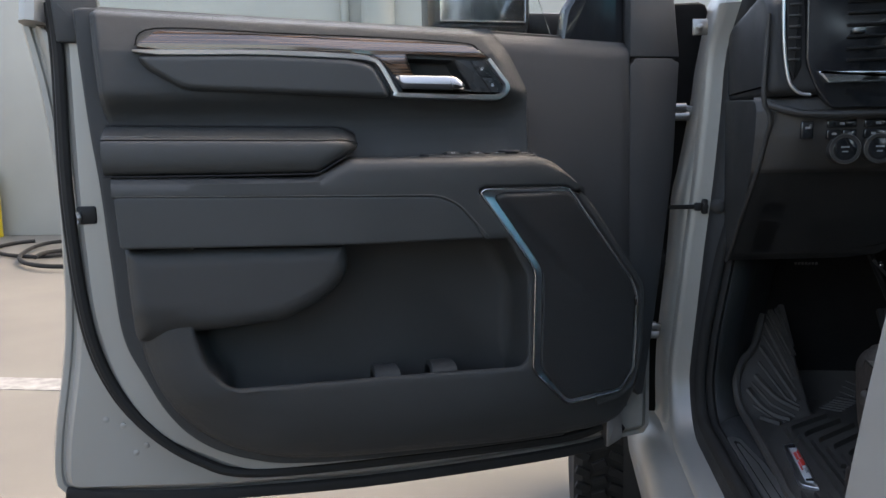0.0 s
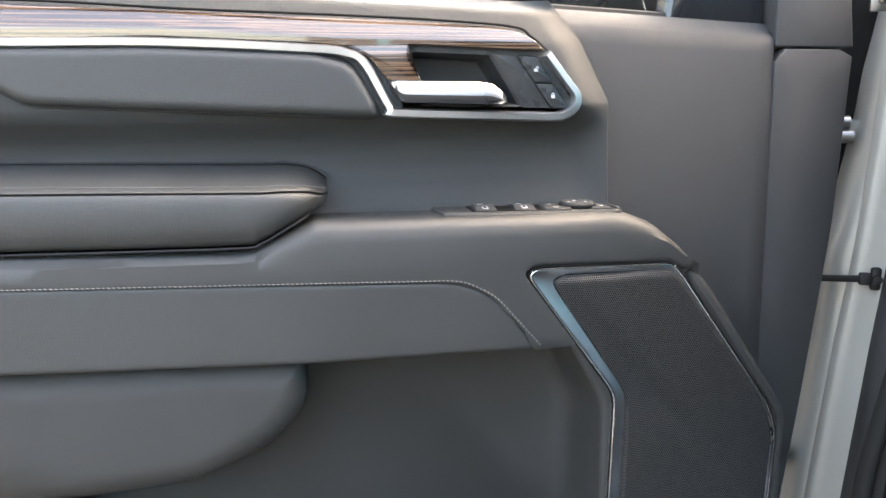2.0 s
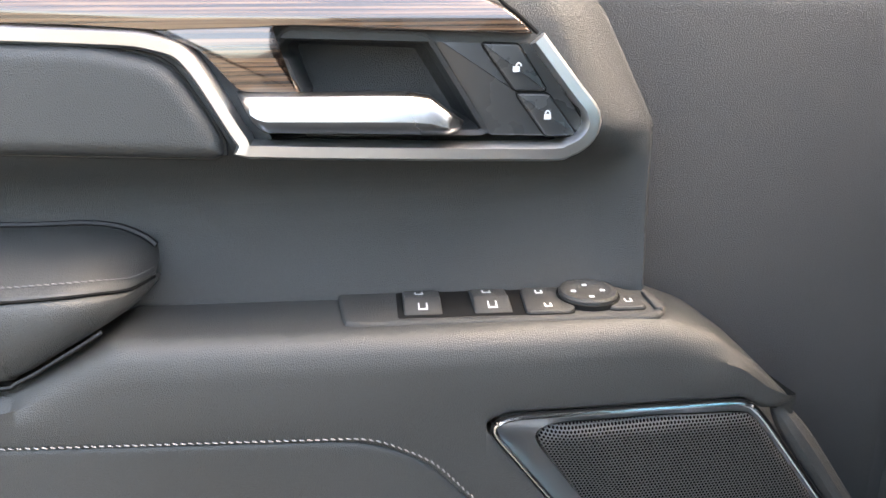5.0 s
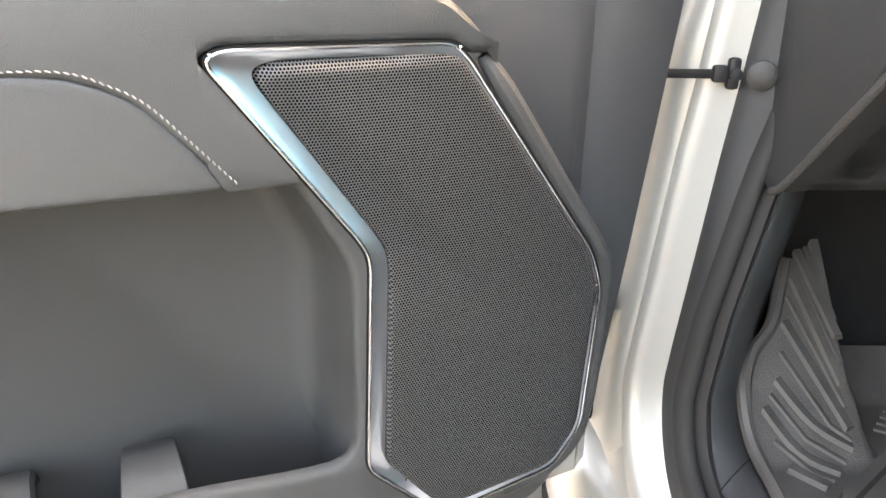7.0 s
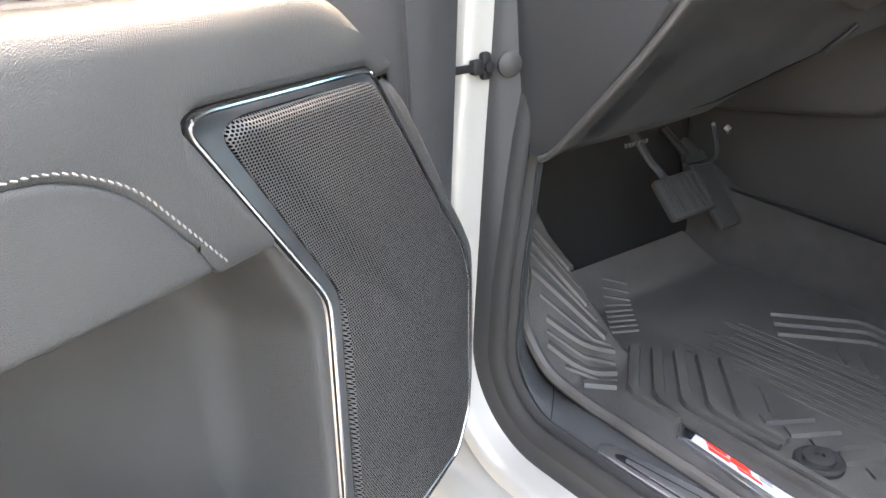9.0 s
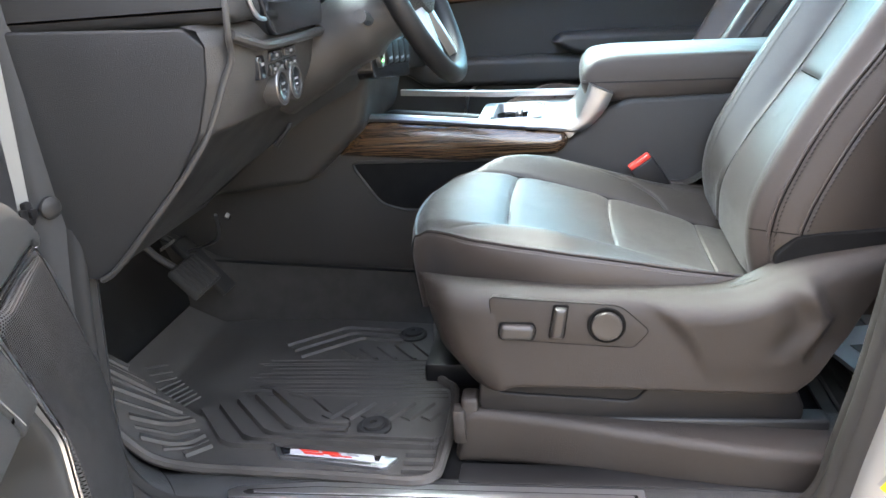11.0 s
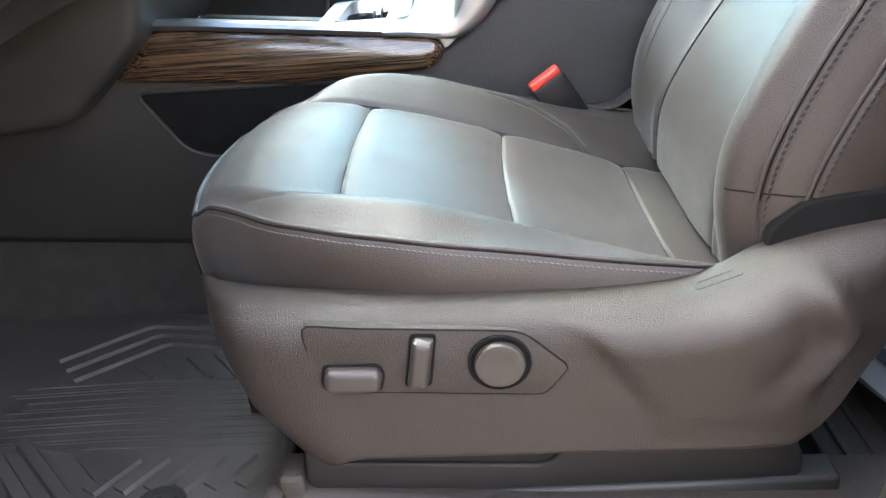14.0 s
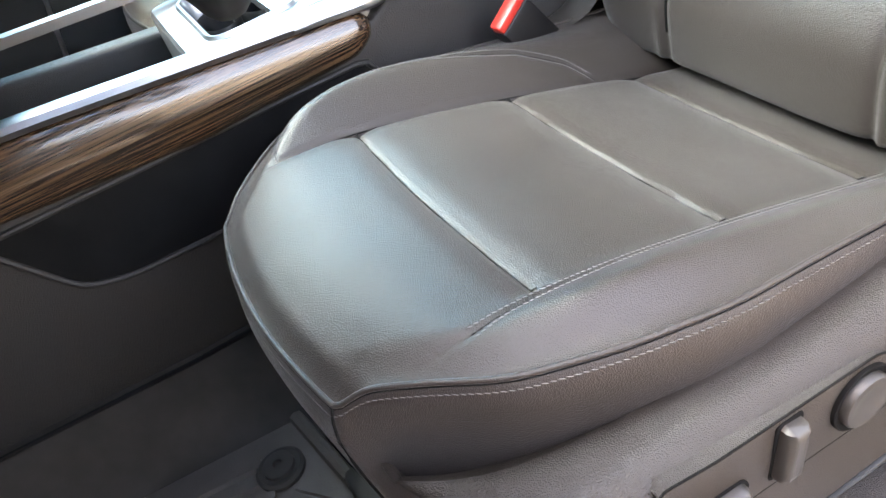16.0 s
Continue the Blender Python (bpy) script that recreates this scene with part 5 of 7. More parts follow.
def cushion_at(f, y0):
    """A place on the cushion: f from -1 (outer) to 1 across, y0 along the middle."""
    half = soft_at(y0, HALF)
    dx = f * half
    y = y0 - 0.024 * min(dx / 0.17, 1.5) ** 2 * ease(y0, 0.18, 0.30)
    z = soft_at(y0, CROWN)
    a, s = abs(dx), (1 if dx > 0 else -1)
    rise = 0.026 * ease(y0, 0.30, 0.05) if s < 0 else 0.036 * ease(y0, 0.30, 0.17)
    z += rise * ease(a, 0.140 if s > 0 else 0.155, 0.215)
    roll = ease(half - a, 0.050, 0.0)
    z = z * (1 - roll) + roll * soft_at(y, PIPE)
    edge_ = 0.150 if s > 0 else side_seam(y0, s) - 0.008
    if a < edge_:
        for k, bow in SEAMS:
            d = y0 - (k - bow * (1 - (a / edge_) ** 2) * 0.5)
            z -= 0.0032 * groove(d, 0.0024) + 0.0042 * groove(d, 0.015)
    fade = ease(y0, 0.27, 0.20)
    if s > 0:
        z -= (0.0045 * groove(a - 0.150, 0.003) + 0.0035 * groove(a - 0.150, 0.013)) * fade
    z -= (0.0022 * groove(a - side_seam(y0, s), 0.0022) + 0.0015 * groove(a - side_seam(y0, s), 0.010)) * fade
    z -= 0.010 * ease(y0, 0.285, 0.315) ** 2
    return Vector((SEAT_X + dx, y, z))


def build_seat():
    seat = holder("driver_seat", Matrix.Translation((SEAT_X, 0, 0.70)), "black leather bucket seat with grey stitching and power switches", "car seat", "front seats")
    home = Matrix.Translation((-SEAT_X, 0, -0.70))

    def put(name, bm, material_, parent=seat, label="", sharp=60):
        bmesh.ops.transform(bm, matrix=home, verts=bm.verts)
        return part(name, bm, material_, parent, label, sharp)

    ys = [-0.27 + 0.585 * i / 190 for i in range(191)]
    rows = [[cushion_at(-1 + 2 * j / 170, y) for j in range(171)] for y in ys]
    cushion = put("cushion", grid(rows), SEAT, label="black leather cushion with sewn panels")
    rim_ = [r[0] for r in rows] + rows[-1][1:] + [r[-1] for r in rows[::-1]][1:]
    rim_ = spaced(rim_, 200, closed=False)
    mid = Vector((SEAT_X, 0.0, 0))
    side = []
    for out, down in ((0.0, 0.0), (0.003, 0.004), (0.006, 0.012), (0.009, 0.03), (0.008, 0.055), (0.005, 0.085), (0.0, 0.13)):
        row = []
        for p in rim_:
            o = Vector((p.x - SEAT_X, max(p.y - 0.12, 0) * 2.2, 0)).normalized()
            row.append(p + o * out - Vector((0, 0, down)))
        side.append(row)
    skirt = put("cushion_side", grid(side), SEAT, label="black leather cushion side panel")
    put("piping", tube([p + Vector((0, 0, 0.0003)) for p in rim_], 0.0023, 8), SEAT, skirt, "raised leather piping")
    put("edge_seam", tube([s_ + (p - s_) * 0.5 for p, s_ in zip(side[1], side[0])], 0.0009, 6), CARPET, skirt)
    low = []
    for p in rim_:
        o = Vector((p.x - SEAT_X, max(p.y - 0.12, 0) * 2.2, 0)).normalized()
        low.append(p + o * 0.0052 - Vector((0, 0, 0.0066)))
    k = min(range(len(rim_)), key=lambda i: (rim_[i] - rows[-1][0]).length)
    put("corner_seam", tube([r[k] + Vector((-0.0004, 0.0004, 0)) for r in side], 0.0012, 6), CARPET, skirt)
    put("stitching", stitches(low, 0.0052, 0.0042, 0.0006, (-0.9, 0, 0.4)), THREAD_MID, skirt, "grey stitching")
    for s in (-1, 1):
        for off in (0.0045, -0.0045):
            line = []
            for i in range(80):
                y0 = -0.22 + 0.425 * i / 79 if s < 0 else -0.14 + 0.376 * i / 79
                line.append(cushion_at(s * (side_seam(y0, s) + off) / soft_at(y0, HALF), y0) + Vector((0, 0, 0.0005)))
            put("stitching", stitches(line, 0.0048, 0.0036, 0.0006, (0, 0, 1)), THREAD_TOP, cushion, "grey stitching")
    for s in (-1, 1):
        line = [cushion_at(s * side_seam(y0, s) / soft_at(y0, HALF), y0) + Vector((0, 0, 0.0005)) for y0 in np.linspace(-0.22 if s < 0 else -0.14, 0.205 if s < 0 else 0.236, 90)]
        put("bolster_seam", tube(line, 0.0005, 6), CARPET, cushion)
    for k, bow in SEAMS:
        line = []
        for i in range(41):
            g = -1 + 2 * i / 40
            a = abs(g) * (0.150 if g > 0 else side_seam(k, -1) - 0.008)
            y0 = k - bow * (1 - g * g) * 0.5
            line.append(cushion_at(math.copysign(a, g) / soft_at(y0, HALF), y0) + Vector((0, 0, 0.0005)))
        put("panel_seam", tube(line, 0.0008, 6), CARPET, cushion)
    line = [cushion_at(0.150 / soft_at(y0, HALF), y0) + Vector((0, 0, 0.0002)) for y0 in np.linspace(-0.24, 0.21, 60)]
    put("panel_seam", tube(line, 0.0008, 6), CARPET, cushion)

    # side shield: shelf beside the cushion, rounded shoulder, upright face
    INNER = [(0.36, 0.290), (0.330, 0.291), (0.316, 0.285), (0.282, 0.248), (0.262, 0.195), (0.252, 0.105), (0.251, 0.0), (0.254, -0.1), (0.258, -0.165), (0.262, -0.20), (0.264, -0.235), (0.266, -0.28), (0.27, -0.33), (0.275, -0.39)]
    OUTER = [(0.36, 0.278), (0.318, 0.279), (0.270, 0.270), (0.220, 0.238), (0.2025, 0.190), (0.200, 0.105), (0.199, 0.0), (0.199, -0.1), (0.199, -0.165), (0.200, -0.205), (0.203, -0.245), (0.210, -0.29), (0.22, -0.335), (0.235, -0.39)]
    TOP = [0.972, 0.980, 0.990, 0.999, 1.001, 0.997, 0.992, 0.989, 0.991, 1.000, 1.017, 1.029, 1.037, 1.046]
    DROP = [0.014, 0.012, 0.010, 0.006, 0.004, 0.002, 0.001, 0.004, 0.006, 0.006, 0.006, 0.006, 0.006, 0.006]
    side_pts = [smooth_path([(a[0], a[1], z) for a, z in zip(INNER, TOP)], 9), smooth_path([(b[0], b[1], z - d) for b, z, d in zip(OUTER, TOP, DROP)], 9)]
    foot = [(-0.40, 1.02), (-0.375, 1.0), (-0.335, 0.925), (-0.285, 0.855), (-0.262, 0.838), (-0.06, 0.846), (0.137, 0.849), (0.17, 0.845), (0.20, 0.838), (0.30, 0.832)]

    def back_off(y, z):
        """How far the front of the shield leans back towards its foot."""
        return ramp_at(z, [(0.83, 0.062), (0.84, 0.052), (0.887, 0.018), (0.934, 0.005), (0.97, 0.0)]) * ease(y, 0.10, 0.24)

    def face_out(y, z):
        crest = ramp_at(z, [(0.83, -0.150), (0.896, -0.125), (0.934, -0.104), (0.969, -0.076), (0.985, -0.045), (1.0, -0.02), (1.02, 0.1)])
        h = 0.0130 * ease(y, crest + 0.007, crest - 0.014) * min(1.0, max(0.0, (z - 0.85) / 0.13))
        fold = ramp_at(z, [(0.83, -0.258), (0.906, -0.272), (0.934, -0.286), (0.953, -0.295), (0.995, -0.275), (1.028, -0.258), (1.063, -0.248)])
        h -= 0.013 * ease(y, fold + 0.002, fold - 0.016) * ease(z, 0.86, 0.93)
        h += (0.0065 * groove(y - fold - 0.001, 0.013) - 0.0055 * groove(y - fold - 0.034, 0.018)) * ease(z, 0.885, 0.93)
        return h * ease(z, 0.835, 0.885)

    rows = []
    for a, b in zip(*side_pts):
        zb = ramp_at(b.y, foot)
        row = [a + Vector((0.03, 0, -0.03)), a + Vector((0.004, 0, -0.004)), a]
        for t in (0.25, 0.5, 0.7):
            row.append(a.lerp(b, t * 0.9) + Vector((0, 0, 0.003 * math.sin(t * 3.1))))
        low_ = b - Vector((0, 0, 0.030))
        for g in (0.15, 0.3, 0.5, 0.7, 0.85):
            k = g * math.pi / 2
            p = a.lerp(b, 0.63) * (1 - math.sin(k)) + Vector((b.x, b.y, 0)) * math.sin(k)
            z = b.z - 0.030 * (1 - math.cos(k))
            row.append(Vector((p.x - face_out(b.y, z) * math.sin(k) ** 2, p.y, z)))
        for t in [i / 26 for i in range(27)]:
            z = low_.z + (zb - low_.z) * t
            row.append(Vector((b.x - face_out(b.y, z), b.y - back_off(b.y, z), z)))
        row += [Vector((b.x + 0.006, b.y - back_off(b.y, zb), zb - 0.004)), Vector((b.x + 0.05, b.y - back_off(b.y, zb), zb - 0.004))]
        rows.append(row)
    shield = put("side_shield", grid(rows), SHIELD, label="dark grey grained plastic side shield")
    outline = rounded([(0.250, 0.990), (0.233, 0.934), (0.197, 0.887), (0.137, 0.850), (-0.262, 0.836), (-0.335, 0.925), (-0.375, 1.06), (-0.267, 1.05), (-0.192, 1.0), (0.2, 1.0)], 0.012, 3)
    put("far_shield", quilt(outline, dome(0.03, 0.0, 0.045), lambda q, h: (0.765 + h, q[0], q[1]), 40, 20, base=-0.03), SHIELD)
    tip = lambda a, b_: Vector((0.2365 + b_ - 0.10 * a, -0.192 + a, 0.9982 - 0.29 * a - 0.02 * b_))
    tag = spaced(rounded([(0.021, -0.0055), (-0.019, -0.0055), (-0.021, 0.0055), (0.019, 0.0055)], 0.003), 40)
    put("airbag_mark", tube([tip(q.x, q.y) for q in tag], 0.0005, 6, closed=True), SHIELD, shield)
    for k in range(6):
        put("airbag_mark", tube([tip(0.0135 - 0.0054 * k, -0.0028), tip(0.0135 - 0.0054 * k, 0.0028)], 0.0005, 5), SHIELD, shield)
    plate = rounded([(0.167, 0.995), (-0.020, 0.980), (-0.060, 0.941), (-0.038, 0.914), (0.160, 0.929)], [0.01, 0.012, 0.006, 0.006, 0.012])
    plate = spaced(plate, 90)
    face = lambda q, h: (0.2 + 0.0028 * ease(q[0], 0.115, 0.172) - h, q[0], q[1])
    put("switch_plate", slab(plate, -0.02, 0.0020, 0.0012, face), SHIELD, shield, "grey seat switch plate", 40)
    put("plate_gap", tube([face(q, 0.0012) for q in plate], 0.0009, 6, up=(1, 0, 0), closed=True), CARPET, shield)
    for gap in ([(0.1525, 0.956), (0.103, 0.955), (0.0985, 0.945), (0.103, 0.9275), (0.151, 0.9265), (0.157, 0.936)], [(0.0745, 0.9835), (0.0515, 0.9825), (0.0595, 0.9295), (0.0835, 0.9305)]):
        put("switch_gap", slab(rounded(gap, 0.005), 0.0, 0.0027, 0.0003, face), CARPET, shield)
    put("slide_switch", quilt(rounded([(0.150, 0.9535), (0.105, 0.9525), (0.101, 0.945), (0.105, 0.930), (0.149, 0.929), (0.154, 0.936)], 0.005), dome(0.007, 0.005, 0.0125), face, 24, 14, base=0.0), SATIN_DARK, shield, "grey sliding seat switch", 40)
    put("recline_switch", quilt(rounded([(0.072, 0.981), (0.054, 0.980), (0.062, 0.932), (0.081, 0.933)], 0.004), dome(0.006, 0.005, 0.014), face, 14, 24, base=0.0, axis=1), SATIN_DARK, shield, "grey upright recline switch", 40)
    turn = Matrix.Translation((0.199, 0.0, 0.951)) @ pose(0, 0, 0, 0, -90, 0)
    put("knob_ring", disc([(0.0272, -0.004), (0.0272, 0.0042), (0.0262, 0.0047), (0.0235, 0.0032), (0.021, 0.003)], 40, turn), CARPET, shield, "black ring", 40)
    put("lumbar_knob", disc([(0.0218, 0.001), (0.0218, 0.0075), (0.0205, 0.0092), (0.0165, 0.0096), (0.013, 0.0088), (0.004, 0.0086)], 40, turn), SATIN_DARK, shield, "round grey lumbar knob", 40)

    # base and rails
    base = rounded([(0.176, 0.853), (0.166, 0.826), (-0.040, 0.812), (-0.068, 0.842), (-0.27, 0.838), (-0.285, 0.80), (-0.28, 0.775), (0.165, 0.775), (0.195, 0.80), (0.190, 0.85)], 0.006)
    put("seat_base", slab(spaced(base, 80), -0.5, -0.222, 0.004, lambda q, h: (-h, q[0], q[1])), DARK, label="black seat base")
    put("base_lip", slab(rounded([(0.178, 0.848), (0.170, 0.823), (-0.040, 0.808), (-0.071, 0.836)], 0.004), -0.26, -0.226, 0.003, lambda q, h: (-h, q[0], q[1])), DARK)
    for x in (0.235, 0.72):
        put("rail", box(x - 0.018, x + 0.018, -0.32, 0.205, 0.735, 0.785, 0.005), BODY, label="black steel seat rail")
        put("rail_end", box(x - 0.02, x + 0.02, 0.195, 0.222, 0.74, 0.815, 0.006), SHIELD)
        put("rail_foot", box(x - 0.02, x + 0.02, 0.10, 0.19, 0.70, 0.74, 0.004), BODY)
        put("rail_foot", box(x - 0.02, x + 0.02, -0.30, -0.22, 0.70, 0.74, 0.004), BODY)

    # added black slab: draws the shaded gap between backrest flank and shield
    gap = rounded([(-0.236, 1.030), (-0.262, 1.056), (-0.30, 1.061), (-0.42, 1.066), (-0.42, 0.97), (-0.236, 0.97)], 0.008)
    put("gap_shade", slab(spaced(gap, 60), -0.30, -0.2535, 0.003, lambda q, h: (-h, q[0], q[1])), CARPET, label="black slab drawn for the shade between backrest and shield")

    # backrest
    FACE = [(0.93, -0.235), (1.0, -0.232), (1.041, -0.236), (1.10, -0.266), (1.152, -0.300), (1.221, -0.348), (1.289, -0.392), (1.45, -0.49), (1.66, -0.60)]
    CREST = [(0.95, -0.225), (1.03, -0.206), (1.06, -0.206), (1.10, -0.210), (1.149, -0.230), (1.2, -0.256), (1.25, -0.284), (1.318, -0.328), (1.45, -0.41), (1.66, -0.535)]
    LINE_A = [(0.95, -0.245), (1.03, -0.230), (1.063, -0.231), (1.11, -0.243), (1.18, -0.274), (1.24, -0.308), (1.316, -0.362), (1.45, -0.45), (1.66, -0.58)]
    LINE_B = [(0.95, -0.28), (1.03, -0.266), (1.064, -0.271), (1.12, -0.292), (1.2, -0.332), (1.272, -0.379), (1.312, -0.411), (1.45, -0.50), (1.66, -0.63)]
    zs = [0.955 + 0.70 * i / 120 for i in range(121)]

    def smooth_at(z, table):
        return sum(ramp_at(z + k * 0.012, table) for k in (-2, -1, 0, 1, 2)) / 5

    def across(z):
        yi, yc, ya, yb = (smooth_at(z, t) for t in (FACE, CREST, LINE_A, LINE_B))
        w = -0.03 * ease(z, 1.42, 1.65)
        sec = []
        for dx, y in ((0.205, yb - 0.20), (0.232, yb - 0.15), (0.243, yb - 0.07), (0.2455, yb - 0.012), (0.2445, yb - 0.003), (0.2425, yb), (0.2445, yb + 0.004), (0.2435, yb + 0.014), (0.2405, (ya + yb) / 2 + 0.004), (0.2385, ya - 0.010), (0.2375, ya - 0.003), (0.2350, ya), (0.2365, ya + 0.003), (0.232, ya + 0.010), (0.225, yc), (0.212, yc + 0.005), (0.196, yc + 0.002), (0.175, yc * 0.72 + yi * 0.28), (0.155, yc * 0.35 + yi * 0.65 + 0.002), (0.142, yi + 0.009), (0.132, yi + 0.003), (0.122, yi + 0.007), (0.10, yi + 0.009), (0.05, yi + 0.010)):
            sec.append((SEAT_X - dx - w, y, z))
        sec += [(2 * SEAT_X - x, yi + (y - yi) * 0.78 if y > yi else y, zz) for x, y, zz in sec[::-1]]
        return smooth_path(sec, 4)

    rows = []
    for z in zs:
        cut = 0.006 * groove(z - 1.230, 0.004) + 0.003 * groove(z - 1.230, 0.012)
        row = across(z)
        for p in row:
            a = abs(p.x - SEAT_X)
            if a < 0.128:
                p.y -= cut
        rows.append(row)
    bottom, top = rows[0], rows[-1]
    rows = [[p + Vector((0, -0.05, -0.02)) for p in bottom]] + rows + [[Vector((SEAT_X + (p.x - SEAT_X) * 0.85, p.y * 0.6 - 0.26, p.z + 0.035)) for p in top]]
    back = put("backrest", grid(rows), SEAT, label="black leather backrest with sewn side bolsters", sharp=70)
    def outer_at(z, y):
        """The near flank of the backrest at height z and depth y."""
        row = [p for p in across(z) if p.x < SEAT_X]
        for a, b in zip(row, row[1:]):
            if a.y <= y <= b.y and b.y > a.y:
                return a.x + (b.x - a.x) * (y - a.y) / (b.y - a.y)
        return row[0].x

    def front_at(z, x):
        """The front of the far bolster at height z and place x."""
        row = [p for p in across(z) if p.x > SEAT_X + 0.04]
        for a, b in zip(row, row[1:]):
            if a.x <= x <= b.x and b.x > a.x:
                return a.y + (b.y - a.y) * (x - a.x) / (b.x - a.x)
        return row[0].y

    for table in (LINE_A, LINE_B):
        path = [(z, smooth_at(z, table)) for z in zs[17:100]]
        put("piping", tube([Vector((outer_at(z, y) - 0.0003, y, z)) for z, y in path], 0.0008, 6), CARPET, back)
        put("welt", tube([Vector((outer_at(z, y + 0.0036) + 0.0006, y + 0.0036, z)) for z, y in path], 0.0024, 8), SEAT, back, "raised leather welt")
        line = [Vector((outer_at(z, y - 0.0055) - 0.0004, y - 0.0055, z)) for z, y in path]
        put("stitching", stitches(line, 0.0066, 0.0048, 0.0013, (-1, 0.2, 0)), THREAD_BACK, back, "dark brown stitching")
    for off in (0.0, 0.009):
        line = [Vector((SEAT_X + 0.186 + off, front_at(z, SEAT_X + 0.186 + off) + 0.0006, z)) for z in zs[20:100]]
        put("stitching", stitches(line, 0.0048, 0.0036, 0.0008, (0, 1, 0.4)), THREAD_DARK, back)
    put("panel_seam", tube([Vector((SEAT_X + 0.132, front_at(z, SEAT_X + 0.132) + 0.0005, z)) for z in zs[6:100]], 0.0016, 6), CARPET, back)
    put("panel_seam", tube([Vector((SEAT_X + dx, front_at(1.230, SEAT_X + abs(dx) if abs(dx) > 0.05 else SEAT_X + 0.05) - 0.0070, 1.230)) for dx in np.linspace(-0.12, 0.12, 25)], 0.0011, 6), CARPET, back)
    low_y, high_y = smooth_at(1.062, LINE_B) + 0.002, smooth_at(1.062, CREST) + 0.002
    hem = [Vector((outer_at(1.062, y) - 0.0003, y, 1.062 - 0.003 * ease(y, high_y, low_y))) for y in np.linspace(low_y, high_y, 16)]
    put("back_seam", tube(hem, 0.0008, 6), CARPET, back)
    drop = [Vector((outer_at(z, -0.236) - 0.0004, -0.236, z)) for z in np.linspace(1.058, 1.0, 10)]
    put("back_seam_thread", stitches(drop, 0.006, 0.0045, 0.0009, (-1, 0, 0)), THREAD_BACK, back)
    put("head_rest", quilt(rounded([(-0.13, 1.74), (0.13, 1.74), (0.11, 1.92), (-0.11, 1.92)], 0.05), dome(0.05, 0.0, 0.05), lambda q, h: (SEAT_X + q[0], -0.60 + h, q[1]), 30, 20, base=-0.05), SEAT, label="black leather head restraint")
    for dx in (-0.06, 0.06):
        put("head_rest_post", tube([(SEAT_X + dx, -0.60, 1.64), (SEAT_X + dx, -0.61, 1.78)], 0.006), CHROME)
    put("back_core", box(0.30, 0.71, -0.78, -0.62, 0.95, 1.62, 0.04), DARK)
    return seat


THREAD_BACK = material("brown_thread", (0.011, 0.0095, 0.0085), 0.7, 0, 0.2, 2000, spec=0.25)
THREAD_DARK = material("dark_thread", (0.055, 0.053, 0.051), 0.8, 0, 0.2, 2000, spec=0.2)
SATIN_DARK = material("grey_switch", (0.027, 0.024, 0.0215), 0.46, 0.0, 0.3, 1000)
seat = build_seat()
other = copy_thing(seat, Matrix.Translation((SEAT_X + 0.92, -0.06, 0.70)))
tagged(other, "black leather passenger seat beyond the console")
riser = holder("seat_riser", Matrix.Identity(4), "brown-grey plastic cover under the seat", "seat cover")
part("cover", quilt(rounded([(0.238, 0.70), (0.226, 0.785), (0.208, 0.798), (0.0, 0.784), (-0.30, 0.770), (-0.55, 0.76), (-0.55, 0.70)], 0.012), lambda d, q: dome(0.014, 0.0, 0.014)(d, q) + 0.062 * ease(q[0], 0.20, -0.30), lambda q, h: (0.225 - h, q[0], q[1]), 60, 24, base=-0.04), SHIELD, riser)
part("front_plug", box(0.205, 0.235, 0.215, 0.236, 0.74, 0.80, 0.006), SHIELD, riser)
part("foot_cover", box(0.45, 0.56, 0.20, 0.325, 0.70, 0.748, 0.008), DARK, riser, "black cover on the seat foot")
part("foot_strip", box(0.15, 0.20, -0.5, 0.225, 0.700, 0.712, 0.004), DARK, riser)

# seat belt buckle
bk = holder("belt_buckle", Matrix.Translation((0.745, -0.139, 0.977)) @ pose(0, 0, 0, -33, 0, 8), "black belt buckle with a red release button", "buckle")
part("buckle_body", box(-0.014, 0.014, -0.026, 0.026, 0.0, 0.085, 0.006), DARK, bk)
part("release_button", box(-0.010, 0.010, -0.024, 0.024, 0.080, 0.094, 0.004), RED, bk, "red release button")
part("buckle_strap", box(-0.006, 0.006, -0.018, 0.018, -0.10, 0.004, 0.002), DARK, bk)


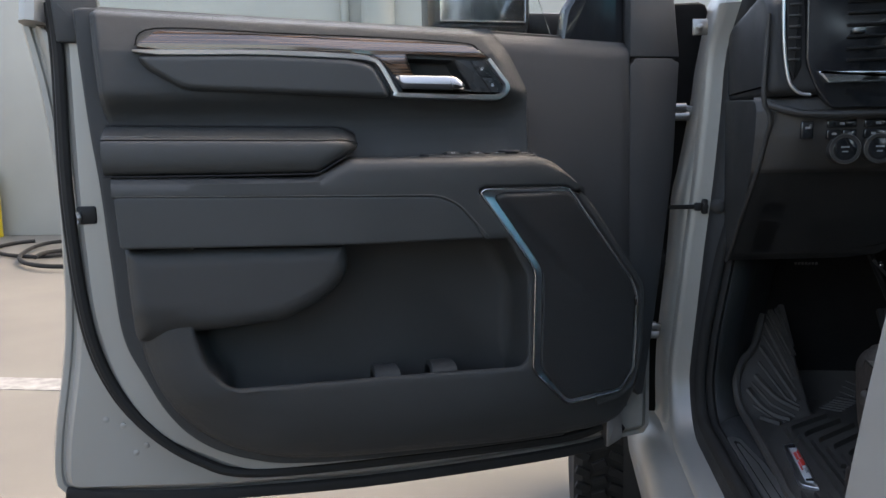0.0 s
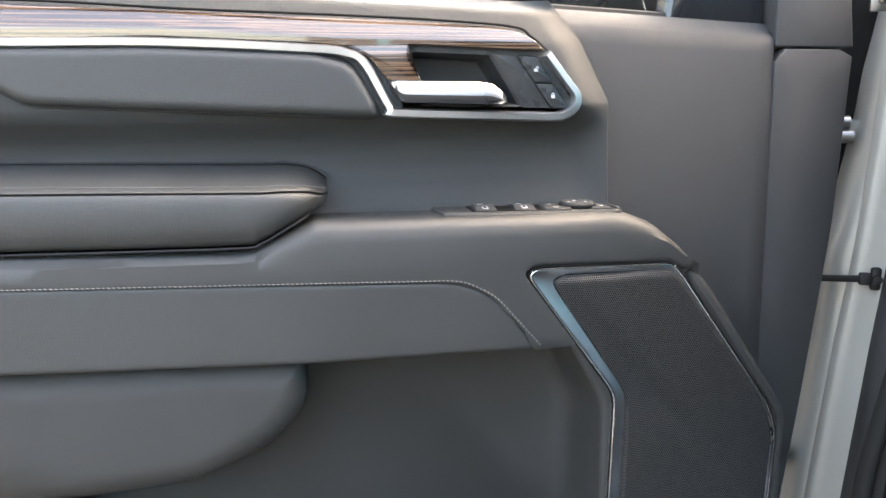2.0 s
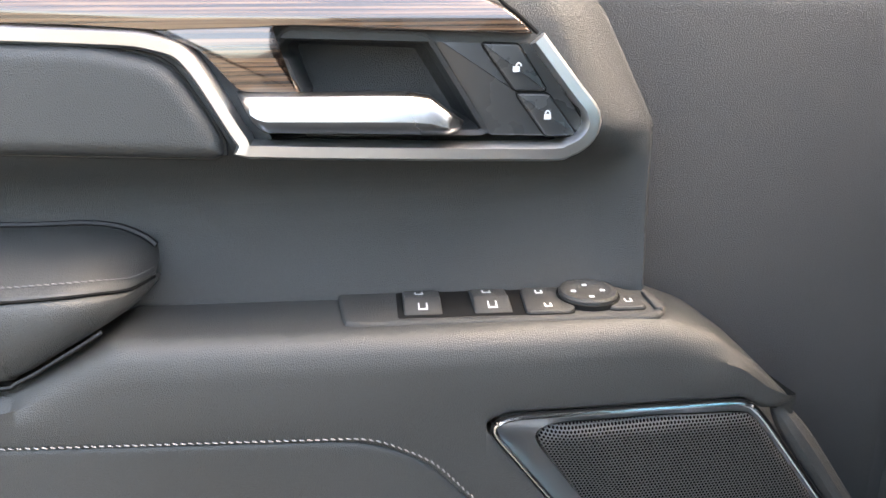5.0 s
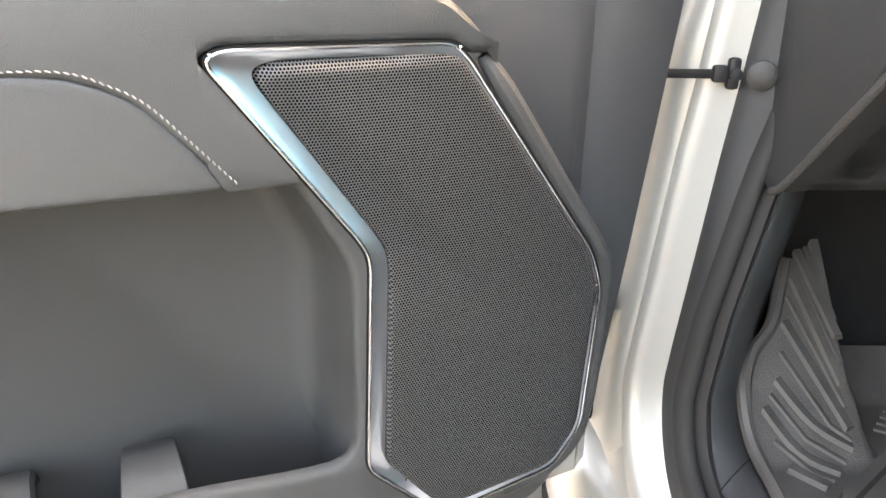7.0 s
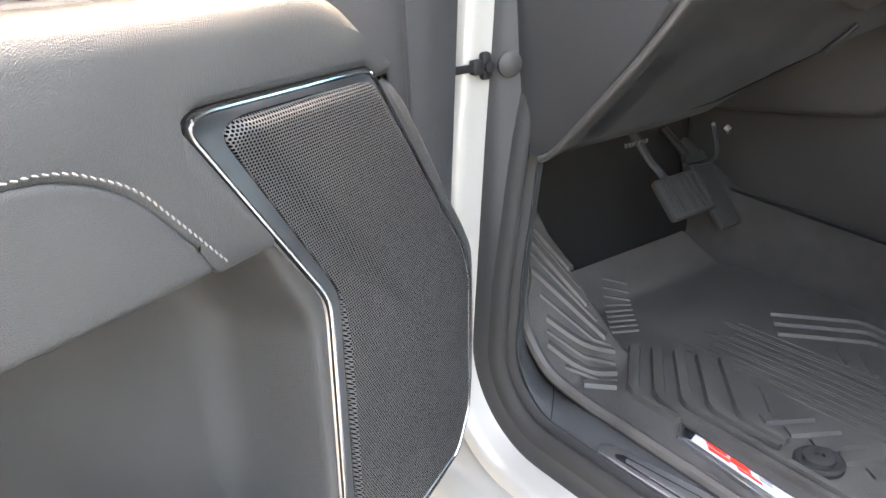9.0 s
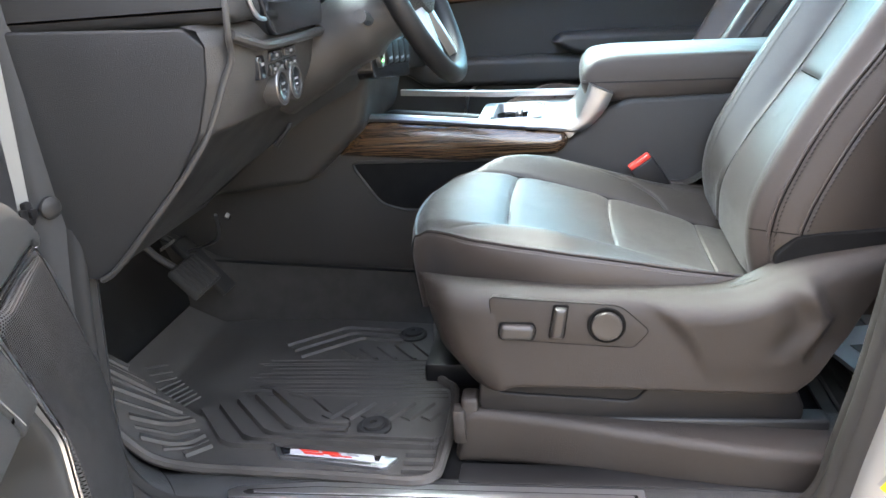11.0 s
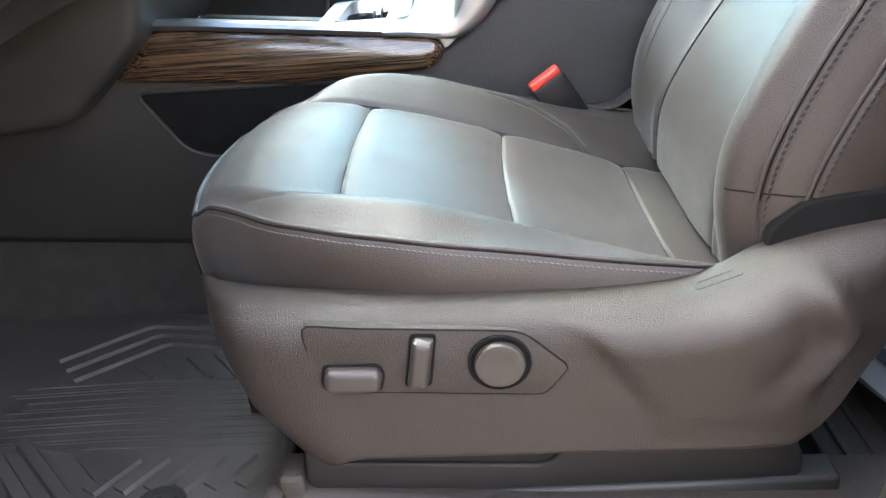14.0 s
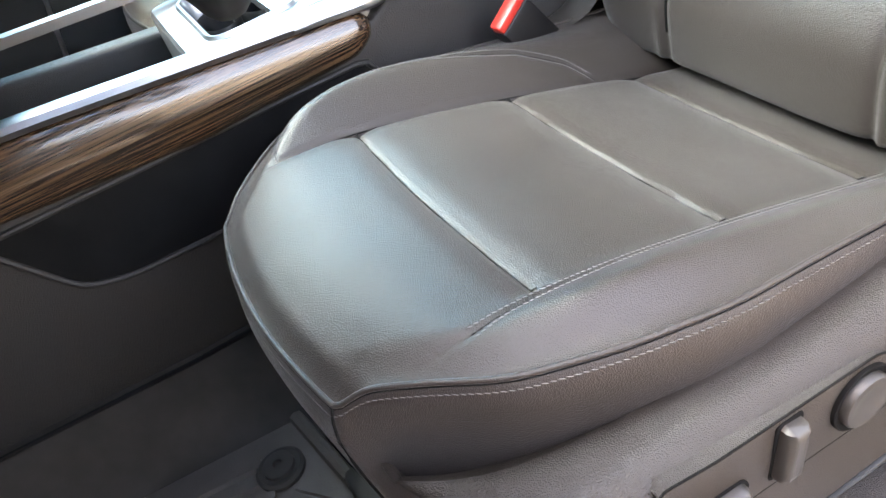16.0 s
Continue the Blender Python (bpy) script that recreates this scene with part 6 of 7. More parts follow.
# ---------- console ----------
def build_console():
    con = holder("center_console", Matrix.Identity(4), "dark centre console with wood side, silver rails and cup holders", "console")
    side = lambda q, h: (0.80 - h, q[0], q[1])
    body = rounded([(1.0, 0.70), (1.0, 1.05), (0.56, 1.10), (0.50, 1.12), (0.06, 1.075), (-0.05, 1.165), (-0.55, 1.165), (-0.55, 0.70)], 0.02)
    part("console_body", join(slab(spaced(body, 80), -0.03, 0.0, 0.01, side), slab(spaced(body, 80), -0.30, -0.27, 0.01, side), box(0.81, 1.09, -0.55, -0.02, 0.72, 1.15, 0.01), box(0.81, 1.09, -0.02, 0.56, 0.72, 1.02, 0.01)), CONSOLE, con, "dark grained console body")
    # recess in the side: its shade is a flat black sheet, not a cavity
    hollow_shade = rounded([(0.525, 1.058), (0.462, 0.960), (0.41, 0.945), (0.10, 0.93), (0.06, 0.95), (0.06, 1.05)], 0.02)
    part("hollow_shade", slab(spaced(hollow_shade, 60), -0.02, 0.0015, 0.001, side), CARPET, con, "flat black sheet for the shaded recess in the console side")
    part("hollow_rim", tube([(0.799, q.x, q.y) for q in spaced(hollow_shade, 80)], 0.004, 8, up=(1, 0, 0), closed=True), CONSOLE, con)
    w = rounded([(0.545, 1.075), (0.49, 1.143), (0.45, 1.146), (0.10, 1.112), (0.060, 1.108), (0.046, 1.094), (0.052, 1.074), (0.075, 1.060), (0.27, 1.053)], 0.008)
    part("wood_panel", quilt(spaced(w, 140), dome(0.05, 0.004, 0.022), side, 60, 20, base=-0.005), WOOD_Y, con, "glossy brown wood side panel")
    rail = [(0.792, 0.52, 1.150), (0.790, 0.45, 1.1535), (0.790, 0.25, 1.134), (0.790, 0.10, 1.119), (0.791, 0.05, 1.114), (0.793, 0.02, 1.112)]
    rows = [[(x + a, y, z + b) for a, b in ((0.0, -0.007), (-0.004, 0.0), (0.0, 0.006), (0.012, 0.008), (0.024, 0.006), (0.024, -0.006))] for x, y, z in smooth_path(rail, 5)]
    part("silver_rail", grid(rows, closed=True, caps=True), BRUSHED, con, "satin silver rail")
    rows = [[(x + a, y, z + b) for a, b in ((0.0, -0.007), (0.0, 0.006), (0.02, 0.006), (0.02, -0.006))] for x, y, z in ((1.055, 0.45, 1.165), (1.055, 0.22, 1.150), (1.055, 0.02, 1.145))]
    part("silver_rail", grid(rows, closed=True, caps=True), BRUSHED, con, "satin silver rail")
    # swept silver corner up to the armrest
    rows = []
    for y, z, dy, dz, wide in ((0.135, 1.122, 0.0, 1.0, 0.006), (0.10, 1.120, 0.05, 1.0, 0.007), (0.060, 1.116, 0.05, 1.0, 0.009), (0.036, 1.117, 0.35, 0.94, 0.013), (0.018, 1.126, 0.72, 0.69, 0.017), (0.004, 1.143, 0.86, 0.5, 0.021), (-0.010, 1.165, 0.88, 0.47, 0.024), (-0.020, 1.190, 0.9, 0.42, 0.026)):
        a, b = (y - dy * wide, z - dz * wide), (y + dy * wide, z + dz * wide)
        rows.append([(0.802, *a), (0.789, *a), (0.784, (a[0] * 0.8 + b[0] * 0.2), (a[1] * 0.8 + b[1] * 0.2)), (0.783, y, z), (0.787, (a[0] * 0.1 + b[0] * 0.9), (a[1] * 0.1 + b[1] * 0.9)), (0.794, *b), (1.06, *b), (1.06, *a)])
    cols = [smooth_path(c, 5) for c in zip(*rows)]
    part("silver_corner", grid([list(r) for r in zip(*cols)], closed=True, caps=True), BRUSHED, con, "swept satin silver corner")
    # tray with two cup holders
    tray = rounded([(0.815, 0.02), (1.06, 0.02), (1.06, 0.245), (0.815, 0.245)], 0.02)
    mouth = rounded([(0.842, 0.104), (1.026, 0.104), (1.026, 0.210), (0.842, 0.210)], 0.022)
    o, q = spaced(tray, 80), spaced(mouth, 80)
    loops = [(o, 1.03), (o, 1.124), (inset(o, 0.004), 1.128), (inset(q, -0.006), 1.128), (inset(q, -0.003), 1.1325), (q, 1.132), (inset(q, 0.003), 1.127), (inset(q, 0.006), 1.06)]
    part("cup_tray", grid([[(p[0], p[1], z) for p in loop] for loop, z in loops], closed=True), BRUSHED, con, "satin silver cup holder tray with a raised lip")
    part("cup_well", box(0.845, 1.023, 0.107, 0.207, 1.055, 1.065, 0.002), CARPET, con, "dark cup holder bottom")
    for y in (0.131, 0.184):
        part("cup_ring", disc([(0.0225, 0.0), (0.0235, 0.052), (0.0255, 0.056), (0.0265, 0.052), (0.0265, 0.0)], 32, Matrix.Translation((0.93, y, 1.065)) @ Matrix.Diagonal((1.6, 1.0, 1.0, 1.0))), DARK, con, "dark cup holder ring")
    part("cup_divider", box(0.945, 0.985, 0.150, 0.165, 1.07, 1.129, 0.005), STEEL, con)
    part("bin", box(0.815, 1.06, 0.25, 0.52, 1.0, 1.05, 0.006), CARPET, con, "black open storage bin")
    # padded armrest
    arm = rounded([(0.018, 1.178), (0.020, 1.216), (0.0, 1.246), (-0.05, 1.252), (-0.55, 1.24), (-0.55, 1.158), (-0.02, 1.158)], 0.02)
    rows = []
    for x, k in ((0.815, 0.012), (0.818, 0.005), (0.826, 0.0), (0.95, -0.002), (1.06, 0.0), (1.072, 0.005), (1.076, 0.012)):
        rows.append([(x, q.x, q.y) for q in inset(spaced(arm, 90), k)])
    ar = part("armrest", grid(rows, closed=True, caps=True), SEAT, con, "padded black leather armrest", 50)
    line = [(0.8165, y, 1.205 - 0.02 * max(0, -y)) for y in np.linspace(0.015, -0.5, 30)]
    part("stitching", stitches([Vector(p) for p in line], 0.006, 0.0045, 0.0009, (-1, 0, 0)), THREAD, ar, "grey stitching")
    part("armrest_seam", tube([(0.8155, y, 1.200 - 0.02 * max(0, -y)) for y in np.linspace(0.018, -0.5, 20)], 0.0016, 6), DARK, ar)
    return con


build_console()


# ---------- dash, column, pedals ----------
def build_dash():
    dash = holder("dashboard", Matrix.Identity(4), "dark grey dashboard with switches and silver trimmed vents", "dashboard")
    END = [(1.064, 0.712), (1.082, 0.683), (1.163, 0.602), (1.206, 0.564), (1.266, 0.522), (1.33, 0.500), (1.375, 0.494), (1.40, 0.505)]
    # lower panel: across x, each station from its lower edge up
    low = [(0.10, 0.708, 1.064), (0.25, 0.685, 1.066), (0.36, 0.66, 1.070), (0.42, 0.645, 1.082), (0.48, 0.60, 1.14), (0.52, 0.57, 1.165), (0.60, 0.53, 1.195), (0.70, 0.48, 1.225), (0.80, 0.46, 1.235), (1.0, 0.46, 1.23), (1.70, 0.50, 1.15)]
    rows = []
    for i in range(80):
        x = 0.118 + 1.57 * i / 79
        yb, zb = ramp_at(x, [(a, b) for a, b, c in low]), ramp_at(x, [(a, c) for a, b, c in low])
        yt = 0.47 - 0.03 * ease(x, 0.12, 0.25)
        row = []
        for j in range(90):
            f = j / 89
            z = zb + (1.260 - zb) * j / 54 if j <= 54 else 1.260 + 0.135 * (j - 54) / 35
            f = (z - zb) / (1.395 - zb)
            y = ramp_at(z, END) - 0.012 if x < 0.75 else yb + (yt - yb) * f
            g = ease(x, 0.40, 0.75)
            y = y * (1 - g) + g * (yb + (yt - yb) * f)
            y -= 0.03 * ease(x, 0.118, 0.19) * ease(z, 1.20, 1.32)
            y += 0.012 * ease(z, 1.268, 1.256) * ease(x, 0.13, 0.15) * ease(x, 0.52, 0.46)
            row.append((x, y + 0.010 * ease(x, 0.132, 0.118), z))
        rows.append([(x, yb + 0.06, zb + 0.01)] + row + [(x, row[-1][1] + 0.02, 1.402)])
    cut = 55
    part("lower_panel", grid([r[cut:] for r in rows]), DASH, dash, "dark grained lower dash panel", 50)
    # rows below the seam get a darker plastic that stands in for shade
    part("knee_panel", grid([r[:cut + 1] for r in rows]), KNEE, dash, "knee panel under the dash, darkened for shade", 50)
    cap = [(y, z) for z, y in END[:-1]] + [(0.52, 1.398), (0.98, 1.42), (0.98, 1.08), (0.76, 1.064)]
    # end cap takes the dark plastic as the shade behind the doorway seal
    part("end_cap", slab(rounded(cap, 0.006), -0.20, -0.120, 0.004, lambda q, h: (-h, q[0], q[1])), KNEE, dash, "end cap of the dash, darkened for the shaded gap")
    bead = [(0.118, 0.708, 1.064), (0.118, 0.679, 1.082), (0.119, 0.598, 1.163), (0.122, 0.558, 1.206), (0.128, 0.512, 1.266), (0.135, 0.482, 1.33), (0.137, 0.470, 1.352), (0.134, 0.466, 1.370), (0.124, 0.462, 1.388), (0.121, 0.458, 1.42), (0.123, 0.456, 1.48), (0.125, 0.456, 1.545)]
    part("end_bead", tube(smooth_path(bead, 5), 0.0045, 8), DASH, dash, "raised edge of the dash end")
    ledge = [(0.133, 0.462, 1.386), (0.145, 0.456, 1.380), (0.168, 0.449, 1.372), (0.20, 0.446, 1.366), (0.30, 0.444, 1.364), (0.46, 0.444, 1.364)]
    part("panel_ledge", tube(smooth_path(ledge, 6), 0.009, 10, 0.8), DASH, dash, "rounded top edge of the lower dash panel")
    part("underside", grid([[(0.12, 0.72, 1.07), (0.12, 1.02, 1.10)], [(0.40, 0.66, 1.10), (0.40, 1.02, 1.12)], [(0.75, 0.50, 1.25), (0.75, 1.02, 1.2)], [(1.7, 0.50, 1.16), (1.7, 1.02, 1.16)]]), DARK, dash)
    part("upper_pad", slab(rounded([(0.445, 1.40), (0.455, 1.56), (0.50, 1.60), (0.75, 1.57), (1.05, 1.47), (1.05, 1.40)], 0.02), -1.70, -0.125, 0.02, lambda q, h: (-h, q[0], q[1])), KNEE, dash, "soft dark dash top")
    # vent in gloss black with silver edge
    front = lambda q, h: (q[0], 0.446 - h, q[1])
    vent = part("vent_housing", slab(rounded([(0.185, 1.60), (0.187, 1.455), (0.205, 1.41), (0.232, 1.375), (0.46, 1.375), (0.46, 1.60)], 0.012), -0.03, 0.006, 0.003, front), GLOSS, dash, "gloss black vent surround")
    for k in range(7):
        part("vent_slat", box(0.252, 0.44, 0.432, 0.441, 1.455 + 0.020 * k, 1.460 + 0.020 * k, 0.002), DARK, vent)
    part("vent_tab", box(0.258, 0.278, 0.424, 0.436, 1.503, 1.511, 0.003), SATIN, vent)
    part("vent_bar", slab(rounded([(0.203, 1.440), (0.34, 1.436), (0.36, 1.425), (0.34, 1.418), (0.222, 1.418)], 0.004), 0.004, 0.018, 0.004, front), CHROME, vent, "polished silver vent bar")
    part("side_vent", slab(rounded([(0.150, 1.60), (0.155, 1.45), (0.168, 1.425), (0.18, 1.45), (0.178, 1.60)], 0.006), -0.02, 0.004, 0.003, front), DARK, dash)
    for k in range(7):
        part("side_slat", box(0.156, 0.176, 0.438, 0.443, 1.46 + 0.019 * k, 1.464 + 0.019 * k, 0.001), DASH, dash)
    part("silver_edge", tube(smooth_path([(0.146, 0.443, 1.60), (0.149, 0.443, 1.50), (0.158, 0.442, 1.43), (0.175, 0.440, 1.405), (0.195, 0.438, 1.400)], 5), 0.003, 8), SATIN, dash)
    # light switches
    def key(x0, x1, z0, z1):
        return part("switch_button", box(x0, x1, 0.452, 0.478, z0, z1, 0.003), GLOSS, dash, "gloss black switch")
    key(0.186, 0.208, 1.322, 1.354)
    b = key(0.230, 0.281, 1.341, 1.355)
    key(0.230, 0.254, 1.321, 1.338), key(0.257, 0.281, 1.321, 1.338)
    key(0.293, 0.340, 1.341, 1.355), key(0.293, 0.340, 1.321, 1.338)
    for x, z in ((0.197, 1.342), (0.255, 1.348), (0.242, 1.330), (0.269, 1.330), (0.316, 1.348), (0.308, 1.330), (0.327, 1.330)):
        part("switch_mark", box(x - 0.004, x + 0.004, 0.4508, 0.4525, z - 0.002, z + 0.002, 0), MARK, dash)
    for x in (0.262, 0.320):
        k = part("rotary_knob", disc([(0.0275, 0), (0.0275, 0.021), (0.0255, 0.024), (0.021, 0.024), (0.0205, 0.022), (0.004, 0.022)], 44, Matrix.Translation((x, 0.474, 1.303)) @ pose(0, 0, 0, 90)), DASH, dash, "ribbed grey rotary knob with a black face", 25)
        part("knob_face", disc([(0.0203, 0.0222), (0.018, 0.0230), (0.003, 0.0230)], 30, Matrix.Translation((x, 0.474, 1.303)) @ pose(0, 0, 0, 90)), GLOSS, k)
        part("knob_edge", tube([(x + 0.0265 * math.cos(a), 0.4515, 1.303 + 0.0265 * math.sin(a)) for a in [i * math.pi / 18 for i in range(36)]], 0.0009, 6, up=(0, 1, 0), closed=True), STEEL, k, "silver knob edge")
        part("knob_mark", join(box(x - 0.007, x + 0.007, 0.4505, 0.4518, 1.305, 1.308, 0), box(x - 0.005, x + 0.005, 0.4505, 0.4518, 1.297, 1.2995, 0)), MARK, k)
    part("hood_lever", tube([(0.525, 0.545, 1.20), (0.515, 0.555, 1.185), (0.508, 0.575, 1.163)], [0.004, 0.004, 0.006], 8), DARK, dash)
    part("service_bolt", disc([(0.006, 0), (0.006, 0.008), (0.003, 0.01)], 8, Matrix.Translation((0.408, 0.645, 1.066)) @ pose(0, 0, 0, 120)), CHROME, dash)
    part("under_label", join(*[box(0.255 + 0.007 * k, 0.259 + 0.007 * k, 0.690, 0.692, 1.056, 1.061, 0) for k in range(7)]), SATIN_DARK, dash)
    return dash


build_dash()


def build_wheel():
    wheel = holder("steering_wheel", Matrix.Translation((0.505, 0.305, 1.440)) @ pose(0, 0, 0, 66, 0, 0), "black leather steering wheel with silver spoke trim", "steering wheel")
    part("rim", tube([(0.178 * math.cos(a), 0.178 * math.sin(a), 0) for a in [i * math.pi / 36 for i in range(72)]], 0.0165, 14, closed=True), DARK, wheel)
    part("hub", disc([(0.001, 0.03), (0.05, 0.028), (0.072, 0.012), (0.075, -0.03), (0.001, -0.05)], 32), SOFT, wheel)
    for a in (0, 180, 245, 295):
        g = radians(a)
        d, s = Vector((math.cos(g), math.sin(g), 0)), Vector((-math.sin(g), math.cos(g), 0))
        wide = 0.03 if a < 200 else 0.014
        rows = [[d * r + s * k * wide * (1 if r < 0.1 else 0.8) + Vector((0, 0, h)) for k, h in ((-1, -0.008), (-1, 0.006), (1, 0.006), (1, -0.008))] for r in (0.06, 0.11, 0.172)]
        part("spoke", grid(rows, closed=True, caps=True), SATIN if a > 200 else SOFT, wheel)
    col = holder("steering_column", Matrix.Identity(4), "dark plastic steering column shroud", "steering column")
    part("shroud", tube(smooth_path([(0.505, 0.32, 1.40), (0.505, 0.38, 1.37), (0.505, 0.46, 1.335), (0.505, 0.56, 1.28)], 4), [0.055] * 4 + [0.068] * 4 + [0.075] * 5, 16, 0.9), DASH, col)
    part("stalk", tube([(0.44, 0.36, 1.375), (0.36, 0.345, 1.385), (0.29, 0.335, 1.39)], [0.009, 0.008, 0.010], 8), PLASTIC, col)
    # switch bank with the start button
    bank = holder("start_panel", Matrix.Identity(4), "gloss black switch bank with a green-lit start button", "switch panel")
    part("bank_face", slab(rounded([(0.70, 1.335), (0.70, 1.262), (0.725, 1.245), (1.06, 1.205), (1.08, 1.335)], 0.008), -0.10, 0.0, 0.004, lambda q, h: (q[0], 0.425 - h, q[1])), GLOSS, bank)
    part("start_ring", disc([(0.024, 0), (0.024, 0.007), (0.022, 0.009), (0.0205, 0.006)], 36, Matrix.Translation((0.755, 0.425, 1.288)) @ pose(0, 0, 0, 90)), STEEL, bank, "steel ring of the start button")
    part("start_button", disc([(0.0205, 0.0), (0.0195, 0.006), (0.004, 0.006)], 30, Matrix.Translation((0.755, 0.425, 1.288)) @ pose(0, 0, 0, 90)), DARK, bank)
    green = bpy.data.materials.new("green_light")
    green.use_nodes = True
    q = green.node_tree.nodes["Principled BSDF"]
    q.inputs["Emission Color"].default_value, q.inputs["Emission Strength"].default_value = (0.05, 0.9, 0.25, 1), 1.5
    part("start_light", box(0.750, 0.760, 0.4155, 0.4168, 1.276, 1.279, 0), green, bank, "small green light")
    for k in range(4):
        part("bank_key", box(0.80 + 0.062 * k, 0.852 + 0.062 * k, 0.415, 0.43, 1.262 - 0.006 * k, 1.315 - 0.006 * k, 0.004), DARK, bank)
        part("bank_mark", box(0.812 + 0.062 * k, 0.838 + 0.062 * k, 0.4138, 0.4152, 1.272 - 0.006 * k, 1.277 - 0.006 * k, 0), MARK, bank)
    # stack side in darker console plastic, for the shade below the dash
    part("stack_panel", slab(rounded([(0.44, 1.258), (0.47, 1.14), (0.60, 1.03), (0.90, 1.0), (0.90, 1.30), (0.5, 1.32)], 0.02), -1.08, -0.73, 0.02, lambda q, h: (-h, q[0], q[1])), CONSOLE, bank, "centre stack side, darkened for shade")


build_wheel()
ped = holder("brake_pedal", Matrix.Translation((0.525, 0.79, 0.905)) @ pose(0, 0, 0, 48, 0, 0), "black ribbed rubber brake pedal", "pedal")
part("pad", box(-0.055, 0.055, -0.038, 0.038, -0.008, 0.010, 0.006), RUBBER, ped)
for k in range(6):
    part("pad_rib", box(-0.045 + 0.016 * k, -0.037 + 0.016 * k, -0.032, 0.032, 0.008, 0.014, 0.002), RUBBER, ped)
part("pedal_arm", tube([(0, 0.0, -0.008), (-0.01, 0.08, -0.02), (-0.03, 0.22, -0.01)], 0.008, 8), BODY, ped)
gas = holder("accelerator_pedal", Matrix.Translation((0.70, 0.86, 0.86)) @ pose(0, 0, 0, 50, 0, 0), "black rubber pad accelerator pedal", "pedal")
part("pad", box(-0.03, 0.03, -0.08, 0.08, -0.008, 0.008, 0.006), RUBBER, gas)
part("pedal_arm", tube([(0, 0.07, -0.008), (0, 0.15, -0.03)], 0.008, 8), BODY, gas)
cable = holder("pedal_cable", Matrix.Identity(4), "thin grey cable under the dash", "cable")
part("wire", tube(smooth_path([(0.40, 0.66, 1.07), (0.47, 0.70, 1.0), (0.52, 0.79, 0.96)], 6), 0.003, 6), STEEL, cable)


# ---------- far door, cab details ----------
def build_far_door():
    d = holder("passenger_door", Matrix.Identity(4), "closed dark grey passenger door trim beyond the console", "car door")
    side = lambda q, h: (1.74 - h, q[0], q[1])
    part("trim_panel", slab(rounded([(0.72, 0.70), (0.72, 1.45), (-0.50, 1.45), (-0.50, 0.70)], 0.03), -0.10, 0.0, 0.01, side), SOFT, d)
    part("armrest_pad", quilt(rounded([(0.10, 1.20), (0.06, 1.228), (-0.46, 1.218), (-0.46, 1.15), (0.02, 1.155)], 0.015), dome(0.02, 0.0, 0.07), side, 40, 16, base=-0.01), LEATHER, d)
    part("armrest_body", quilt(rounded([(0.62, 1.155), (0.60, 1.17), (-0.46, 1.15), (-0.46, 1.06), (0.50, 1.075)], 0.01), dome(0.02, 0.0, 0.05), side, 40, 16, base=-0.01), LEATHER, d)
    part("speaker_line", tube([(1.735, y, z) for y, z in ((0.66, 1.168), (0.31, 1.143), (0.296, 1.138), (0.292, 1.130), (0.37, 1.045), (0.40, 0.9), (0.40, 0.8))], 0.005, 8), SMOKE, d, "smoked chrome speaker line")
    part("wood_strip", slab(rounded([(0.55, 1.36), (-0.45, 1.40), (-0.45, 1.37), (0.5, 1.33)], 0.006), -0.01, 0.02, 0.004, side), WOOD_Y, d)
    part("lower_edge", box(1.64, 1.80, -1.3, 0.9, 0.60, 0.72, 0.02), PLASTIC, d)
    pane = part("window_pane", grid([[(1.735, 0.62, 1.45), (1.735, -0.5, 1.45)], [(1.62, 0.2, 1.92), (1.62, -0.5, 1.92)]]), TINTED, d, "blue-green tinted side window glass")
    part("rear_side", box(1.70, 1.78, -1.3, -0.50, 0.70, 1.40, 0.02), SOFT, d)


build_far_door()

# rear footwell mat and paper
rear = holder("rear_mat", Matrix.Identity(4), "black ribbed rubber mat behind the seat", "floor mat")
part("sheet", box(0.20, 0.80, -1.1, -0.36, 0.698, 0.706, 0.003), MAT, rear)
for k in range(22):
    part("rib", box(0.22, 0.78, -0.39 - 0.03 * k, -0.382 - 0.03 * k, 0.705, 0.710, 0.002), MAT, rear)
paper = holder("paper_mat", Matrix.Translation((0.45, -0.60, 0.712)) @ pose(0, 0, 0, 6, -4, 20), "white paper floor cover with dark print", "paper")
part("sheet", quilt(rounded([(-0.2, -0.17), (0.2, -0.17), (0.2, 0.17), (-0.2, 0.17)], 0.03), lambda dd, q: 0.012 + 0.006 * math.sin(q[0] * 20) * math.sin(q[1] * 14), on_top, 24, 18, base=0.008), WHITE, paper)
for k in range(4):
    part("print_bar", box(-0.15, 0.12 - 0.03 * (k % 2), 0.10 - 0.05 * k, 0.125 - 0.05 * k, 0.0185, 0.0195, 0), BODY, paper)

# stickers on the rear pillar
def sticker(x, y, z, tilt, w_, h_, mats, label):
    s = holder("pillar_sticker", Matrix.Translation((x, y, z)) @ pose(0, 0, 0, 0, 0, -52.4) @ pose(0, 0, 0, tilt, 0, 0), label, "sticker")
    part("sheet", box(-0.0012, 0.0, -w_ / 2, w_ / 2, -h_ / 2, h_ / 2, 0), mats, s)
    for k in range(5):
        a = -w_ * 0.42 + w_ * 0.19 * k
        part("print_bar", box(-0.0018, -0.0010, a, a + w_ * 0.05, -h_ * 0.38, h_ * (0.40 - 0.12 * (k % 3)), 0), MARK_DARK, s)
    return s


MARK_DARK = material("print_dark", (0.08, 0.08, 0.08), 0.6)
sticker(-0.0023, -0.3906, 0.910, 22, 0.10, 0.08, WHITE, "white printed label on the door pillar")
s = sticker(0.0258, -0.346, 0.8154, 25, 0.05, 0.075, WHITE, "white and yellow warning label on the door pillar")
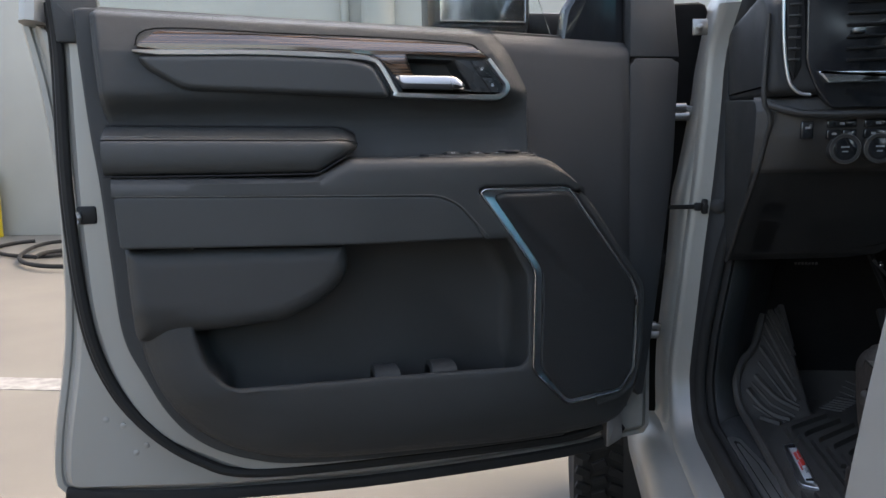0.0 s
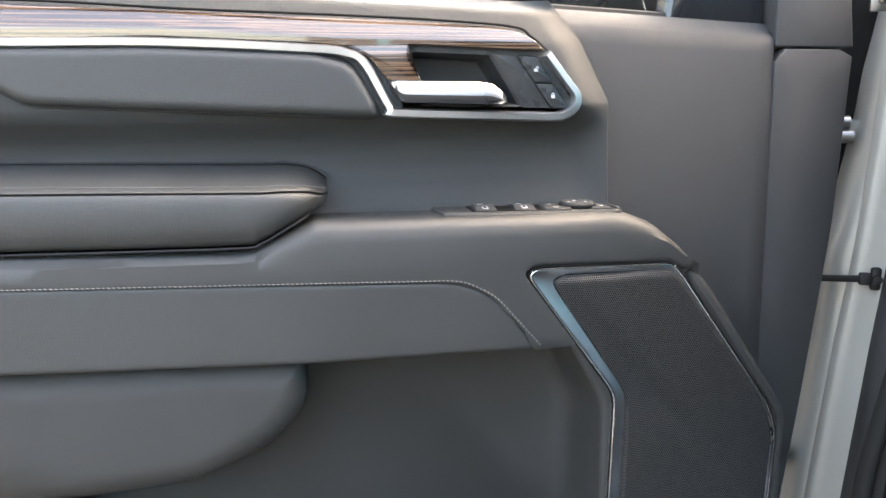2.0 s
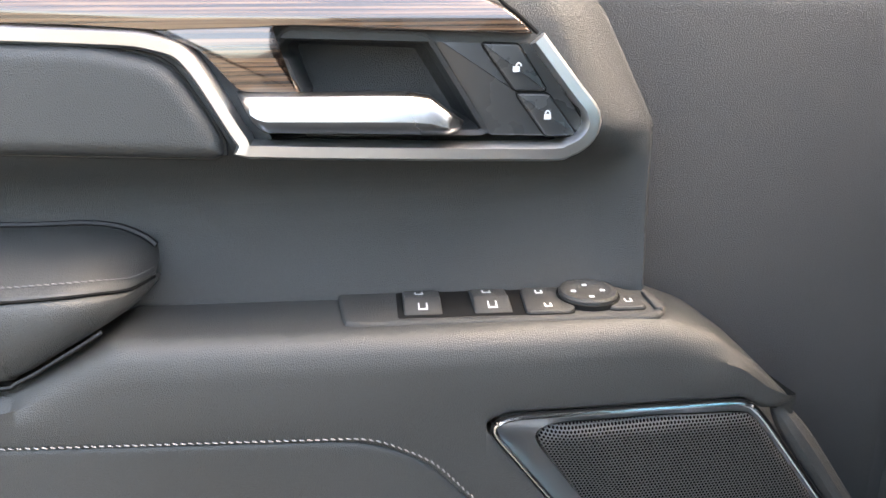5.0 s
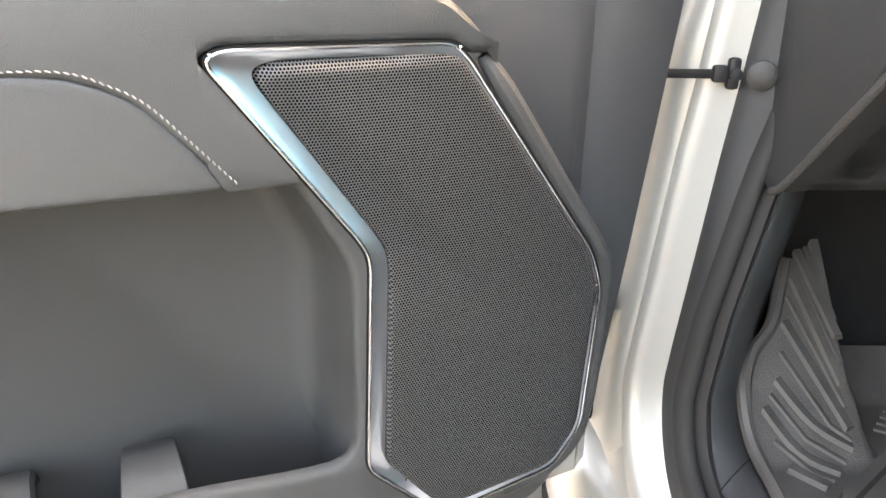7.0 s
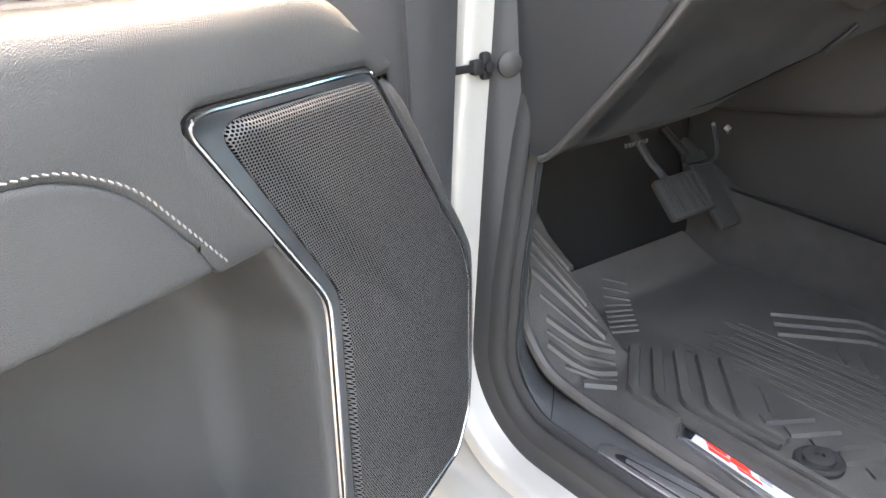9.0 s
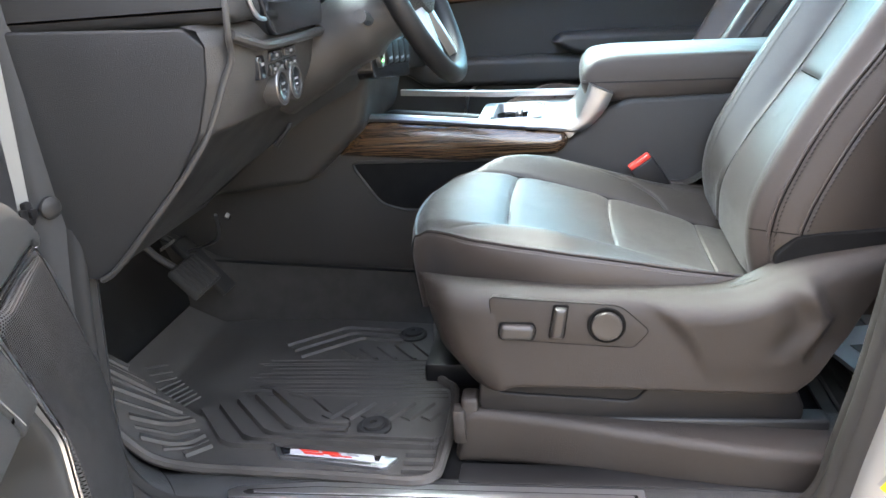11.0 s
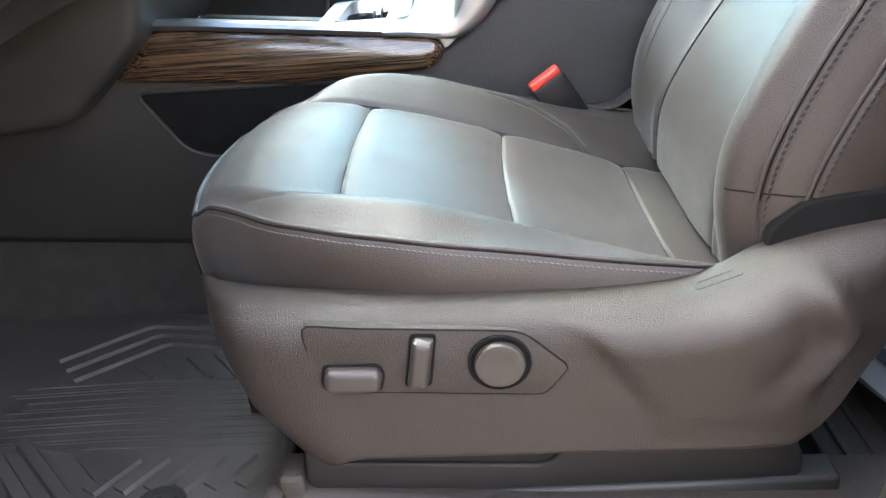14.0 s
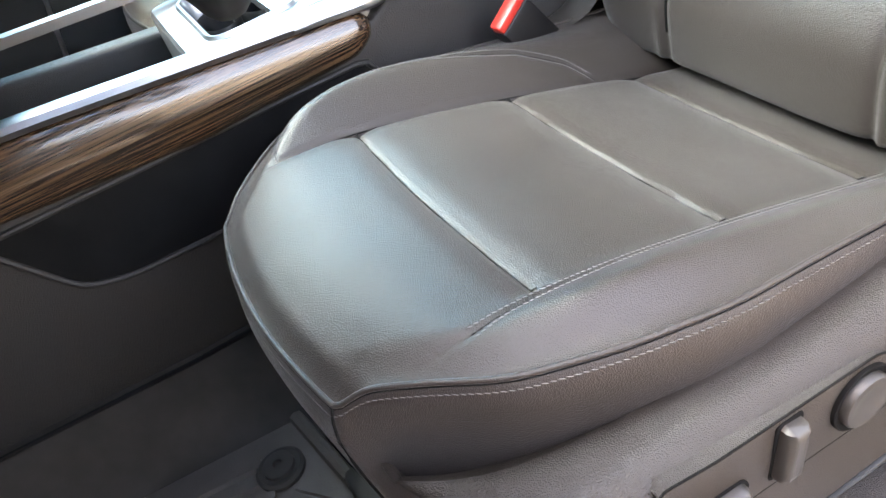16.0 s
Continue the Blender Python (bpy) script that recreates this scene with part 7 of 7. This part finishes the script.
part("yellow_block", box(-0.0022, -0.0014, -0.02, -0.004, -0.03, 0.03, 0), YELLOW, s)
part("yellow_block", box(-0.0022, -0.0014, 0.006, 0.02, -0.03, 0.012, 0), YELLOW, s)


# ---------- outside: tyre, mirror, yard ----------
def build_tyre():
    w = holder("front_wheel", Matrix.Translation((-0.07, 1.62, 0.40)) @ pose(0, 0, 0, 0, 90, 0), "black all-terrain front tyre on a silver rim", "wheel")
    part("tyre", disc([(0.22, -0.11), (0.30, -0.13), (0.375, -0.125), (0.395, -0.10), (0.40, 0), (0.395, 0.10), (0.375, 0.125), (0.30, 0.13), (0.22, 0.11)], 72), RUBBER, w)
    block = box(-0.022, 0.022, -0.012, 0.012, -0.006, 0.008, 0.002, 1)
    me = bpy.data.meshes.new("tread_block")
    block.to_mesh(me)
    block.free()
    me.materials.append(RUBBER)
    for k in range(48):
        for j, off in enumerate((-0.10, -0.05, 0.0, 0.05, 0.10)):
            a = (k + 0.5 * (j % 2)) * 2 * math.pi / 48
            o = new("tread_block", me)
            o.parent = w
            o.matrix_basis = Matrix.Translation((0.402 * math.cos(a), 0.402 * math.sin(a), off)) @ Matrix.Rotation(a, 4, "Z") @ Matrix.Rotation(radians(90), 4, "Y") @ Matrix.Rotation(0.4 * (1 if j % 2 else -1), 4, "Z")
    part("rim", disc([(0.225, -0.10), (0.215, -0.085), (0.10, -0.05), (0.04, -0.06), (0.001, -0.06)], 48), SATIN, w)
    liner = holder("wheel_liner", Matrix.Identity(4), "black plastic wheel arch liner", "wheel liner")
    rows = [[(x, 1.62 + 0.50 * math.cos(a), 0.42 + 0.50 * math.sin(a)) for x in (-0.06, 0.35)] for a in [i * math.pi / 16 for i in range(-2, 19)]]
    part("liner", grid(rows), BODY, liner)


build_tyre()
mir = holder("door_mirror", DOOR @ Matrix.Translation((0.40, -0.27, 1.60)), "black tow mirror with a chrome cap outside the window", "mirror")
part("housing", box(-0.11, 0.13, -0.06, 0.06, -0.03, 0.27, 0.03, 4), GLOSS, mir)
part("mirror_glass", box(-0.09, 0.11, 0.058, 0.064, 0.0, 0.25, 0.004), CHROME, mir)
part("arm", box(-0.30, -0.10, -0.03, 0.03, -0.03, 0.03, 0.012), DARK, mir)


def build_yard():
    hose = holder("yard_hose", Matrix.Identity(4), "black hose lying on the concrete by the wall", "hose")
    pts = []
    for i in range(100):
        a, f = i * 0.14, ease(i, 30, 66)
        along, side_ = (1.15 - 0.35 * f) * math.cos(a), (0.55 - 0.08 * f) * math.sin(a) * (1 + 0.12 * math.sin(1.7 * a))
        pts.append((-7.40 + 1.30 * f - 0.64 * along - 0.77 * side_, 9.02 - 1.26 * f + 0.77 * along - 0.64 * side_, 0.03 + 0.0006 * i))
    part("hose_line", tube(pts, 0.027, 8), RUBBER, hose)
    post = holder("bollard", Matrix.Translation((-9.50, 10.75, 0)), "yellow bollard with flaking paint", "bollard")
    part("post", disc([(0.16, 0), (0.16, 1.0), (0.12, 1.08), (0.02, 1.1)], 24), YELLOW, post)
    pipe = holder("wall_pipe", Matrix.Identity(4), "white painted pipe on the wall", "pipe")
    part("pipe_run", tube([(-3.35, 10.9, 0), (-3.35, 10.9, 5.5)], 0.06, 12), WALL, pipe)
    part("pipe_run", tube([(-2.85, 10.9, 0), (-2.85, 10.9, 5.5)], 0.25, 16), WALL, pipe)
    hang = holder("hung_hose", Matrix.Translation((-5.9, 10.97, 2.55)), "dark hose hung on the wall", "hose")
    part("hose_line", tube([(0.5 * math.cos(a), 0, 0.16 * math.sin(a) + 0.02 * a) for a in [i * 0.3 for i in range(40)]], 0.03, 8), RUBBER, hang)


build_yard()
